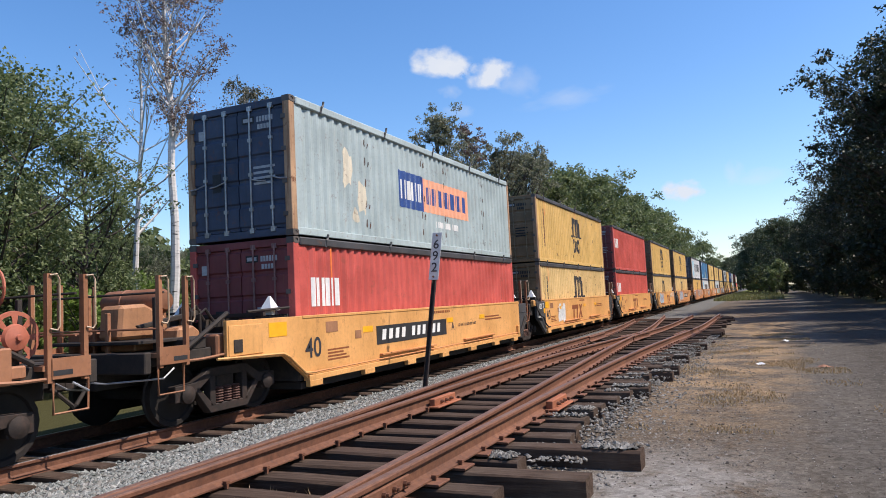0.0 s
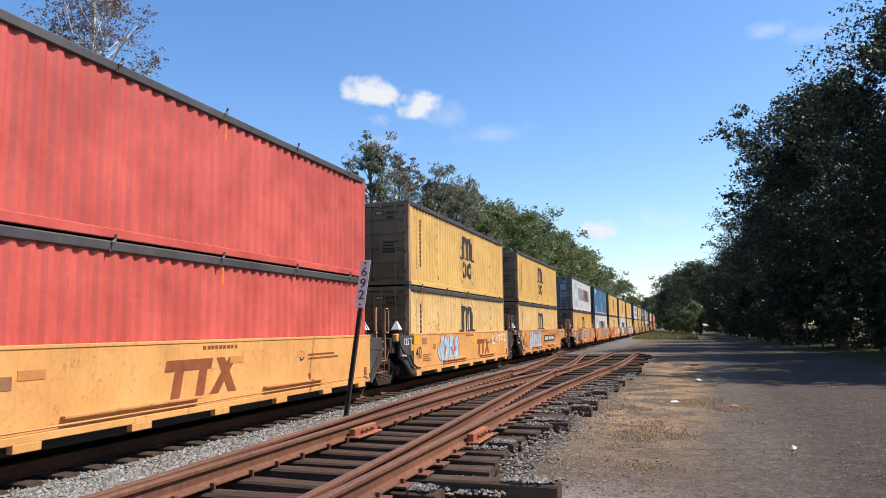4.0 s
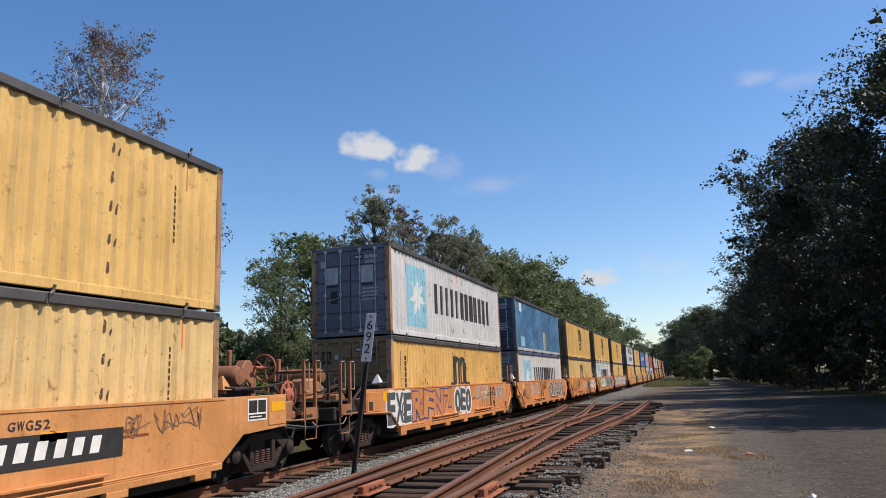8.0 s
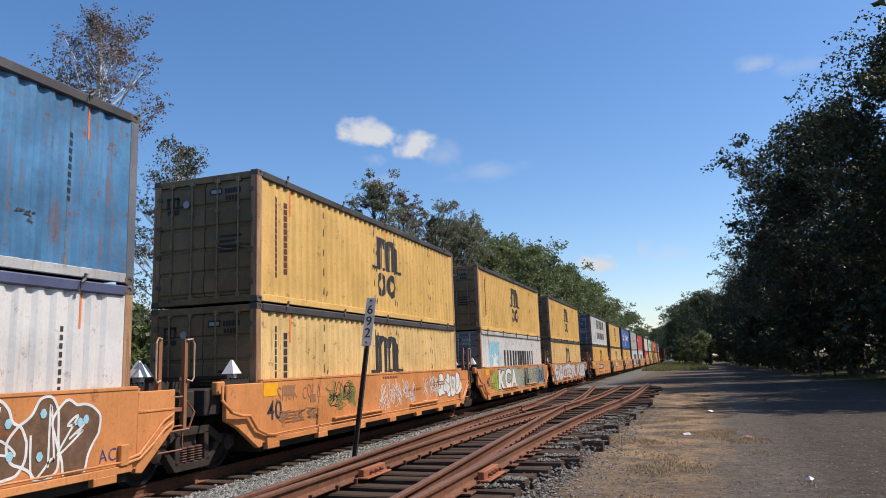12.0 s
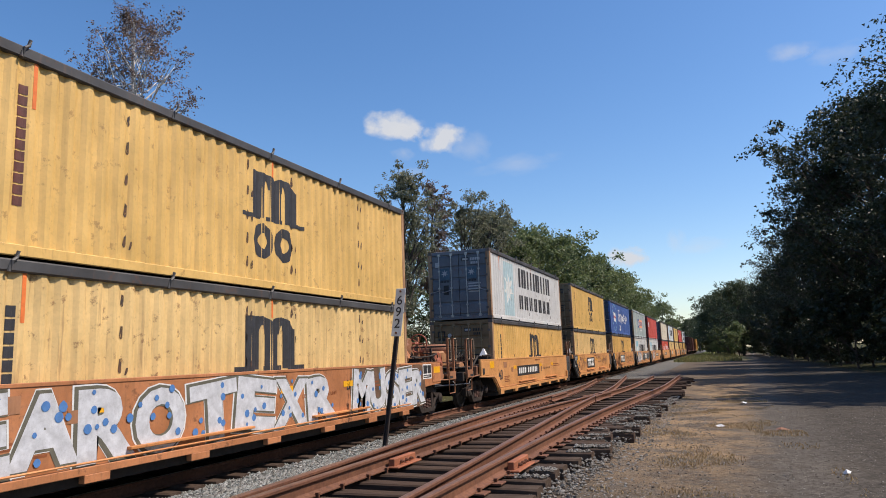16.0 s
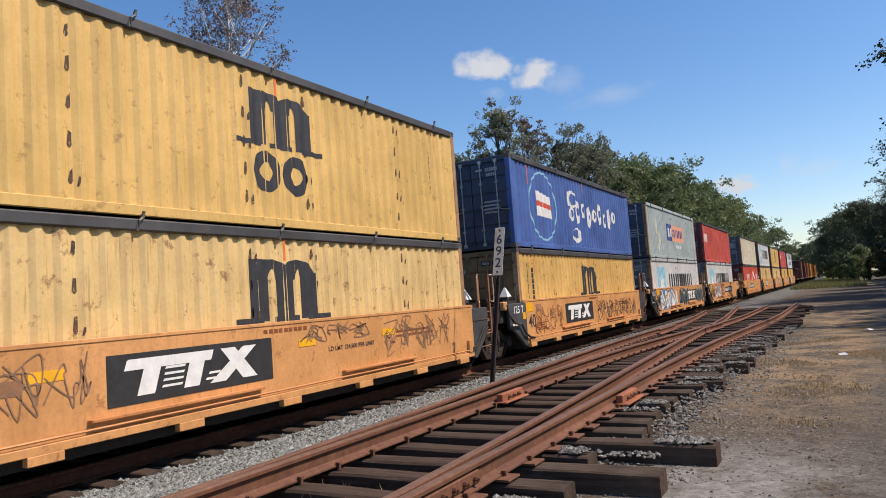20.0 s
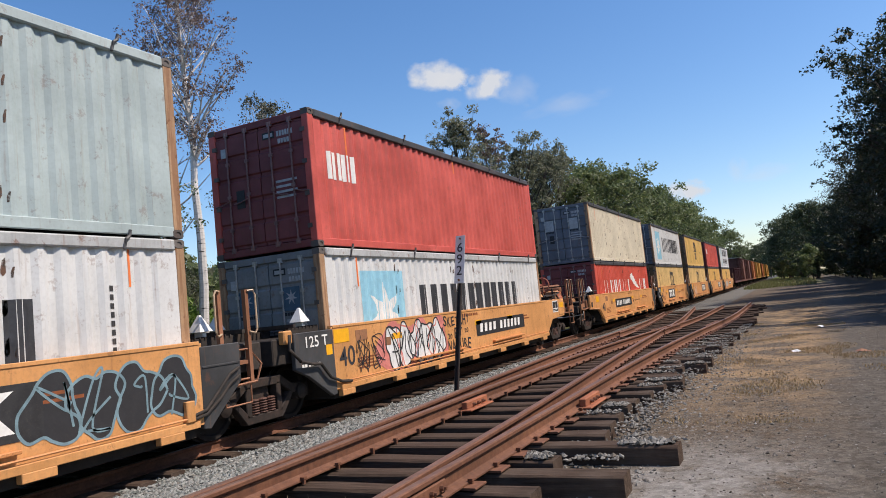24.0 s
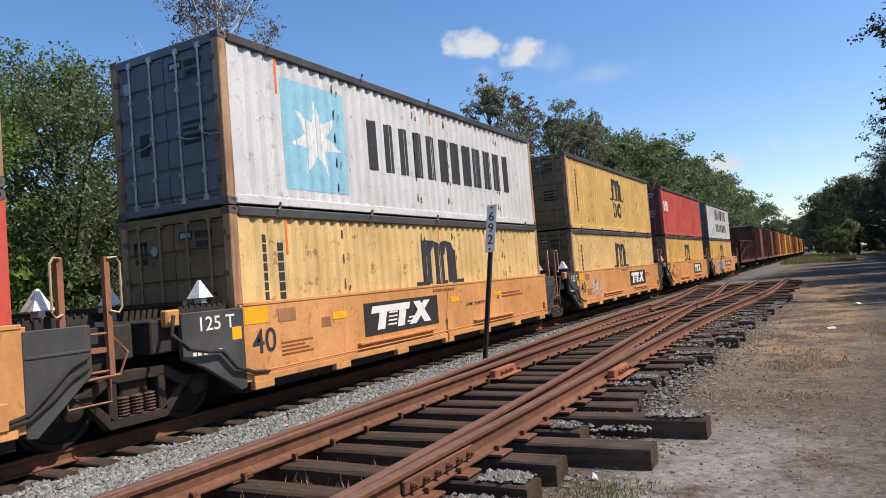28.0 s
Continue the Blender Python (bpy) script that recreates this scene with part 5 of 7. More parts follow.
def well_end(car, far, dark, paint, wheels, has_truck):
    """An articulated end: dark plate, deck, guides, ladder, hoses and truck."""
    f = (lambda y: CL - y) if far else (lambda y: y)
    for s in (-1, 1):
        depth = -1.1 if not far else -0.55
        if not far:
            pts = [(-1.1, 0.84), (-1.1, 1.44), (0.0, 1.44), (0.0, 0.30), (-0.12, 0.28), (-0.74, 0.68)]
        else:
            pts = flip([(-0.78, 0.86), (-0.78, 1.42), (0.0, 1.42), (0.0, 0.30), (-0.12, 0.28)], True)
        ep = put("end_plate", shared(("endplate", far, s), lambda: Geo().side(pts, *sorted((s * (WX - 0.08), s * (WX + 0.008)))).mesh("end_plate", bevel=0.01)), dark, car, None, "dark end plate of the side sill")
        if far:
            for i in range(2):
                pts = [(s * (WX + 0.03), CL + 0.72, 1.06 - 0.12 * i), (s * (WX + 0.05), CL + 0.5, 0.98 - 0.13 * i), (s * (WX + 0.05), CL + 0.3, 0.80 - 0.12 * i), (s * (WX + 0.05), CL + 0.02, 0.56 - 0.06 * i), (s * (WX + 0.05), CL - 0.3, 0.50 - 0.04 * i)]
                put("air_hose", shared(("fhose", s, i), lambda: Geo().tube(pts, 0.022, 7).mesh("air_hose", True)), UNDER if dark is BLACKP else ORANGE_B, ep)
            put("bracket", shared(("fbracket", s), lambda: Geo().box(*sorted((s * WX, s * (WX + 0.07))), CL - 0.35, CL - 0.2, 0.44, 0.72).mesh("bracket", bevel=0.01)), paint, ep)
            put("plate_rib", shared(("frib", s), lambda: Geo().box(*sorted((s * WX, s * (WX + 0.02))), CL + 0.02, CL + 0.76, 1.12, 1.15).mesh("plate_rib", bevel=0.004)), dark, ep)
        if not far:
            if dark is BLACKP and s > 0:
                mark(text_mesh("125 T", 0.19, 0.62), WHITEMARK, ep, pose(WX + 0.012, -0.52, 1.26))
                put("lettering_bar", shared("ep_bars", lambda: flat_paint("lettering_bar", [rect(-0.95 + 0.09 * i, -0.89 + 0.09 * i, 0.86, 0.91) for i in range(6)], WX + 0.011)), WHITEMARK, ep)
                put("inspection_patch", shared("ep_patch", lambda: flat_paint("inspection_patch", [rect(-0.24, -0.06, 1.0, 1.18)], WX + 0.011)), YELLOWT, ep)
            put("jack_pad", shared(("jack", s), lambda: Geo().side([(-1.3, 1.28), (-1.08, 1.28), (-1.08, 1.50), (-1.3, 1.50)], *sorted((s * 1.2, s * 1.33))).mesh("jack_pad", bevel=0.02)), paint, ep)
            hose = [(s * 1.40, -1.25, 1.42), (s * 1.46, -1.35, 1.2), (s * 1.47, -1.1, 0.98), (s * 1.44, -0.75, 0.9), (s * 1.43, -0.5, 0.88), (s * 1.43, -0.25, 0.62), (s * 1.41, 0.1, 0.5), (s * 1.41, 0.4, 0.47)]
            put("air_hose", shared(("hose", s), lambda: Geo().tube(hose, 0.028, 8).mesh("air_hose", True)), UNDER if dark is BLACKP else ORANGE_B, ep)
    y0, y1 = sorted((f(-1.45), f(-0.02)))
    put("end_deck", shared(("deck", far), lambda: Geo().box(-1.2, 1.2, y0, y1, 0.95, 1.38).mesh("end_deck", bevel=0.02)), UNDER, car)
    put("end_bulkhead", shared(("bulk", far), lambda: Geo().box(-1.27, 1.27, *sorted((f(-0.06), f(-0.01))), 0.3, 1.42).mesh("end_bulkhead")), UNDER, car)
    put("grating", shared(("grate", far), lambda: grate_mesh(f)), UNDER, car)
    for s in (-1, 1):
        put("container_guide", shared(("guide", far, s), lambda: guide_mesh(f, s)), WHITEMARK, car, None, "white wedge-shaped container guide")
    if not far:
        for s in (-1, 1):
            lad = put("ladder", shared(("ladder", s), lambda: ladder_mesh(s)), GEAR, car, None, "ladder of rust-orange uprights with grab irons")
            for y in (-2.68, -2.10):
                put("grab_iron", shared(("grab", s, y), lambda: grab_mesh(s, y)), YELLOWISH, lad)
    if has_truck:
        truck(car, -1.58, wheels)
        put("articulation", shared("artic", lambda: Geo().box(-0.35, 0.35, -2.6, -0.5, 0.75, 1.05).mesh("articulation", bevel=0.04)), UNDER, car)


HUBRED = weathered("faded_red_wheel", (0.42, 0.12, 0.065), 0.4, 0.2, 0.6, 0.6, 0.6)
POSTGEAR = weathered("rusty_post_paint", (0.30, 0.125, 0.055), 0.6, 0.2, 0.6, 0.7, 0.8)
TANGEAR = weathered("tan_gear_paint", (0.36, 0.17, 0.075), 0.7, 0.25, 0.6, 0.8, 0.9)
YELLOWISH = weathered("worn_grab_paint", (0.46, 0.33, 0.21), 0.5, 0.2, 0.5, 0.5, 0.5)


def grate_mesh(f):
    g = Geo()
    for i in range(9):
        y = f(-0.95 + 0.1 * i)
        g.box(-1.15, 1.15, y - 0.012, y + 0.012, 1.52, 1.55)
    for x in (-1.1, 0, 1.1):
        g.box(x - 0.03, x + 0.03, *sorted((f(-1.0), f(-0.1))), 1.38, 1.53)
    g.box(-1.3, 1.3, *sorted((f(-1.0), f(-0.94))), 1.54, 1.60)
    return g.mesh("grating")


def guide_mesh(f, s):
    """A folded steel wedge on a short stand."""
    y, d, c = f(-0.42), 0.13, s * 0.98
    a, b = sorted((c - 0.13, c + 0.13))
    g = Geo()
    g.sweep([[(a, y - d, 1.62), (a, y + d, 1.62), (a + 0.11, y + 0.015, 1.87), (a + 0.11, y - 0.015, 1.87)], [(b, y - d, 1.62), (b, y + d, 1.62), (b - 0.11, y + 0.015, 1.87), (b - 0.11, y - 0.015, 1.87)]])
    g.box(a + 0.05, b - 0.05, y - 0.04, y + 0.04, 1.38, 1.63)
    return g.mesh("container_guide", bevel=0.004)


def ladder_mesh(s):
    x = s * 1.30
    g = Geo()
    for y in (-2.68, -2.10):
        g.box(*sorted((x - s * 0.04, x + s * 0.03)), y - 0.035, y + 0.035, 0.80, 2.20)
    for z in (0.86, 1.30):
        g.tube([(x, -2.70, z), (x, -2.08, z)], 0.018, 6)
    g.tube([(x, -2.66, 0.86), (x, -2.66, 0.5), (x, -2.12, 0.5), (x, -2.12, 0.86)], 0.016, 6)
    g.tube([(x, -2.10, 1.3), (x + s * 0.04, -1.9, 1.05), (x + s * 0.02, -2.0, 0.8), (x, -2.7, 0.78)], 0.02, 6)
    g.box(*sorted((s * 0.8, x)), -2.7, -2.06, 1.08, 1.14)
    return g.mesh("ladder", True)


def grab_mesh(s, y):
    g = Geo()
    x = s * 1.34
    d = -0.14 if y < -2.4 else 0.14
    g.tube([(x, y, 1.56), (x + s * 0.03, y + 0.7 * d, 1.53), (x + s * 0.03, y + d, 1.59), (x + s * 0.03, y + d, 2.12), (x + s * 0.03, y + 0.7 * d, 2.19), (x, y, 2.18)], 0.015, 6)
    return g.mesh("grab_iron", True)


def platform_end(car, far, paint, wheels, brake):
    """The coupler end: deck, corner posts with grab irons, tank, brake gear, coupler and truck."""
    f = (lambda y: CL - y) if far else (lambda y: y)
    d = -1 if far else 1
    put("platform", shared(("plat", far), lambda: Geo().box(-1.15, 1.15, *sorted((f(-3.35), f(-0.02))), 0.93, 1.12).box(-0.3, 0.3, *sorted((f(-3.4), f(-0.5))), 0.62, 0.95).box(-1.25, 1.25, *sorted((f(-3.42), f(-3.3))), 0.85, 1.14).mesh("platform", bevel=0.015)), UNDER, car)
    put("end_bulkhead", shared(("bulkp", far), lambda: Geo().box(-1.28, 1.28, *sorted((f(-0.08), f(-0.02))), 0.36, 1.46).mesh("end_bulkhead")), UNDER, car)
    put("grating", shared(("grate", far), lambda: grate_mesh(f)), UNDER, car)
    for s in (-1, 1):
        put("container_guide", shared(("guide", far, s), lambda: guide_mesh(f, s)), WHITEMARK if not far else paint, car, None, "wedge-shaped container guide")
        st = put("corner_step", shared(("step", far, s), lambda: step_mesh(f, s)), POSTGEAR, car, None, "rust-orange corner steps with posts")
        for y in (-3.2, -2.72):
            put("grab_iron", shared(("pgrab", far, s, y), lambda: pgrab_mesh(f, s, y)), YELLOWISH, st)
        put("number_plate", shared(("pbars", far, s), lambda: Geo().box(*sorted((s * 1.345, s * 1.349)), *sorted((f(-2.75), f(-3.0))), 1.0, 1.06).mesh("number_plate")), NEARBLACK, st)
    tx, ty, tz, tr = (-0.05, f(-1.5), 1.86, 0.22) if far else (-0.45, f(-2.0), 1.86, 0.20)
    put("reservoir", shared(("tank", far), lambda: Geo().lathe([(-0.68, 0.02), (-0.66, 0.7 * tr), (-0.56, tr), (-0.2, tr), (-0.19, tr + 0.012), (-0.15, tr + 0.012), (-0.14, tr), (0.56, tr), (0.66, 0.7 * tr), (0.68, 0.02)], (tx, ty, tz), "x", 20).mesh("reservoir", True)), GEAR, car, None, "rust-brown air reservoir tank")
    for q in (-0.4, 0.4):
        put("tank_saddle", shared(("saddle", far, q), lambda: Geo().side([(ty - 0.26, 1.1), (ty + 0.26, 1.1), (ty + 0.2, tz - 0.02), (ty + 0.12, tz - 0.16), (ty - 0.12, tz - 0.16), (ty - 0.2, tz - 0.02)], tx + q - 0.03, tx + q + 0.03).mesh("tank_saddle", bevel=0.008)), POSTGEAR, car)
    if not far:
        put("brake_cylinder", shared("cylinder", lambda: Geo().side([(-3.0, 1.3), (-2.2, 1.3), (-2.05, 1.42), (-2.08, 1.62), (-2.5, 1.82), (-2.95, 1.80)], -0.15, 0.3).mesh("brake_cylinder", bevel=0.05)), TANGEAR, car, None, "tan brake cylinder housing with a sloping top")
        put("mast", shared("mast", lambda: Geo().box(-0.5, -0.42, -3.02, -2.92, 1.1, 2.3).box(-0.25, -0.2, -3.0, -2.95, 1.1, 2.1).mesh("mast", bevel=0.01)), POSTGEAR, car)
        put("shelf", shared("nshelf", lambda: Geo().box(-0.9, 0.9, -3.2, -1.2, 1.24, 1.29).mesh("shelf", bevel=0.008)), UNDER, car)
        put("shelf_bracket", shared("nbracket", lambda: Geo().box(-0.2, 0.5, -2.9, -2.3, 1.13, 1.24).mesh("shelf_bracket", bevel=0.02)), TANGEAR, car)
    else:
        put("access_panel", shared("fpanel", lambda: Geo().box(WX, WX + 0.014, CL + 1.33, CL + 1.92, 0.95, 1.46).mesh("access_panel", bevel=0.006)), paint, car)
        put("reflector", shared("freflector", lambda: Geo().box(WX + 0.012, WX + 0.019, CL + 1.40, CL + 1.86, 1.2, 1.37).mesh("reflector")), YELLOWT, car)
        put("end_block", shared("fblock", lambda: Geo().box(1.0, 1.3, CL + 1.97, CL + 2.3, 0.95, 1.36).box(1.05, 1.25, CL + 2.3, CL + 2.5, 1.0, 1.15).mesh("end_block", bevel=0.02)), POSTGEAR, car)
        put("handrail", shared("frail", lambda: Geo().tube([(1.25, CL + 0.4, 1.62), (1.25, CL + 1.5, 1.66), (1.2, CL + 2.1, 1.72), (0.6, CL + 2.5, 1.75)], 0.022, 6).mesh("handrail", True)), UNDER, car)
    put("crank_arm", shared(("crank", far), lambda: Geo().side(flip([(-2.9, 1.5), (-2.84, 1.44), (-1.6, 1.62), (-1.62, 1.70)], far), 0.5, 0.56).mesh("crank_arm", bevel=0.01)), UNDER, car)
    for i, (x, y, h) in enumerate(((0.75, -2.75, 1.9), (-0.8, -2.6, 2.0), (0.2, -3.1, 1.7))):
        put("stanchion", shared(("stanchion", far, i), lambda: Geo().box(x - 0.03, x + 0.03, f(y) - 0.03, f(y) + 0.03, 1.1, h).mesh("stanchion", bevel=0.006)), POSTGEAR if i else UNDER, car)
    put("valve_box", shared(("valve", far), lambda: Geo().side(flip([(-2.35, 1.1), (-1.85, 1.1), (-1.85, 1.36), (-2.0, 1.46), (-2.3, 1.42)], far), 0.35, 0.75).mesh("valve_box", bevel=0.03)), TANGEAR, car)
    for i, (x, y) in enumerate(((0.5, -2.0), (0.55, -1.85), (0.6, -1.7))):
        put("air_pipe", shared(("apipe", far, i), lambda: Geo().tube([(x, f(y), 1.1), (x, f(y), 1.72 - 0.05 * i), (x, f(y + 0.12), 1.8 - 0.05 * i), (x, f(y + 0.3), 1.5)], 0.025, 6).mesh("air_pipe", True)), TRUCKM, car)
    for nm, pts, rad, mt in (("cross_rail", [(-1.28, f(-3.1), 1.45), (1.28, f(-3.1), 1.45)], 0.018, GEAR), ("cross_rail", [(-1.28, f(-3.1), 1.95), (1.28, f(-3.1), 1.95)], 0.018, UNDER),
                              ("diagonal_brace", [(1.2, f(-2.6), 1.15), (1.2, f(-1.75), 1.62)], 0.035, UNDER), ("diagonal_brace", [(-1.2, f(-2.6), 1.15), (-1.2, f(-1.75), 1.62)], 0.035, UNDER),
                              ("walk_rail", [(1.22, f(-1.3), 1.62), (1.22, f(-0.2), 1.66)], 0.025, UNDER), ("walk_rail", [(-1.22, f(-1.3), 1.62), (-1.22, f(-0.2), 1.66)], 0.025, UNDER),
                              ("release_lever", [(1.34, f(-3.0), 0.9), (1.36, f(-3.2), 0.78), (0.6, f(-3.5), 0.74), (0.15, f(-3.66), 0.8)], 0.014, ROD),
                              ("train_hose", [(0.3, f(-3.5), 0.75), (0.36, f(-3.75), 0.5), (0.3, f(-3.82), 0.42)], 0.028, UNDER),
                              ("sill_pipe", [(WX + 0.03, f(-2.2), 0.94), (WX + 0.03, f(-0.62), 0.89), (WX + 0.03, f(-0.45), 0.82), (WX + 0.03, f(0.0), 0.5), (WX + 0.05, f(0.3), 0.48)], 0.022, paint)):
        if nm == "sill_pipe" and far:
            continue
        put(nm, shared((nm, far, tuple(pts[0])), lambda: Geo().tube(pts, rad, 6).mesh(nm, True)), mt, car)
    for nm, b, mt in (("bearing_block", (0.95, 1.3, -1.62, -1.28, 1.16, 1.34), TRUCKM), ("bearing_block", (0.9, 1.25, -2.05, -1.75, 0.98, 1.3), GEAR), ("slack_box", (0.6, 1.15, -2.5, -2.15, 1.1, 1.28), UNDER), ("slack_box", (-0.9, -0.4, -2.9, -2.3, 1.1, 1.42), GEAR)):
        put(nm, shared((nm, far, b), lambda: Geo().box(b[0], b[1], *sorted((f(b[2]), f(b[3]))), b[4], b[5]).mesh(nm, bevel=0.025)), mt, car)
    put("coupler", shared(("coupler", far), lambda: Geo().box(-0.12, 0.12, *sorted((f(-3.78), f(-3.3))), 0.72, 0.95).box(-0.2, 0.2, *sorted((f(-3.82), f(-3.6))), 0.68, 0.98).mesh("coupler", bevel=0.03)), TRUCKM, car)
    if brake:
        bs = put("brake_stand", shared(("bstand", far), lambda: Geo().side(flip([(-2.5, 1.1), (-1.85, 1.1), (-1.9, 1.6), (-2.0, 2.05), (-2.12, 2.2), (-2.3, 2.2), (-2.42, 2.05)], far), 0.1, 0.32).box(-0.1, 0.0, *sorted((f(-2.1), f(-2.02))), 1.1, 2.42).mesh("brake_stand", bevel=0.02)), GEAR, car)
        wheel = Geo()
        c = (0.42, f(-2.62), 2.05)
        n = 20
        wheel.sweep([[(c[0] + (0.27 + 0.02 * math.sin(b)) * math.cos(a), c[1] + 0.02 * math.cos(b), c[2] + (0.27 + 0.02 * math.sin(b)) * math.sin(a)) for b in [math.pi / 3 * q for q in range(6)]] for a in [2 * math.pi * k / n for k in range(n + 1)]], False)
        for k in range(5):
            a = 2 * math.pi * k / 5
            wheel.tube([c, (c[0] + 0.27 * math.cos(a), c[1], c[2] + 0.27 * math.sin(a))], 0.015, 5)
        wheel.tube([c, (c[0], f(-2.3), c[2])], 0.03, 8)
        wheel.tube([(c[0], f(-2.4), c[2]), (0.2, f(-2.4), c[2])], 0.03, 8)
        put("brake_wheel", shared(("bwheel", far), lambda: wheel.mesh("brake_wheel", True)), HUBRED, bs, None, "faded red spoked hand-brake wheel")
        put("side_wheel", shared(("swheel", far), lambda: side_wheel((1.12, f(-2.45), 1.46))), HUBRED, bs, None, "faded red hand wheel with a broad hub")
    truck(car, f(-1.6), wheels)


def side_wheel(c):
    """A hand wheel that faces the side, pressed from one dished plate with eight openings between rim and hub."""
    g = Geo()
    n = 40
    radii = [0.03, 0.14, 0.16, 0.255, 0.30, 0.305]
    dish = [0.07, 0.04, 0.0, 0.0, 0.0, -0.03]
    for i, r in enumerate(radii):
        for k in range(n):
            a = 2 * math.pi * k / n
            g.v.append((c[0] + dish[i], c[1] + r * math.cos(a), c[2] + r * math.sin(a)))
    for i in range(len(radii) - 1):
        for k in range(n):
            if i == 2 and k % 5 not in (0, 4):
                continue
            g.f.append((i * n + k, i * n + (k + 1) % n, (i + 1) * n + (k + 1) % n, (i + 1) * n + k))
    g.lathe([(-0.3, 0.04), (0.07, 0.04), (0.09, 0.03)], c, "x", 12)
    return g.mesh("side_wheel", True)


def step_mesh(f, s):
    x = s * 1.30
    g = Geo()
    for y in (-3.2, -2.72):
        g.box(*sorted((x - s * 0.035, x + s * 0.03)), f(y) - 0.03, f(y) + 0.03, 0.92, 2.18)
    g.box(*sorted((x, x + s * 0.045)), *sorted((f(-3.25), f(-2.74))), 0.96, 1.2)
    g.tube([(x, f(-3.24), 0.94), (x, f(-3.24), 0.56), (x, f(-2.78), 0.56), (x, f(-2.78), 0.94)], 0.018, 6)
    g.box(*sorted((s * 0.95, x)), *sorted((f(-3.25), f(-2.65))), 1.06, 1.12)
    g.tube([(x, f(-3.2), 0.97), (x, f(-2.4), 0.97), (x, f(-1.9), 1.0)], 0.022, 6)
    return g.mesh("corner_step", True)


def pgrab_mesh(f, s, y):
    g = Geo()
    x = s * 1.34
    g.tube([(x, f(y), 1.54), (x + s * 0.03, f(y) + 0.07, 1.52), (x + s * 0.03, f(y) + 0.10, 1.57), (x + s * 0.03, f(y) + 0.10, 2.11), (x + s * 0.03, f(y) + 0.07, 2.17), (x, f(y), 2.16)], 0.012, 6)
    return g.mesh("grab_iron", True)


WHEELS = []              # (wheelset, its place in the car)


def data_panel(sl):
    """A black data panel ruled and bordered in white near the far end of the sill."""
    put("data_panel", patch(CL + 0.66, CL + 1.26, 1.06, 1.45), WHITEMARK, sl, None, "white-bordered data panel")
    put("data_field", shared("datap", lambda: joined([rect(CL + 0.69, CL + 0.95, 1.20, 1.42), rect(CL + 0.98, CL + 1.23, 1.20, 1.42), rect(CL + 0.69, CL + 1.23, 1.09, 1.17)], "data_field", 0.02, x=WX + 0.0075, face=lambda y: 0.0)), NEARBLACK, sl)
    put("lettering_bar", shared("databars", lambda: flat_paint("lettering_bar", [rect(CL + 0.72, CL + 1.1, 1.12, 1.14)], WX + 0.0095)), WHITEMARK, sl)


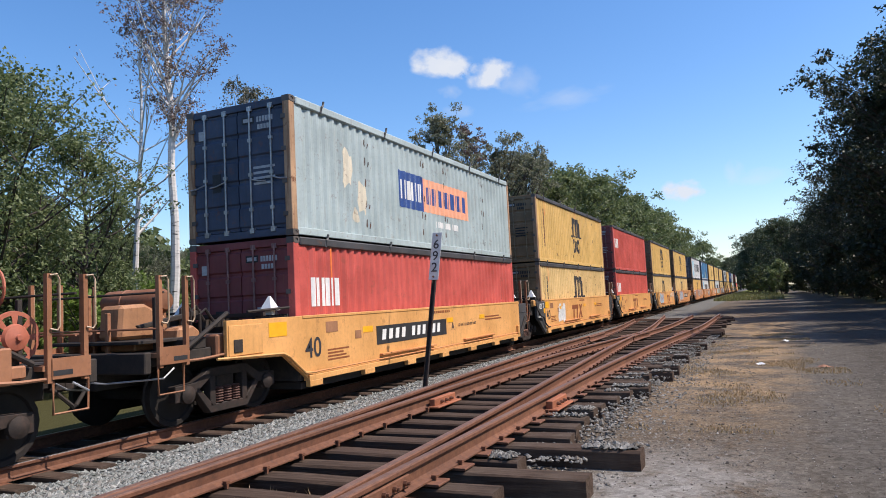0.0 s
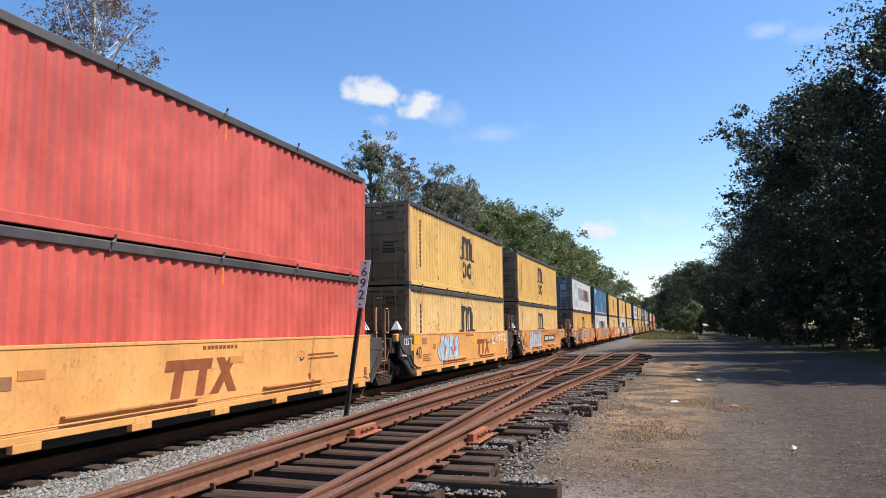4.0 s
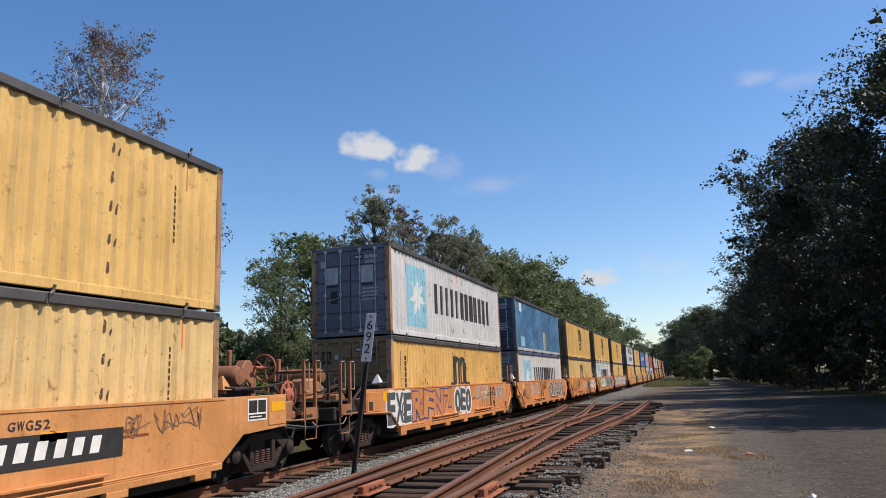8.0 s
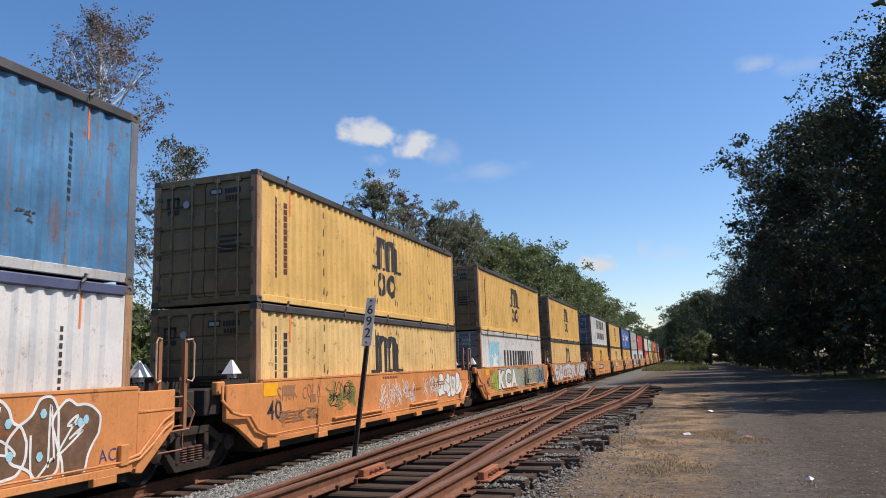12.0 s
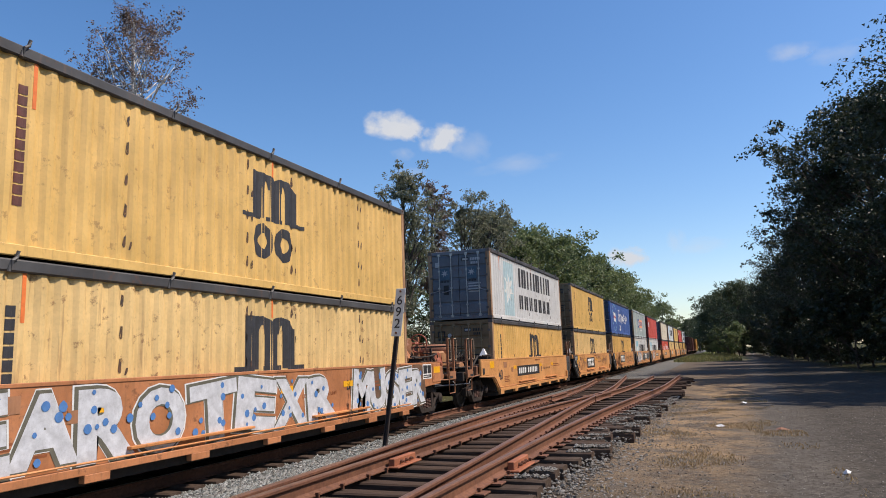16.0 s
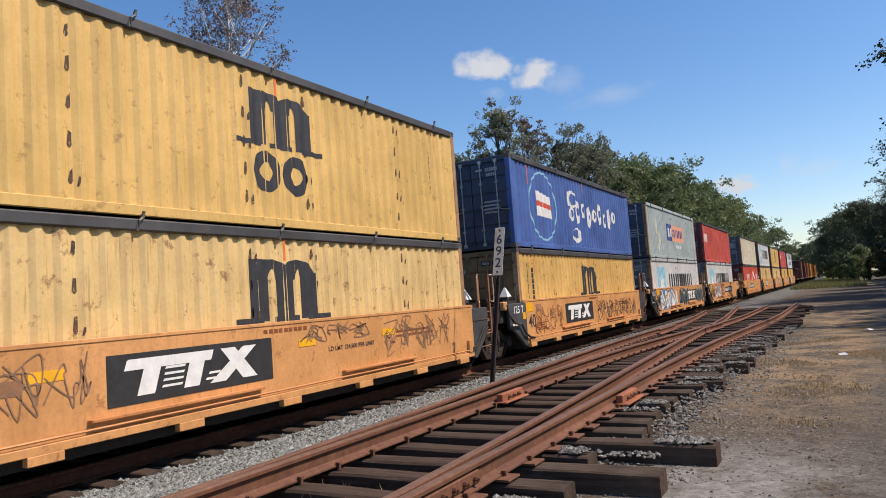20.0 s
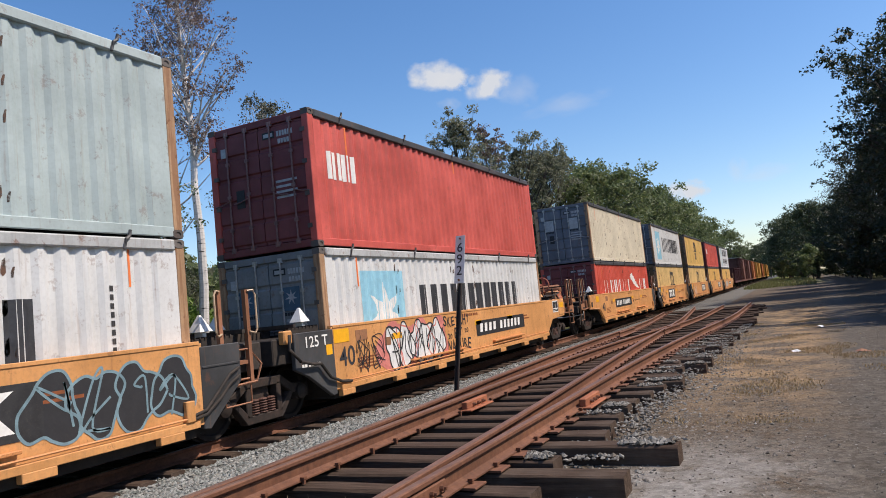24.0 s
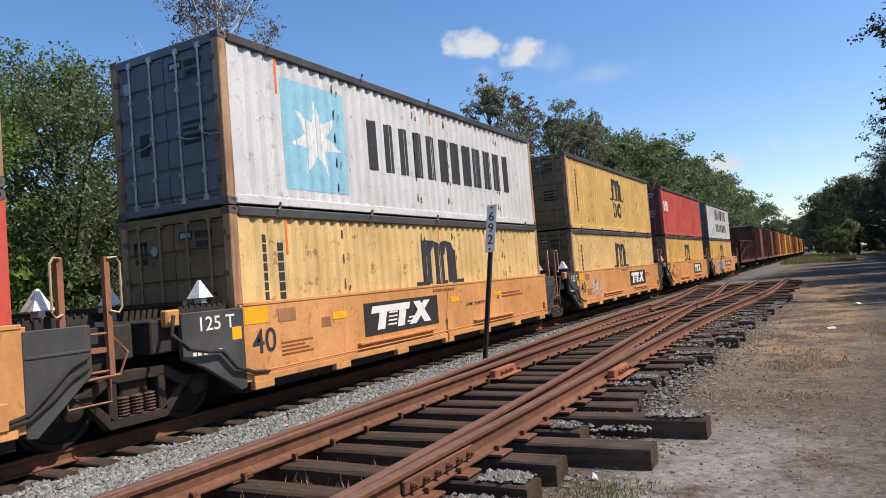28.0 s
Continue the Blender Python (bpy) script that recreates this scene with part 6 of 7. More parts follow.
def well_car(near, far, scheme, unit, label):
    """One unit of an articulated well car, its origin at rail level below the near container end."""
    car = new("well_car")
    paint, dark, panel_kind = scheme["paint"], scheme["dark"], scheme["panel"]
    if unit == 4:
        paint = scheme.get("last", paint)
    for s in (-1, 1):
        sl = put("side_sill", shared(("sill", near, far, s), lambda: sill_mesh(s, near, far)), paint, car)
        put("bottom_chord", shared(("chord", s), lambda: Geo().side([(0.1, 0.34), (CL - 0.1, 0.34), (CL - 0.1, 0.44), (0.1, 0.44)], *sorted((s * (WX - 0.09), s * (WX + 0.045)))).mesh("bottom_chord", bevel=0.008)), paint, sl)
        put("brake_pipe", shared(("bpipe", s), lambda: Geo().tube([(s * (WX + 0.05), 0.2, 0.49), (s * (WX + 0.05), CL - 0.3, 0.49)], 0.016, 6).mesh("brake_pipe", True)), ORANGE_B, sl)
        for y in TABS:
            put("tab", shared(("tab", s), lambda: Geo().box(*sorted((s * (WX - 0.05), s * (WX + 0.05))), -0.2, 0.2, 0.24, 0.345).mesh("tab", bevel=0.006)), paint, sl, pose(0, y, 0))
        for a, b in LEDGES:
            put("ledge", shared(("ledge", s, a), lambda: Geo().side([(a, 0.56), (b, 0.56), (b, 0.60), (a, 0.60)], *sorted((s * WX, s * (WX + 0.085)))).mesh("ledge", bevel=0.006)), ORANGE_B, sl)
        if s > 0:
            mark(text_mesh("40", 0.36, 0.5), DARKMARK, sl, pose(WX + 0.003, 0.30 if near == "platform" else 0.40, 0.90))
            y0 = 0.02 if near != "platform" else -0.95
            if near == "platform":
                put("access_panel", shared("apanel", lambda: Geo().box(WX, WX + 0.014, -1.92, -1.12, 0.95, 1.42).mesh("access_panel", bevel=0.005)), paint, sl)
                put("panel_latch", shared("alatch", lambda: Geo().box(WX + 0.012, WX + 0.03, -1.82, -1.62, 1.0, 1.2).mesh("panel_latch", bevel=0.006)), UNDER, sl)
            put("faded_patch", patch(0.72, 1.12, 1.16, 1.36), FADED, sl, None, "faded repainted patch")
            put("faded_patch", patch(1.75, 1.98, 0.98, 1.14), FADED, sl, None, "faded repainted patch")
            put("reflector", patch(y0, y0 + 0.48, 1.18, 1.42), YELLOWT, sl)
            for q in (2.05, 6.25, 8.55):
                put("reflector", patch(q, q + 0.4, 1.08, 1.2), YELLOWT if unit != 2 else ORANGE_B, sl)
            put("lettering_bar", shared("sillbars", lambda: flat_paint("lettering_bar", [rect(0.75, 1.5 - 0.1 * (i % 3), 0.64 + 0.06 * i, 0.67 + 0.06 * i) for i in range(4)])), scheme["ink"], sl)
            put("lettering_bar", shared("sillbars2", lambda: flat_paint("lettering_bar", [rect(9.0, 10.4 - 0.2 * i, 1.02 + 0.08 * i, 1.06 + 0.08 * i) for i in range(2)])), scheme["ink"], sl)
            put("lettering_bar", shared("sillbars3", lambda: flat_paint("lettering_bar", [rect(5.5 + 0.11 * i, 5.58 + 0.11 * i, 1.34, 1.40) for i in range(9)])), scheme["ink"], sl)
            mark(text_mesh(scheme["letters"][unit], 0.2), DARKMARK, sl, pose(WX + 0.003, 6.62 if near == "platform" else 8.75, 0.96 if near == "platform" else 1.1))
            if scheme["name"] != "yellow-orange" or unit == 0:
                mark(text_mesh("LD LMT 124,600 PER UNIT" if scheme["name"] == "yellow-orange" else "LD LMT 124,500 PER UNIT", 0.075, 1.3), scheme["ink"] if scheme["dark"] is ORANGE_B else DARKMARK, sl, pose(WX + 0.003, 7.62, 0.98))
            if panel_kind == "none":
                if far == "platform":
                    data_panel(sl)
            elif near == "platform" or far == "platform":
                a = 2.6 if near == "platform" else 6.3
                pn = put("number_panel", patch(a, a + 3.6, 0.79, 1.18), NEARBLACK, sl, None, "black reporting-number panel")
                bars = [rect(a + 0.22 + 0.3 * i, a + 0.39 + 0.3 * i, 0.88, 1.10, 0.04) for i in range(4)] + [rect(a + 1.62 + 0.28 * i, a + 1.78 + 0.28 * i, 0.88, 1.10, 0.04) for i in range(6)]
                for j, q in enumerate(bars):
                    put("number_bar", shared(("numbars", a, j), lambda: flat_paint("number_bar", [q], WX + 0.008)), WHITEMARK, pn)
                if far == "platform":
                    data_panel(sl)
            else:
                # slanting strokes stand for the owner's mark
                ps = [rect(0.42, 0.69, 0.09, 0.40, 0.11), rect(1.16, 1.43, 0.09, 0.40, 0.11), rect(0.24, 1.66, 0.40, 0.53, 0.05), [(1.62, 0.09), (1.92, 0.09), (2.56, 0.53), (2.28, 0.53)], [(2.26, 0.09), (2.56, 0.09), (2.12, 0.53), (1.84, 0.53)]]
                ps += [rect(0.80 + 0.02 * j, 1.14 + 0.02 * j, 0.14 + 0.075 * j, 0.17 + 0.075 * j, 0.01) for j in range(4)] + [rect(1.54 + 0.06 * j, 1.72 + 0.1 * j, 0.14 + 0.075 * j, 0.17 + 0.075 * j, 0.01) for j in range(2)]
                if panel_kind == "black":
                    pn = put("logo_panel", patch(scheme["logo"][unit], scheme["logo"][unit] + 2.7, 0.68, 1.28), NEARBLACK, sl, None, "black logo panel")
                    for j, q in enumerate(ps):
                        put("logo_bar", shared(("logobars", scheme["logo"][unit], j), lambda: flat_paint("logo_bar", [[(y * 0.93 + scheme["logo"][unit], z + 0.68) for y, z in q]], WX + 0.008 + 0.0002 * j)), WHITEMARK, pn)
                else:
                    y0 = {1: 3.9, 2: 4.4, 3: 6.75}[unit]
                    for j, q in enumerate(ps[:5]):
                        put("logo_bar", shared(("logobars_m", unit, j), lambda: flat_paint("logo_bar", [[(y * 0.8 + y0, z * 1.35 + 0.48) for y, z in q]], WX + 0.004 + 0.0002 * j)), BROWNMARK, sl, None, "brown painted logo bar")
            for a in scheme.get("spray", {}).get(unit, ()):
                if a[0] == "tag":
                    tag(sl, *a[1:])
                elif a[0] == "piece":
                    piece(sl, *a[1:])
                else:
                    graffiti(sl, *a)
    put("well_floor", shared("wfloor", lambda: floor_mesh()), UNDER, car)
    if near == "platform":
        platform_end(car, False, paint, WHEELS_OF(car), False)
    else:
        well_end(car, False, dark, paint, WHEELS_OF(car), True)
    if far == "platform":
        platform_end(car, True, paint, WHEELS_OF(car), True)
    else:
        well_end(car, True, dark, paint, WHEELS_OF(car), False)
    return tagged(car, label, "freight car", "articulated well cars of the train")


class WHEELS_OF:
    """Notes the wheelsets of a car as they are made."""

    def __init__(self, car):
        self.car = car

    def append(self, it):
        WHEELS.append((self.car, *it))


def floor_mesh():
    return Geo().box(-1.25, 1.25, 0.05, CL - 0.05, 0.20, 0.32).mesh("well_floor")


FADED = weathered("faded_patch_paint", (0.33, 0.15, 0.07), 0.5, 0.2, 0.6, 0.8, 0.8)
BROWNMARK = plain("brown_lettering", (0.25, 0.075, 0.025), 0.6, 0, 0.25)
SPRAYWHITE = plain("spray_white", (0.68, 0.69, 0.68), 0.6, 0, 0.15)
SPRAYBLUE = plain("spray_blue", (0.07, 0.20, 0.46), 0.6, 0, 0.15)
SPRAYSKY = plain("spray_sky", (0.30, 0.55, 0.66), 0.6, 0, 0.15)
SPRAYBLACK = plain("spray_black", (0.025, 0.025, 0.028), 0.6, 0, 0.15)
SPRAYRED = plain("spray_red", (0.55, 0.06, 0.04), 0.6, 0, 0.15)
SPRAYGREY = plain("spray_silver", (0.42, 0.44, 0.46), 0.5, 0.2, 0.2)
SPRAYGREEN = plain("spray_green", (0.16, 0.26, 0.07), 0.6, 0, 0.2)
SPRAYSILVER = plain("spray_pale_silver", (0.55, 0.57, 0.60), 0.5, 0, 0.22)
SPRAYDARK = plain("spray_dark_grey", (0.075, 0.085, 0.095), 0.6, 0, 0.25)
SPRAYSLATE = plain("spray_slate_blue", (0.17, 0.27, 0.31), 0.6, 0, 0.25)
SPRAYNAVY = plain("spray_navy", (0.03, 0.055, 0.22), 0.6, 0, 0.2)
SPRAYFAINT = plain("spray_faint_brown", (0.27, 0.15, 0.085), 0.6, 0, 0.25)
SPRAYBROWN = plain("spray_brown", (0.15, 0.085, 0.05), 0.6, 0, 0.35)
SPRAYTEAL = plain("spray_teal", (0.30, 0.36, 0.30), 0.6, 0, 0.25)
SPRAYLIME = plain("spray_lime", (0.34, 0.42, 0.08), 0.6, 0, 0.2)
SPRAYPINK = plain("spray_pink", (0.60, 0.20, 0.17), 0.6, 0, 0.2)
SPRAYOLIVE = plain("spray_olive_grey", (0.12, 0.115, 0.085), 0.6, 0, 0.25)
SPRAYPEACH = plain("spray_peach", (0.60, 0.36, 0.27), 0.6, 0, 0.2)

SCHEMES = [
    dict(paint=ORANGE_Y, last=ORANGE_W, dark=BLACKP, panel="brown", ink=BROWNMARK, letters="AEDCB", name="yellow-orange",
         spray={1: [(1.9, 2.9, 0.55, 1.3, (SPRAYWHITE, SPRAYWHITE, None), 3)], 3: [(2.33, 4.5, 0.4, 1.44, (SPRAYSKY, SPRAYRED, SPRAYWHITE), 5), ("tag", "RTC2", 9.9, 11.8, 1.02, 1.40, SPRAYWHITE, 6, 0.02), ("tag", "L", 9.3, 9.9, 0.95, 1.42, SPRAYWHITE, 7, 0.02)],
                4: [(2.0, 5.2, 0.38, 1.44, (SPRAYSILVER, SPRAYBLUE, SPRAYWHITE), 8), ("tag", "GWG52", 8.1, 8.7, 1.24, 1.36, DARKMARK, 9, 0.0), (9.9, 11.6, 1.0, 1.4, (None, SPRAYFAINT, None), 10)]}),
    dict(paint=ORANGE_B, last=ORANGE_R, dark=ORANGE_B, panel="none", ink=BROWNMARK, letters="ADCEB", name="rusty orange",
         spray={0: [("piece", "EXE", -0.7, 1.0, 0.5, 1.44, SPRAYDARK, SPRAYWHITE, 11, SPRAYWHITE), ("piece", "RFNZ", 1.1, 4.7, 0.52, 1.44, ORANGE_B, SPRAYNAVY, 12), ("piece", "0E0", 5.0, 6.85, 0.52, 1.42, SPRAYDARK, SPRAYWHITE, 13, SPRAYWHITE),
                    ("tag", "OCHOF", 7.4, 9.3, 0.9, 1.42, SPRAYSKY, 14), ("tag", "YS", 8.37, 8.87, 0.58, 0.95, SPRAYSKY, 15), ("tag", "IQ", 9.35, 10.3, 0.46, 1.44, SPRAYBLACK, 16, 0.0), ("tag", "RTPNT", 10.4, 11.9, 0.8, 1.36, SPRAYSKY, 17)],
                1: [("tag", "RTP", -0.5, 0.4, 0.95, 1.35, SPRAYSKY, 20), ("piece", "IFEN", 0.55, 1.85, 0.78, 1.34, ORANGE_B, SPRAYSLATE, 21), ("tag", "BAD OSC", 1.98, 4.2, 0.82, 1.36, SPRAYSKY, 22), ("tag", "IQ", 4.3, 5.3, 0.46, 1.42, SPRAYBLACK, 23, 0.0), (5.3, 6.0, 1.0, 1.38, (None, SPRAYBLACK, None), 26), (7.0, 11.4, 0.42, 1.42, (SPRAYBROWN, SPRAYWHITE, SPRAYSKY), 24), ("tag", "ACE", 11.5, 12.0, 0.5, 0.7, SPRAYNAVY, 25)],
                2: [("tag", "SHOK COLA", 0.45, 2.2, 1.05, 1.36, SPRAYFAINT, 30), (0.5, 2.1, 0.62, 0.9, (None, SPRAYFAINT, None), 29), (2.4, 3.9, 0.72, 1.42, (None, SPRAYGREEN, None), 31), (2.5, 3.8, 0.8, 1.4, (None, SPRAYBLACK, None), 35), (5.2, 7.8, 0.55, 1.35, (None, SPRAYWHITE, None), 32), (8.3, 10.0, 0.6, 1.38, (None, SPRAYWHITE, None), 33), (9.8, 12.1, 0.6, 1.38, (SPRAYWHITE, SPRAYFAINT, None), 34)],
                3: [(5.3, 12.0, 0.42, 1.42, (SPRAYTEAL, SPRAYTEAL, None), 40), (0.93, 2.1, 0.5, 1.3, (SPRAYLIME, SPRAYGREEN, None), 42), ("piece", "KCA", 2.0, 5.3, 0.46, 1.42, SPRAYWHITE, SPRAYBLACK, 41, SPRAYTEAL), (6.4, 8.4, 0.55, 1.36, (SPRAYPEACH, SPRAYBLACK, None), 43, 2), (8.9, 11.9, 0.5, 1.4, (SPRAYBLUE, SPRAYBLACK, SPRAYPEACH), 44, 3)],
                4: [("piece", "NEARO", -0.9, 3.75, 0.40, 1.44, SPRAYSILVER, SPRAYOLIVE, 51, None, SPRAYBLUE), ("piece", "TEXR", 3.9, 8.2, 0.40, 1.44, SPRAYSILVER, SPRAYOLIVE, 53, None, SPRAYBLUE), ("piece", "MUSER", 8.95, 12.9, 0.40, 1.44, SPRAYSILVER, SPRAYOLIVE, 52, SPRAYBROWN, SPRAYBLUE)]}),
    dict(paint=ORANGE, dark=BLACKP, panel="black", ink=BROWNMARK, letters="BCDEA", name="orange", logo={1: 2.95, 2: 3.1, 3: 7.2},
         spray={1: [(1.0, 2.8, 0.7, 1.42, (None, SPRAYFAINT, None), 60), (6.3, 8.2, 1.1, 1.42, (None, SPRAYFAINT, None), 61), (8.6, 11.1, 0.66, 1.42, (None, SPRAYFAINT, None), 62)], 2: [(0.6, 2.8, 0.5, 1.3, (None, BROWNMARK, None), 66), (6.2, 11.5, 0.5, 1.3, (None, SPRAYBLACK, None), 67)],
                3: [("tag", "BM", -0.02, 0.6, 0.66, 1.16, SPRAYBLACK, 70, 0.01), (0.6, 4.1, 0.36, 1.45, (SPRAYBLUE, SPRAYBLUE, None), 74, 3, -0.0018), (0.75, 3.95, 0.42, 1.42, (SPRAYWHITE, SPRAYBLACK, None), 71, 4), ("tag", "R", 4.2, 4.75, 0.46, 1.3, SPRAYWHITE, 76, 0.05), (5.2, 7.8, 0.5, 1.38, (SPRAYBLACK, SPRAYSLATE, None), 72, 4), (9.7, 12.0, 0.5, 1.35, (SPRAYBLACK, SPRAYSLATE, None), 73, 4)],
                4: [(0.7, 1.7, 0.5, 1.3, (None, SPRAYBLACK, None), 81), (1.6, 4.5, 0.36, 1.44, (SPRAYPINK, SPRAYPINK, None), 80, 4, -0.0018), (1.85, 4.35, 0.44, 1.40, (SPRAYWHITE, SPRAYBLACK, None), 82, 5), ("tag", "SKETCHY", 4.4, 5.9, 1.14, 1.42, SPRAYBLACK, 83, 0.01), ("tag", "BY", 4.95, 5.45, 0.82, 1.1, SPRAYBLACK, 84, 0.01), ("tag", "20", 4.6, 4.85, 0.86, 1.0, SPRAYBLACK, 86, 0.01), ("tag", "20", 5.55, 5.8, 0.94, 1.08, SPRAYBLACK, 87, 0.01), ("tag", "NATURE", 4.55, 5.9, 0.52, 0.84, SPRAYBLACK, 85, 0.01)]}),
    dict(paint=ORANGE, dark=BLACKP, panel="black", ink=BROWNMARK, letters="AEDCB", name="orange", logo={1: 2.95, 2: 6.75, 3: 7.1},
         spray={2: [(1.2, 2.8, 0.45, 1.3, (None, SPRAYWHITE, None), 91)], 4: [(2.2, 5.0, 0.45, 1.3, (SPRAYGREY, SPRAYWHITE, None), 95)]}),
]
# upper and lower container of every unit, in the order in which they pass
LOADS = [
    [("grey", "red"), ("yellow", "yellow_low"), ("red", "red"), ("yellow", "yellow_low"), ("yellow", "yellow_low")],
    [("white", "amber_low"), ("blue", "white_low"), ("yellow", "yellow_low"), ("yellow", "white_low_grey"), ("yellow", "yellow_low")],
    [("white_two", "amber_low"), ("yellow", "yellow_low"), ("navy", "amber_low"), ("grey", "white_low_grey"), ("red", "white_low_grey")],
    [("cream", "orange_red"), ("white_slate", "yellow_low"), ("yellow", "yellow_low"), ("red", "amber_low"), ("white_two", "amber_low")],
]
MOVING = []              # (thing, metres behind the first unit, height over the rail)
for k in range(-1, 4):
    sc = SCHEMES[max(0, k)]
    for u in range(5):
        if k < 0 and u < 4:
            continue
        off = k * (4 * PA + PC) + u * PA
        wc = well_car("platform" if u == 0 else "joint", "platform" if u == 4 else "joint", sc, u, f"{sc['name']} steel well car unit rolling on the main track")
        MOVING.append((wc, off, 0.0))
        up, low = LOADS[max(0, k)][u]
        for liv, z in ((low, 0.345), (up, 0.345 + CH + 0.02)):
            MOVING.append((container(liv, I4, LABELS[liv]), off, z))

# ---- the cars behind ----


def box_car(length, height, paint, kind, label):
    car = new("box_car" if kind == "box" else "gondola_car")
    h0 = 1.05
    put("body", shared(("bbody", length, height, kind), lambda: (Geo().box(-1.45, 1.45, 0.4, length - 0.4, h0, height, 0.05) if kind == "box" else
        Geo().box(-1.45, 1.45, 0.4, length - 0.4, h0, h0 + 0.1).box(1.38, 1.45, 0.4, length - 0.4, h0, height).box(-1.45, -1.38, 0.4, length - 0.4, h0, height).box(-1.45, 1.45, 0.4, 0.5, h0, height).box(-1.45, 1.45, length - 0.5, length - 0.4, h0, height)).mesh("body")), paint, car)
    n = int(length / 1.1)
    for s in (-1, 1):
        for i in range(n + 1):
            y = 0.5 + (length - 1.0) * i / n
            put("side_rib", shared(("rib", s, height), lambda: Geo().box(*sorted((s * 1.45, s * 1.53)), -0.06, 0.06, h0, height - 0.05).mesh("side_rib")), paint, car, pose(0, y, 0))
        put("sill", shared(("bsill", s, length), lambda: Geo().box(*sorted((s * 1.30, s * 1.5)), 0.4, length - 0.4, h0 - 0.25, h0 + 0.05).mesh("sill")), paint, car)
        if kind == "box":
            put("side_door", shared(("bdoor", s, length, height), lambda: Geo().box(*sorted((s * 1.5, s * 1.56)), length / 2 - 1.5, length / 2 + 1.5, h0 + 0.05, height - 0.2).mesh("side_door", bevel=0.02)), paint, car)
    if kind == "box":
        put("roof", shared(("broof", length, height), lambda: Geo().sweep([[(-1.5, y, height), (0, y, height + 0.18), (1.5, y, height), (0, y, height - 0.02)] for y in (0.35, length - 0.35)]).mesh("roof")), ROD, car)
    put("end_ladder", shared(("eladder", length, height), lambda: ladder_far(height)), paint, car)
    for y in (2.2, length - 2.2):
        truck(car, y, [])
    put("underframe", shared(("uf", length), lambda: Geo().box(-0.4, 0.4, 0.0, length, 0.75, 1.05).mesh("underframe")), UNDER, car)
    return tagged(car, label, "freight car", "cars at the tail of the train")


def ladder_far(height):
    g = Geo()
    for x in (0.85, 1.3):
        g.tube([(x, 0.33, 0.9), (x, 0.33, height - 0.1)], 0.025, 5)
    for i in range(7):
        z = 1.1 + (height - 1.4) * i / 6
        g.tube([(0.85, 0.33, z), (1.3, 0.33, z)], 0.02, 5)
    return g.mesh("end_ladder")


BROWNCAR = weathered("brown_car_paint", (0.14, 0.05, 0.035), 0.5, 0.25, 0.65, 0.6, 1.0)
MAROONCAR = weathered("maroon_car_paint", (0.10, 0.03, 0.03), 0.4, 0.25, 0.65, 0.6, 1.0)
RUSTCAR = weathered("rust_orange_car_paint", (0.42, 0.15, 0.045), 0.5, 0.25, 0.6, 0.6, 1.0)
OCHRECAR = weathered("ochre_car_paint", (0.55, 0.29, 0.06), 0.4, 0.2, 0.6, 0.6, 1.0)
off = 4 * (4 * PA + PC) - PC + CL + 3.8
TAIL = [("gondola", 14.5, 2.95, MAROONCAR)] + [("box", 16.2, 4.65, p) for p in (BROWNCAR, BROWNCAR, RUSTCAR, OCHRECAR, OCHRECAR, RUSTCAR, OCHRECAR, OCHRECAR, OCHRECAR, RUSTCAR)]
for kind, ln, ht, pt in TAIL:
    bc = box_car(ln, ht, pt, kind, {"gondola": "dark maroon open gondola car with ribbed sides", "box": "ribbed steel boxcar in weathered " + ("brown" if pt is BROWNCAR else "rust orange" if pt is RUSTCAR else "ochre yellow")}[kind])
    MOVING.append((bc, off, 0.0))
    off += ln + 0.9

# ---- the marker post ----
sign = tagged(new("marker_post"), "leaning dark steel post with a narrow numbered white plate", "railway sign")
sign.matrix_basis = pose(-6.5, 13.2, ground_z(-6.5, 13.2) - 0.25, -13.5, 2, 0)
put("post", Geo().box(-0.045, -0.035, -0.03, 0.03, 0, 2.6).box(0.035, 0.045, -0.03, 0.03, 0, 2.6).box(-0.045, 0.045, 0.02, 0.03, 0, 2.6).mesh("post"), STEELDK, sign)
plate = put("plate", Geo().box(-0.115, 0.115, -0.045, -0.035, 2.55, 3.62).mesh("plate", bevel=0.004), SIGNW, sign, None, "pale metal number plate")
for i, ch in enumerate("692"):
    put("numeral", text_mesh(ch, 0.21), DARKMARK, plate, pose(0, -0.05, 3.34 - 0.26 * i, 0, 0, -90))
for z in (2.62, 3.55):
    put("bolt", BOLT, RAIL, plate, pose(0, -0.045, z, 0, 0, -90))

# a red flag marker and white post on the far side of the track
mk = tagged(new("trackside_marker"), "white post with a red reflector beyond the track", "marker")
mk.matrix_basis = pose(-11.6, 12.6, ground_z(-11.6, 12.6))
put("post", Geo().box(-0.05, 0.05, -0.02, 0.02, 0, 1.9).mesh("post"), WHITEMARK, mk)
put("reflector", Geo().box(-0.12, 0.12, -0.05, -0.022, 1.75, 2.25).mesh("reflector", bevel=0.01), SPRAYRED, mk)

# ---- trees and growth ----


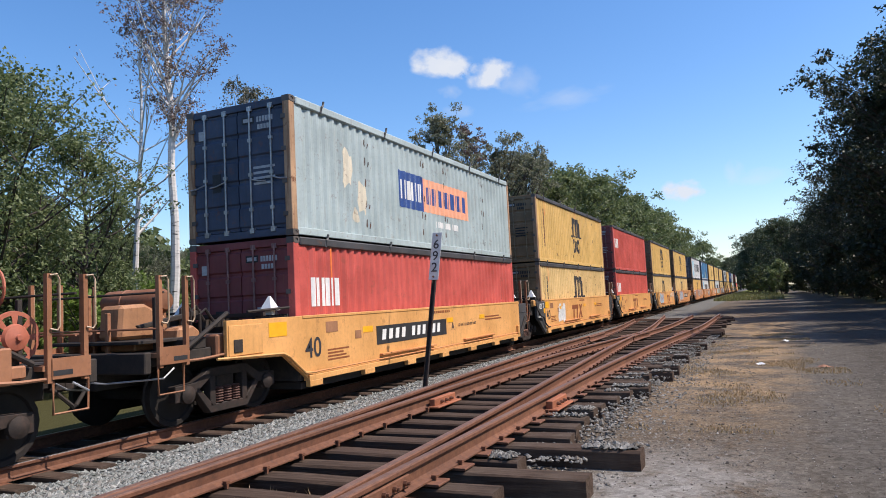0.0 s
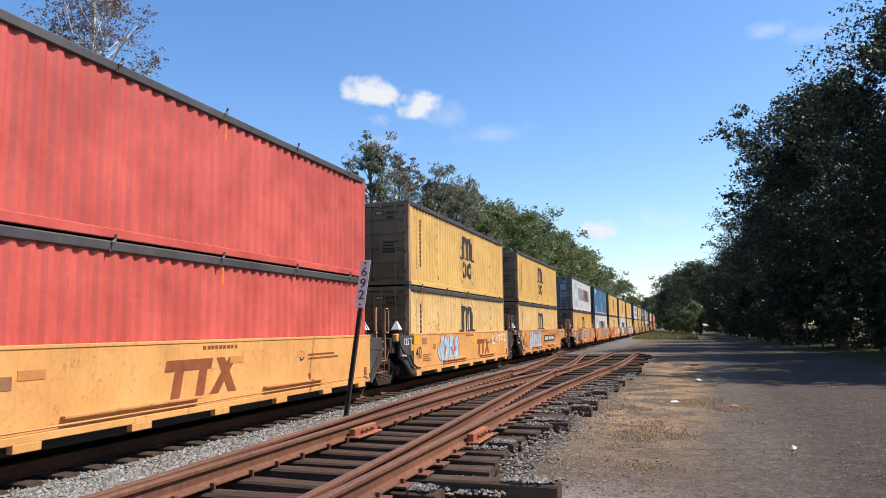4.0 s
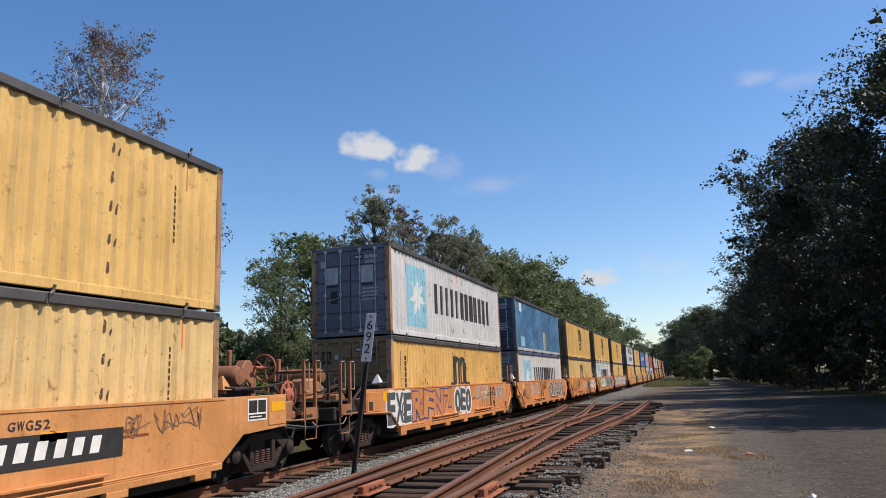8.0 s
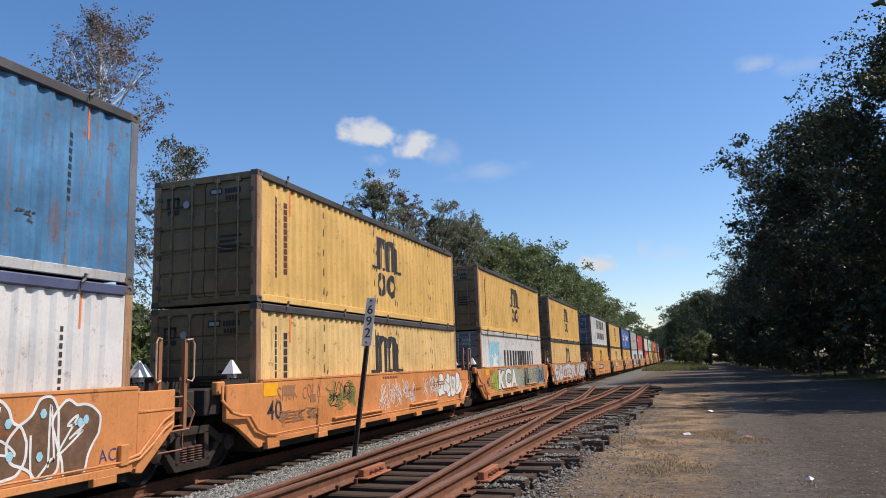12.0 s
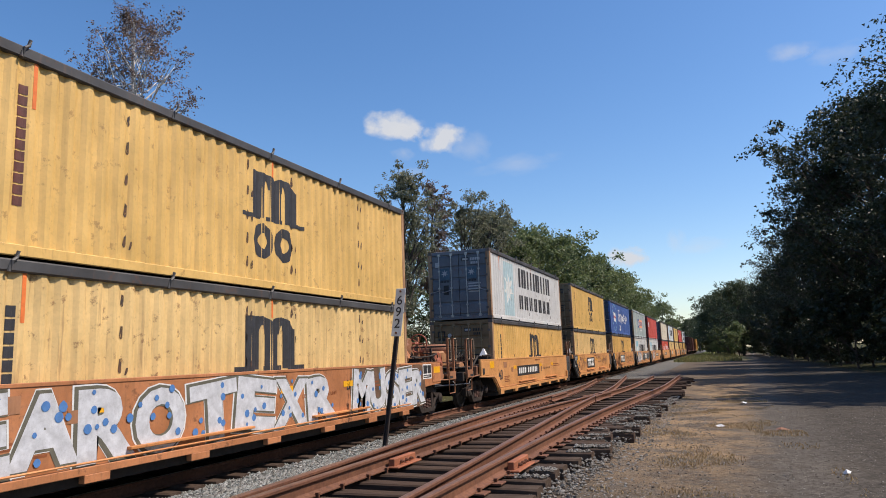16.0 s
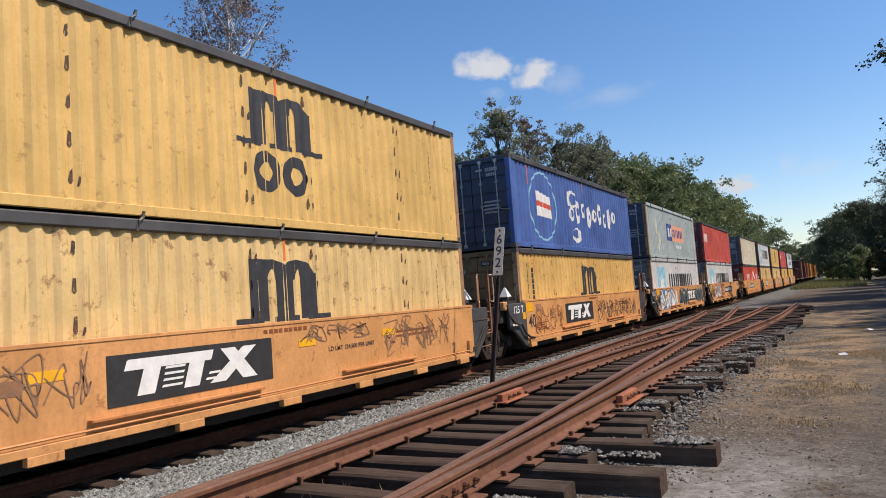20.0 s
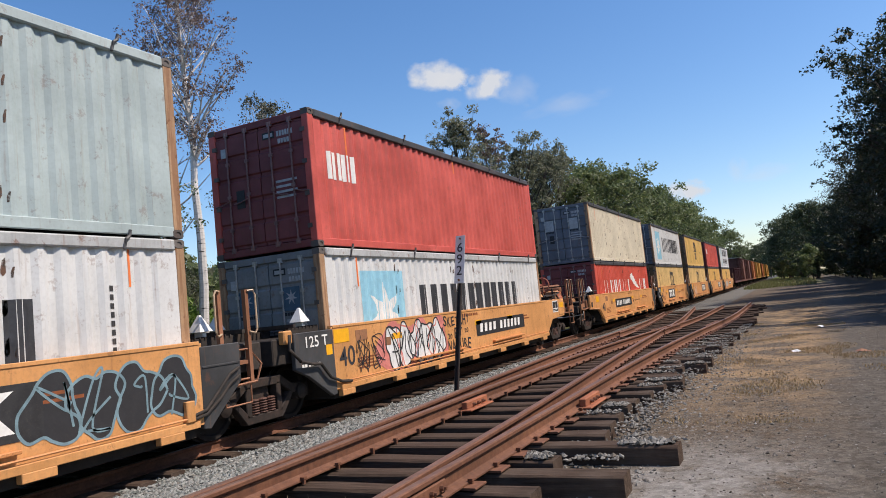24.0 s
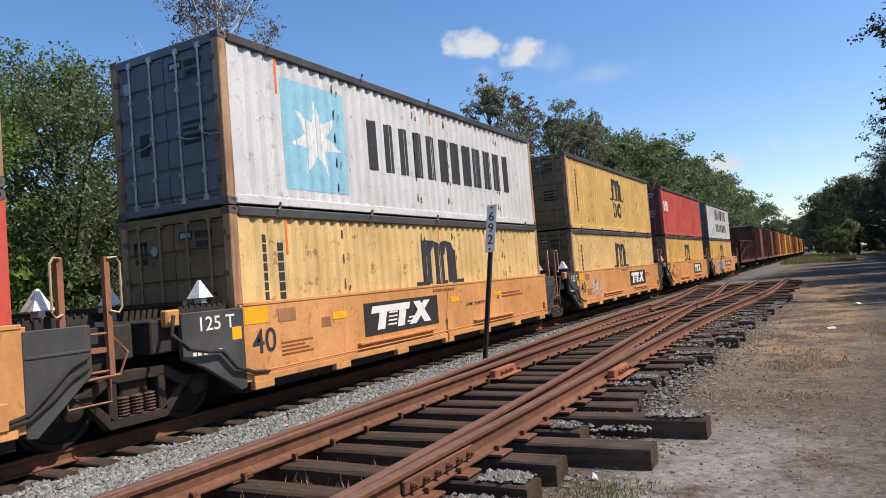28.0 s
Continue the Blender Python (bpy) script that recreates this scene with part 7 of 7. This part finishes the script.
def tree_parts(seed, height, spread, trunk_r, leaves, leaf, crown_base=0.25, lumps=70, open_=0.0, lean=0.0, corners=4, rise=(0.25, 0.85), puff=0.30, taper=0.12, tuft=0.34):
    """Meshes of a trunk with limbs and of a crown of many leaves, for a tree of that height."""
    r = random.Random(seed)
    rs = np.random.RandomState(seed)
    g = Geo()
    pts = []
    x = y = 0.0
    for i in range(9):
        t = i / 8
        pts.append((x, y, height * 0.93 * t))
        x += lean * height / 8 + r.uniform(-1, 1) * height * 0.010
        y += r.uniform(-1, 1) * height * 0.010
    g.tube(pts, trunk_r, 9, trunk_r * taper)
    centres = []
    n_limb = int(lumps * 0.45)
    for i in range(n_limb):
        t = crown_base + (0.97 - crown_base) * ((i + r.random()) / n_limb)
        j = min(7, int(t * 8 / 1.0))
        b = Vector(pts[j]).lerp(Vector(pts[j + 1]), min(1, t * 8 - j))
        b.z = height * 0.93 * t
        u = (t - crown_base) / (1 - crown_base)
        reach = spread * (math.sin(math.pi * (0.18 + 0.8 * u)) ** 0.8) * r.uniform(0.55, 1.12)
        a = r.uniform(0, 2 * math.pi)
        end = b + Vector((math.cos(a) * reach, math.sin(a) * reach, reach * r.uniform(*rise)))
        end.z = min(end.z, height)
        mid = b.lerp(end, 0.5) + Vector((0, 0, -0.06 * reach + r.uniform(-0.1, 0.1)))
        k = trunk_r * (1 - t) * 0.5 + 0.018
        g.tube([b, mid, end], k, 5, 0.012)
        centres += [end, b.lerp(end, 0.68) + Vector((r.uniform(-.4, .4), r.uniform(-.4, .4), r.uniform(-.2, .4)))]
        for q in range(2):
            e2 = mid.lerp(end, r.random()) + Vector((r.uniform(-1, 1), r.uniform(-1, 1), r.uniform(0.0, 0.9))) * reach * 0.38
            g.tube([mid.lerp(end, 0.3 * q), e2], k * 0.5, 3, 0.008)
            centres.append(e2)
    top = Vector(pts[-1])
    centres.append(top)
    keep = [c for c in centres if r.random() > open_]
    N = leaves
    ci = rs.randint(0, len(keep), N)
    C = np.array([tuple(c) for c in keep])[ci]
    sizes = (0.45 + 0.75 * rs.rand(len(keep)))[ci] * spread * puff
    d = rs.normal(size=(N, 3))
    d /= np.linalg.norm(d, axis=1, keepdims=True) + 1e-9
    # each puff is made of tufts, each tuft of leaves
    tufts = 14
    td = rs.normal(size=(len(keep), tufts, 3))
    td /= np.linalg.norm(td, axis=2, keepdims=True)
    td *= rs.rand(len(keep), tufts, 1) ** 0.5
    T = td[ci, rs.randint(0, tufts, N)]
    P = C + (T * 0.9 + d * (rs.rand(N) ** 0.6)[:, None] * tuft) * sizes[:, None] * np.array([1, 1, 0.75])
    P[:, 2] = np.maximum(P[:, 2], 0.25)
    nrm = rs.normal(size=(N, 3)) + d * 0.8 + np.array([0, 0, 0.7])
    nrm /= np.linalg.norm(nrm, axis=1, keepdims=True)
    u = np.cross(nrm, rs.normal(size=(N, 3)))
    u /= np.linalg.norm(u, axis=1, keepdims=True) + 1e-9
    w = np.cross(nrm, u)
    s = (leaf * rs.uniform(0.55, 1.3, N))[:, None]
    V = np.empty((N, corners, 3))
    if corners == 4:
        V[:, 0], V[:, 2] = P - u * s * 0.5, P + u * s * 0.5
        V[:, 1], V[:, 3] = P + w * s * 0.3 + nrm * s * 0.08, P - w * s * 0.3 + nrm * s * 0.08
    else:
        V[:, 0], V[:, 1], V[:, 2] = P - u * s * 0.6, P + u * s * 0.45 + w * s * 0.4, P + u * s * 0.4 - w * s * 0.4
    F = np.arange(N * corners).reshape(N, corners)
    return g.mesh("trunk", True), raw_mesh("crown", V.reshape(-1, 3).tolist(), F.tolist())


def plant(name, parts, x, y, a, s, bark, leaf, label, group, tilt=0.0, category="tree"):
    t = new(name)
    t.matrix_basis = pose(x, y, ground_z(x, y) - 0.08, tilt, 0, a) @ Matrix.Diagonal((s, s, s, 1))
    put("trunk", parts[0], bark, t)
    put("crown", parts[1], leaf, t)
    return tagged(t, label, category, group)


NEAR_A = tree_parts(1, 9.8, 3.3, 0.17, 24000, 0.125, 0.10, 120, 0.1, 0.0, 4, (0.45, 1.2), 0.36)
NEAR_B = tree_parts(2, 9.2, 3.1, 0.15, 22000, 0.12, 0.10, 120, 0.08, 0.0, 4, (0.4, 1.1), 0.36)
NEAR_C = tree_parts(3, 10.0, 2.6, 0.16, 17000, 0.13, 0.16, 100, 0.12, 0.0, 4, (0.5, 1.3), 0.36)
BROAD_A = tree_parts(4, 15.0, 4.6, 0.28, 17000, 0.26, 0.16, 110, corners=3)
BROAD_B = tree_parts(5, 15.0, 4.2, 0.26, 16000, 0.25, 0.18, 100, 0.08, corners=3)
BROAD_C = tree_parts(6, 16.0, 5.2, 0.30, 18000, 0.28, 0.14, 120, corners=3)
AIRY_A = tree_parts(9, 15.0, 3.3, 0.24, 21000, 0.15, 0.2, 130, 0.2, 0.0, 3, (0.8, 1.6), 0.22)
AIRY_B = tree_parts(10, 15.4, 3.5, 0.24, 21000, 0.15, 0.2, 120, 0.26, 0.0, 3, (0.8, 1.7), 0.22)
POPLAR = tree_parts(15, 15.0, 2.5, 0.22, 21000, 0.14, 0.14, 130, 0.12, 0.0, 3, (1.2, 2.4), 0.26)
SPARSE = tree_parts(16, 16.5, 1.5, 0.2, 6500, 0.15, 0.35, 70, 0.15, 0.0, 3, (0.9, 1.8), 0.36)
NEAR_D = tree_parts(14, 11.2, 2.1, 0.16, 20000, 0.12, 0.12, 110, 0.05, 0.0, 4, (0.5, 1.3), 0.36)
BIG_A = tree_parts(7, 20.0, 6.8, 0.42, 58000, 0.20, 0.10, 190, corners=3, tuft=0.28)
BIG_B = tree_parts(8, 19.0, 6.2, 0.40, 56000, 0.20, 0.10, 180, 0.05, corners=3, tuft=0.28)
BIG_FAR = tree_parts(18, 19.5, 6.6, 0.42, 15000, 0.42, 0.10, 150, corners=3)
BIRCH_A = tree_parts(11, 16.8, 1.75, 0.21, 13000, 0.095, 0.54, 96, 0.0, 0.0, 4, (0.9, 1.9), 0.42, 0.3, 0.26)
BIRCH_B = tree_parts(12, 12.6, 2.1, 0.16, 9500, 0.11, 0.30, 70, 0.08, 0.05, 4, (0.7, 1.4), 0.34, 0.3, 0.28)
BIRCH_C = tree_parts(13, 14.6, 2.7, 0.16, 160, 0.1, 0.42, 42, 0.6, -0.015, 4, (0.55, 1.25), 0.3, 0.2)
SHRUB_A = tree_parts(21, 3.6, 1.9, 0.05, 4600, 0.16, 0.05, 44, corners=3)
FAR_SHRUB = tree_parts(23, 4.0, 2.1, 0.06, 2300, 0.25, 0.05, 36, corners=3)
FAR_SHRUB_B = tree_parts(24, 3.8, 2.2, 0.06, 2300, 0.25, 0.05, 36, corners=3)
SHRUB_B = tree_parts(22, 4.2, 2.1, 0.06, 5000, 0.17, 0.05, 44, corners=3)

LG, RG = "trees beyond the train", "dark trees beside the lot"
# birches
plant("birch_tree", BIRCH_A, -22.45, 22.3, 20, 1.11, BIRCH, LEAF_C, "tall white birch with a thin reddish crown", LG)
plant("birch_tree", BIRCH_C, -23.4, 21.4, 140, 1.0, BIRCH, LEAF_C, "bare white birch with dead limbs", LG)
plant("birch_tree", BIRCH_B, -21.8, 25.8, 0, 1.1, BIRCH, LEAF_F, "slender leaning white birch with sparse leaves", LG)
# the leafy edge opposite the camera
for p, x, y, a, s, lf in ((NEAR_A, -20.5, 13.3, 0, 1.02, LEAF_A), (NEAR_B, -20.0, 9.4, 80, 0.95, LEAF_B), (NEAR_C, -21.5, 17.2, 200, 0.93, LEAF_A), (NEAR_B, -21.0, 5.0, 150, 1.05, LEAF_B),
                          (NEAR_A, -22.5, 1.0, 60, 1.1, LEAF_A), (NEAR_C, -24.5, 14.5, 20, 1.1, LEAF_A), (NEAR_A, -22.0, -4.0, 200, 1.1, LEAF_A), (NEAR_D, -24.0, 39.3, 90, 1.0, LEAF_A), (NEAR_D, -27.0, 19.0, 10, 0.75, LEAF_A), (NEAR_D, -26.5, 23.5, 130, 0.72, LEAF_A), (NEAR_B, -29.0, 26.5, 20, 0.66, LEAF_E)):
    plant("leafy_tree", p, x, y, a, s, BARK, lf, "mid-green leafy tree with sunlit outer leaves", LG)
for i in range(22):
    y = -6 + 2.4 * i
    x = -18.6 - rng.uniform(0, 3.5) - (5 if 19 < y < 40 else 0)
    size, lf = rng.uniform(0.7, 1.05), LEAF_A if i % 3 else LEAF_B
    if y < 13:
        size, lf = size * 1.35, LEAF_B
    plant("bush", SHRUB_A if i % 2 else SHRUB_B, x, y, rng.uniform(0, 360), size, BARK, lf, "dense green bush at the wood's edge", LG, category="bush")
for i in range(26):
    plant("bush", FAR_SHRUB if i % 2 else FAR_SHRUB_B, -29 - rng.uniform(0, 9), 8 + 2.3 * i, rng.uniform(0, 360), rng.uniform(1.25, 1.7), BARK, LEAF_A, "green thicket further behind the track", LG, category="bush")
# the taller line along the track
for p, x, y, a, s, lf in ((POPLAR, -21.0, 46.0, 0, 1.07, LEAF_E), (SPARSE, -21.0, 53.0, 70, 1.08, LEAF_C), (AIRY_B, -20.2, 57.5, 150, 1.04, LEAF_E), (AIRY_A, -19.8, 63.5, 200, 1.12, LEAF_E), (BROAD_B, -19.5, 68, 210, 1.12, LEAF_A), (BROAD_C, -19, 79, 20, 1.08, LEAF_A),
                          (BROAD_C, -19, 90, 100, 1.1, LEAF_A), (BROAD_A, -18.5, 101, 160, 1.16, LEAF_A), (BROAD_C, -18, 114, 260, 1.1, LEAF_A), (BROAD_A, -18, 128, 30, 1.15, LEAF_A), (BROAD_C, -17.5, 143, 80, 1.13, LEAF_A),
                          (BROAD_B, -17.5, 160, 180, 1.15, LEAF_A), (BROAD_C, -18, 178, 0, 1.05, LEAF_A), (BROAD_A, -22, 205, 0, 1.1, LEAF_A), (BROAD_A, -17.0, 245, 45, 1.2, LEAF_A)):
    plant("leafy_tree", p, x, y, a, s, BARK, lf, "tall green broadleaf tree along the railway", LG)
# the thicket that closes the view behind the gaps between the cars
for i in range(34):
    plant("bush", FAR_SHRUB if i % 2 else FAR_SHRUB_B, -33 - rng.uniform(0, 8), 2 + 1.75 * i + rng.uniform(-0.8, 0.8), rng.uniform(0, 360), rng.uniform(1.6, 2.0), BARK, LEAF_A if i % 3 else LEAF_E, "tall sunlit thicket beyond the track", LG, category="bush")
for i in range(10):
    plant("leafy_tree", (BROAD_A, BROAD_B, BROAD_C)[i % 3], -27 - rng.uniform(0, 6), 48 + 16 * i, rng.uniform(0, 360), rng.uniform(0.9, 1.05), BARK, LEAF_A, "tall green broadleaf tree in the second row", LG)
# right-hand wood; the tree at (18.8, 31) is unseen, added for its shadow
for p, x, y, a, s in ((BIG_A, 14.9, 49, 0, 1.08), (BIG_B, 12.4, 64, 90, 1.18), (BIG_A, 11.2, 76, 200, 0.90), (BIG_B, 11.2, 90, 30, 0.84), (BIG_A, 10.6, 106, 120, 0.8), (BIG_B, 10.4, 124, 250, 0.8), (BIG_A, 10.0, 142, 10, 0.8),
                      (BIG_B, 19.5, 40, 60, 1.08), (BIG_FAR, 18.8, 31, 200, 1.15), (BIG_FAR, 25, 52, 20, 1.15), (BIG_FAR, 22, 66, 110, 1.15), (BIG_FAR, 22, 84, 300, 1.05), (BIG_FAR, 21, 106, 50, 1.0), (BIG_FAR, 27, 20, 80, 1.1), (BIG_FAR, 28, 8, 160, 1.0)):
    plant("leafy_tree", p, x, y, a, s, BARK, LEAF_D, "large broadleaf tree shading the lot, its leaves darkened as shade", RG)
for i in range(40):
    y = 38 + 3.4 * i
    plant("bush", FAR_SHRUB if i % 2 else FAR_SHRUB_B, 9.6 + max(0, (62 - y) * 0.14) + rng.uniform(-0.8, 1.8) - 0.012 * (y - 60), y, rng.uniform(0, 360), rng.uniform(0.9, 1.7), BARK, LEAF_D, "shrub under the trees by the lot, its leaves darkened as shade", RG, category="bush")
for p, x, y, a, s in ((BROAD_C, 4.6, 160, 0, 1.0), (BROAD_A, 1.8, 182, 90, 1.08), (BROAD_C, -0.4, 210, 200, 1.05), (BROAD_B, 6.0, 195, 30, 1.1), (BROAD_A, -2.4, 245, 60, 1.0), (BROAD_C, 3.0, 240, 150, 1.2), (BROAD_A, 9, 160, 10, 1.0), (BROAD_C, 9, 220, 10, 1.2),
                      (BROAD_B, -3.5, 280, 200, 1.0), (BROAD_A, -4.5, 315, 20, 1.0), (BROAD_C, 0, 300, 110, 1.2), (BROAD_A, -9, 370, 80, 1.2), (BROAD_B, -15, 390, 10, 1.2), (BROAD_C, -2, 350, 10, 1.2), (BROAD_C, -24, 410, 10, 1.2), (BROAD_C, -9, 420, 70, 1.2), (BROAD_B, -17, 432, 130, 1.2), (BROAD_A, -29, 445, 40, 1.2), (BROAD_C, -37, 450, 200, 1.2), (BROAD_B, -45, 455, 90, 1.2)):
    plant("leafy_tree", p, x, y, a, s, BARK, LEAF_G, "deep green broadleaf tree at the bend of the track", RG)
for i in range(26):
    y = 150 + 6 * i
    plant("bush", FAR_SHRUB if i % 2 else FAR_SHRUB_B, 3.6 - 0.055 * (y - 150) + rng.uniform(-0.8, 1.6), y, rng.uniform(0, 360), rng.uniform(1.2, 2.0), BARK, LEAF_G if i % 4 else LEAF_A, "green shrub at the foot of the far trees", RG, category="bush")


for i in range(16):
    plant("bush", FAR_SHRUB if i % 2 else FAR_SHRUB_B, -4 - 3.0 * i + rng.uniform(-0.8, 0.8), 404 + 2.2 * i, rng.uniform(0, 360), rng.uniform(1.6, 2.2), BARK, LEAF_A, "green shrub closing the view along the track", RG, category="bush")


def blades(name, count, place, h, mat, label, seed, width=0.012):
    r = np.random.RandomState(seed)
    V, F = [], []
    for i in range(count):
        x, y = place(r)
        z = ground_z(x, y) - 0.01
        hh = h * r.uniform(0.4, 1.2)
        a = r.uniform(0, 6.28)
        dx, dy = math.cos(a) * width, math.sin(a) * width
        lx, ly = r.uniform(-0.45, 0.45, 2) * hh
        k = len(V)
        V += [(x - dx, y - dy, z), (x + dx, y + dy, z), (x + lx * 0.4 + dx * 0.7, y + ly * 0.4 + dy * 0.7, z + hh * 0.6), (x + lx * 0.4 - dx * 0.7, y + ly * 0.4 - dy * 0.7, z + hh * 0.6), (x + lx, y + ly, z + hh)]
        F += [(k, k + 1, k + 2, k + 3), (k + 3, k + 2, k + 4)]
    tagged(put(name, raw_mesh(name, V, F), mat), label, "grass", kind="stuff")


def clump(cx, cy, s):
    return lambda r: (cx + r.normal() * s, cy + r.normal() * s)


blades("dry_weeds", 420, lambda r: (-3.7 + 0.9 * r.rand(), 3.0 + 1.5 * r.rand()), 0.17, DRY, "dry seedy weeds growing between the panel's rails", 41, 0.008)
def straw_spot(r):
    """Spots in drifts along the strip."""
    while True:
        x, y = -1.5 + 2.8 * r.rand(), 8 + 22 * r.rand()
        if noise.noise((x * 0.9, y * 0.6, 8)) > 0.05 + 0.3 * r.rand():
            return x, y


blades("dry_grass", 9000, straw_spot, 0.04, DRY, "short dry straw-coloured grass on the lot", 42, 0.01)
blades("tie_weeds", 500, clump(-1.45, 4.6, 0.16), 0.05, GRASS, "small green weeds by the tie ends", 43, 0.005)
blades("verge_grass", 9000, lambda r: (-6.2 + 9 * r.rand(), 105 + 90 * r.rand()), 0.5, GRASS, "green grass verge far along the track", 44, 0.06)

# scraps on the lot
for x, y, a, w, mt, lb in ((0.55, 24.6, 20, 0.24, SPRAYWHITE, "crumpled white paper scrap on the gravel"), (1.25, 9.6, 70, 0.1, SPRAYWHITE, "small pale scrap on the gravel"), (-0.1, 15.6, 10, 0.22, SPRAYWHITE, "small pale scrap on the gravel"), (0.95, 14.9, 120, 0.28, GEAR, "rusty scrap of metal on the gravel"), (-1.62, 4.9, 40, 0.07, SPRAYWHITE, "crumpled paper cup by the tie ends")):
    g = Geo()
    rr = random.Random(int(y * 10))
    n = 8
    z = ground_z(x, y)
    g.v = [(x + w * (0.35 + 0.2 * rr.random()) * math.cos(2 * math.pi * k / n + a), y + w * (0.3 + 0.2 * rr.random()) * math.sin(2 * math.pi * k / n + a), z + rr.uniform(0.0, 0.04)) for k in range(n)] + [(x, y, z + 0.06)]
    g.f = [(k, (k + 1) % n, n) for k in range(n)]
    tagged(put("scrap", g.mesh("scrap"), mt), lb, "litter")

# ---- clouds ----


def cloud_mat(name, dense, soft):
    k = Nodes(name)
    v = k.coords()
    d = k.n("VectorMath")
    d.operation = "LENGTH"
    k.to(v, d.inputs[0])
    off = k.n("VectorMath")
    off.operation = "ADD"
    k.to(k.coords(1.3, 1, 0.9), off.inputs[0])
    q = k.n("CombineXYZ")
    k.to(k.math("MULTIPLY", k.random(), 50.0), q.inputs[0])
    k.to(q.outputs[0], off.inputs[1])
    n = k.noise(off.outputs[0], 1.5, 5, 0.5)
    a = k.math("SUBTRACT", k.math("ADD", k.math("MULTIPLY", n, 1.5), 0.10), k.math("MULTIPLY", d.outputs["Value"], 1.0))
    ring_off = k.math("SUBTRACT", 1.0, k.grey(d.outputs["Value"], 0.70, 1.0))
    a = k.math("MULTIPLY", k.math("MULTIPLY", k.grey(a, 0.02, soft), ring_off), dense)
    em = k.n("Emission")
    em.inputs[0].default_value, em.inputs[1].default_value = (0.85, 0.93, 1.0, 1), 0.72
    tr = k.n("BsdfTransparent")
    mx = k.n("MixShader")
    k.to(a, mx.inputs[0])
    k.to(tr.outputs[0], mx.inputs[1])
    k.to(em.outputs[0], mx.inputs[2])
    k.to(mx.outputs[0], k.t.nodes["Material Output"].inputs[0])
    return k.m


CLOUD = cloud_mat("cloud_vapour", 0.95, 0.55)
WISP = cloud_mat("thin_cloud_vapour", 0.26, 0.9)
CLOUD_ME = raw_mesh("cloud", [(math.cos(a) * r, 0, math.sin(a) * r) for r in (0.5, 1.0) for a in [math.pi / 8 * i for i in range(16)]],
                    [tuple(range(16))] + [(i, (i + 1) % 16, 16 + (i + 1) % 16, 16 + i) for i in range(16)])
CLOUDS = []              # (cloud, bearing, height, distance)
for i, (b, e, w, h, tilt, mt) in enumerate((
        (-24.9, 19.1, 3.0, 1.55, 4, CLOUD), (-23.6, 18.7, 2.0, 1.2, 12, CLOUD), (-20.6, 17.95, 2.4, 1.5, -6, CLOUD), (-23.9, 16.8, 1.3, 0.7, 6, WISP), (-14.6, 15.6, 4.6, 1.1, -4, WISP),
        (-18.2, 17.2, 2.6, 1.6, 14, WISP), (-23.4, 15.2, 1.8, 0.7, 0, WISP), (-6.0, 7.6, 2.1, 1.1, 3, CLOUD), (-0.6, 8.1, 2.9, 0.85, -3, WISP), (-2.4, 8.6, 1.1, 1.2, 0, WISP),
        (7.0, 21.3, 2.2, 0.9, 3, WISP), (7.2, 21.2, 1.5, 0.7, 0, WISP), (10.2, 20.5, 2.6, 0.9, -5, WISP))):
    dist = 2600 + 6 * i
    c = put("cloud", CLOUD_ME, mt, None, Matrix.Diagonal((dist * math.tan(radians(w)), 1, dist * math.tan(radians(h)), 1)))
    tagged(c, "small white fair-weather cloud in the blue sky" if mt is CLOUD else "thin pale wisp of cloud in the blue sky", "cloud", kind="structure")
    c.visible_shadow = False
    CLOUDS.append((c, b, e, tilt, dist))

# ---- the train runs ----


def train_y(t):
    """Where the first unit's near container end stands at t seconds."""
    return 10.4 - 9.15 * t - 0.0071 * t * t


def motions():
    steps = [0.5 * i for i in range(57)]
    for thing, back, z in MOVING:
        rows = []
        for t in steps:
            # on the bend the thing lies along the chord of its own length
            s = train_y(t) + back
            x0, y0, a0 = track_at(s)
            x1, y1, a1 = track_at(s + CL)
            rows.append((t, pose(x0, y0, RAIL_Z + z, 0, 0, math.degrees(math.atan2(-(x1 - x0), y1 - y0)))))
        walk(thing, rows)
    # the clouds drift slowly before the wind
    for c, b, e, tilt, dist in CLOUDS:
        rows = []
        for t, db, de in ((0.0, 1.1, -0.05), (8.0, 0.15, 0.0), (16.0, -0.1, -0.35), (28.0, -0.45, -0.75)):
            q, h = radians(b + db), radians(e + de)
            rows.append((t, pose(math.sin(q) * math.cos(h) * dist, math.cos(q) * math.cos(h) * dist, 1.5 + math.sin(h) * dist, e + de, tilt, -(b + db))))
        walk(c, rows)
    turn = [(i / 15, 360 / (2 * math.pi * TRUCK_R) * (train_y(0) - train_y(i / 15))) for i in range(421)]
    for car, wheel, at in WHEELS:
        walk(wheel, [(t, pose(*at, a % 360, 0, 0)) for t, a in turn])


motions()
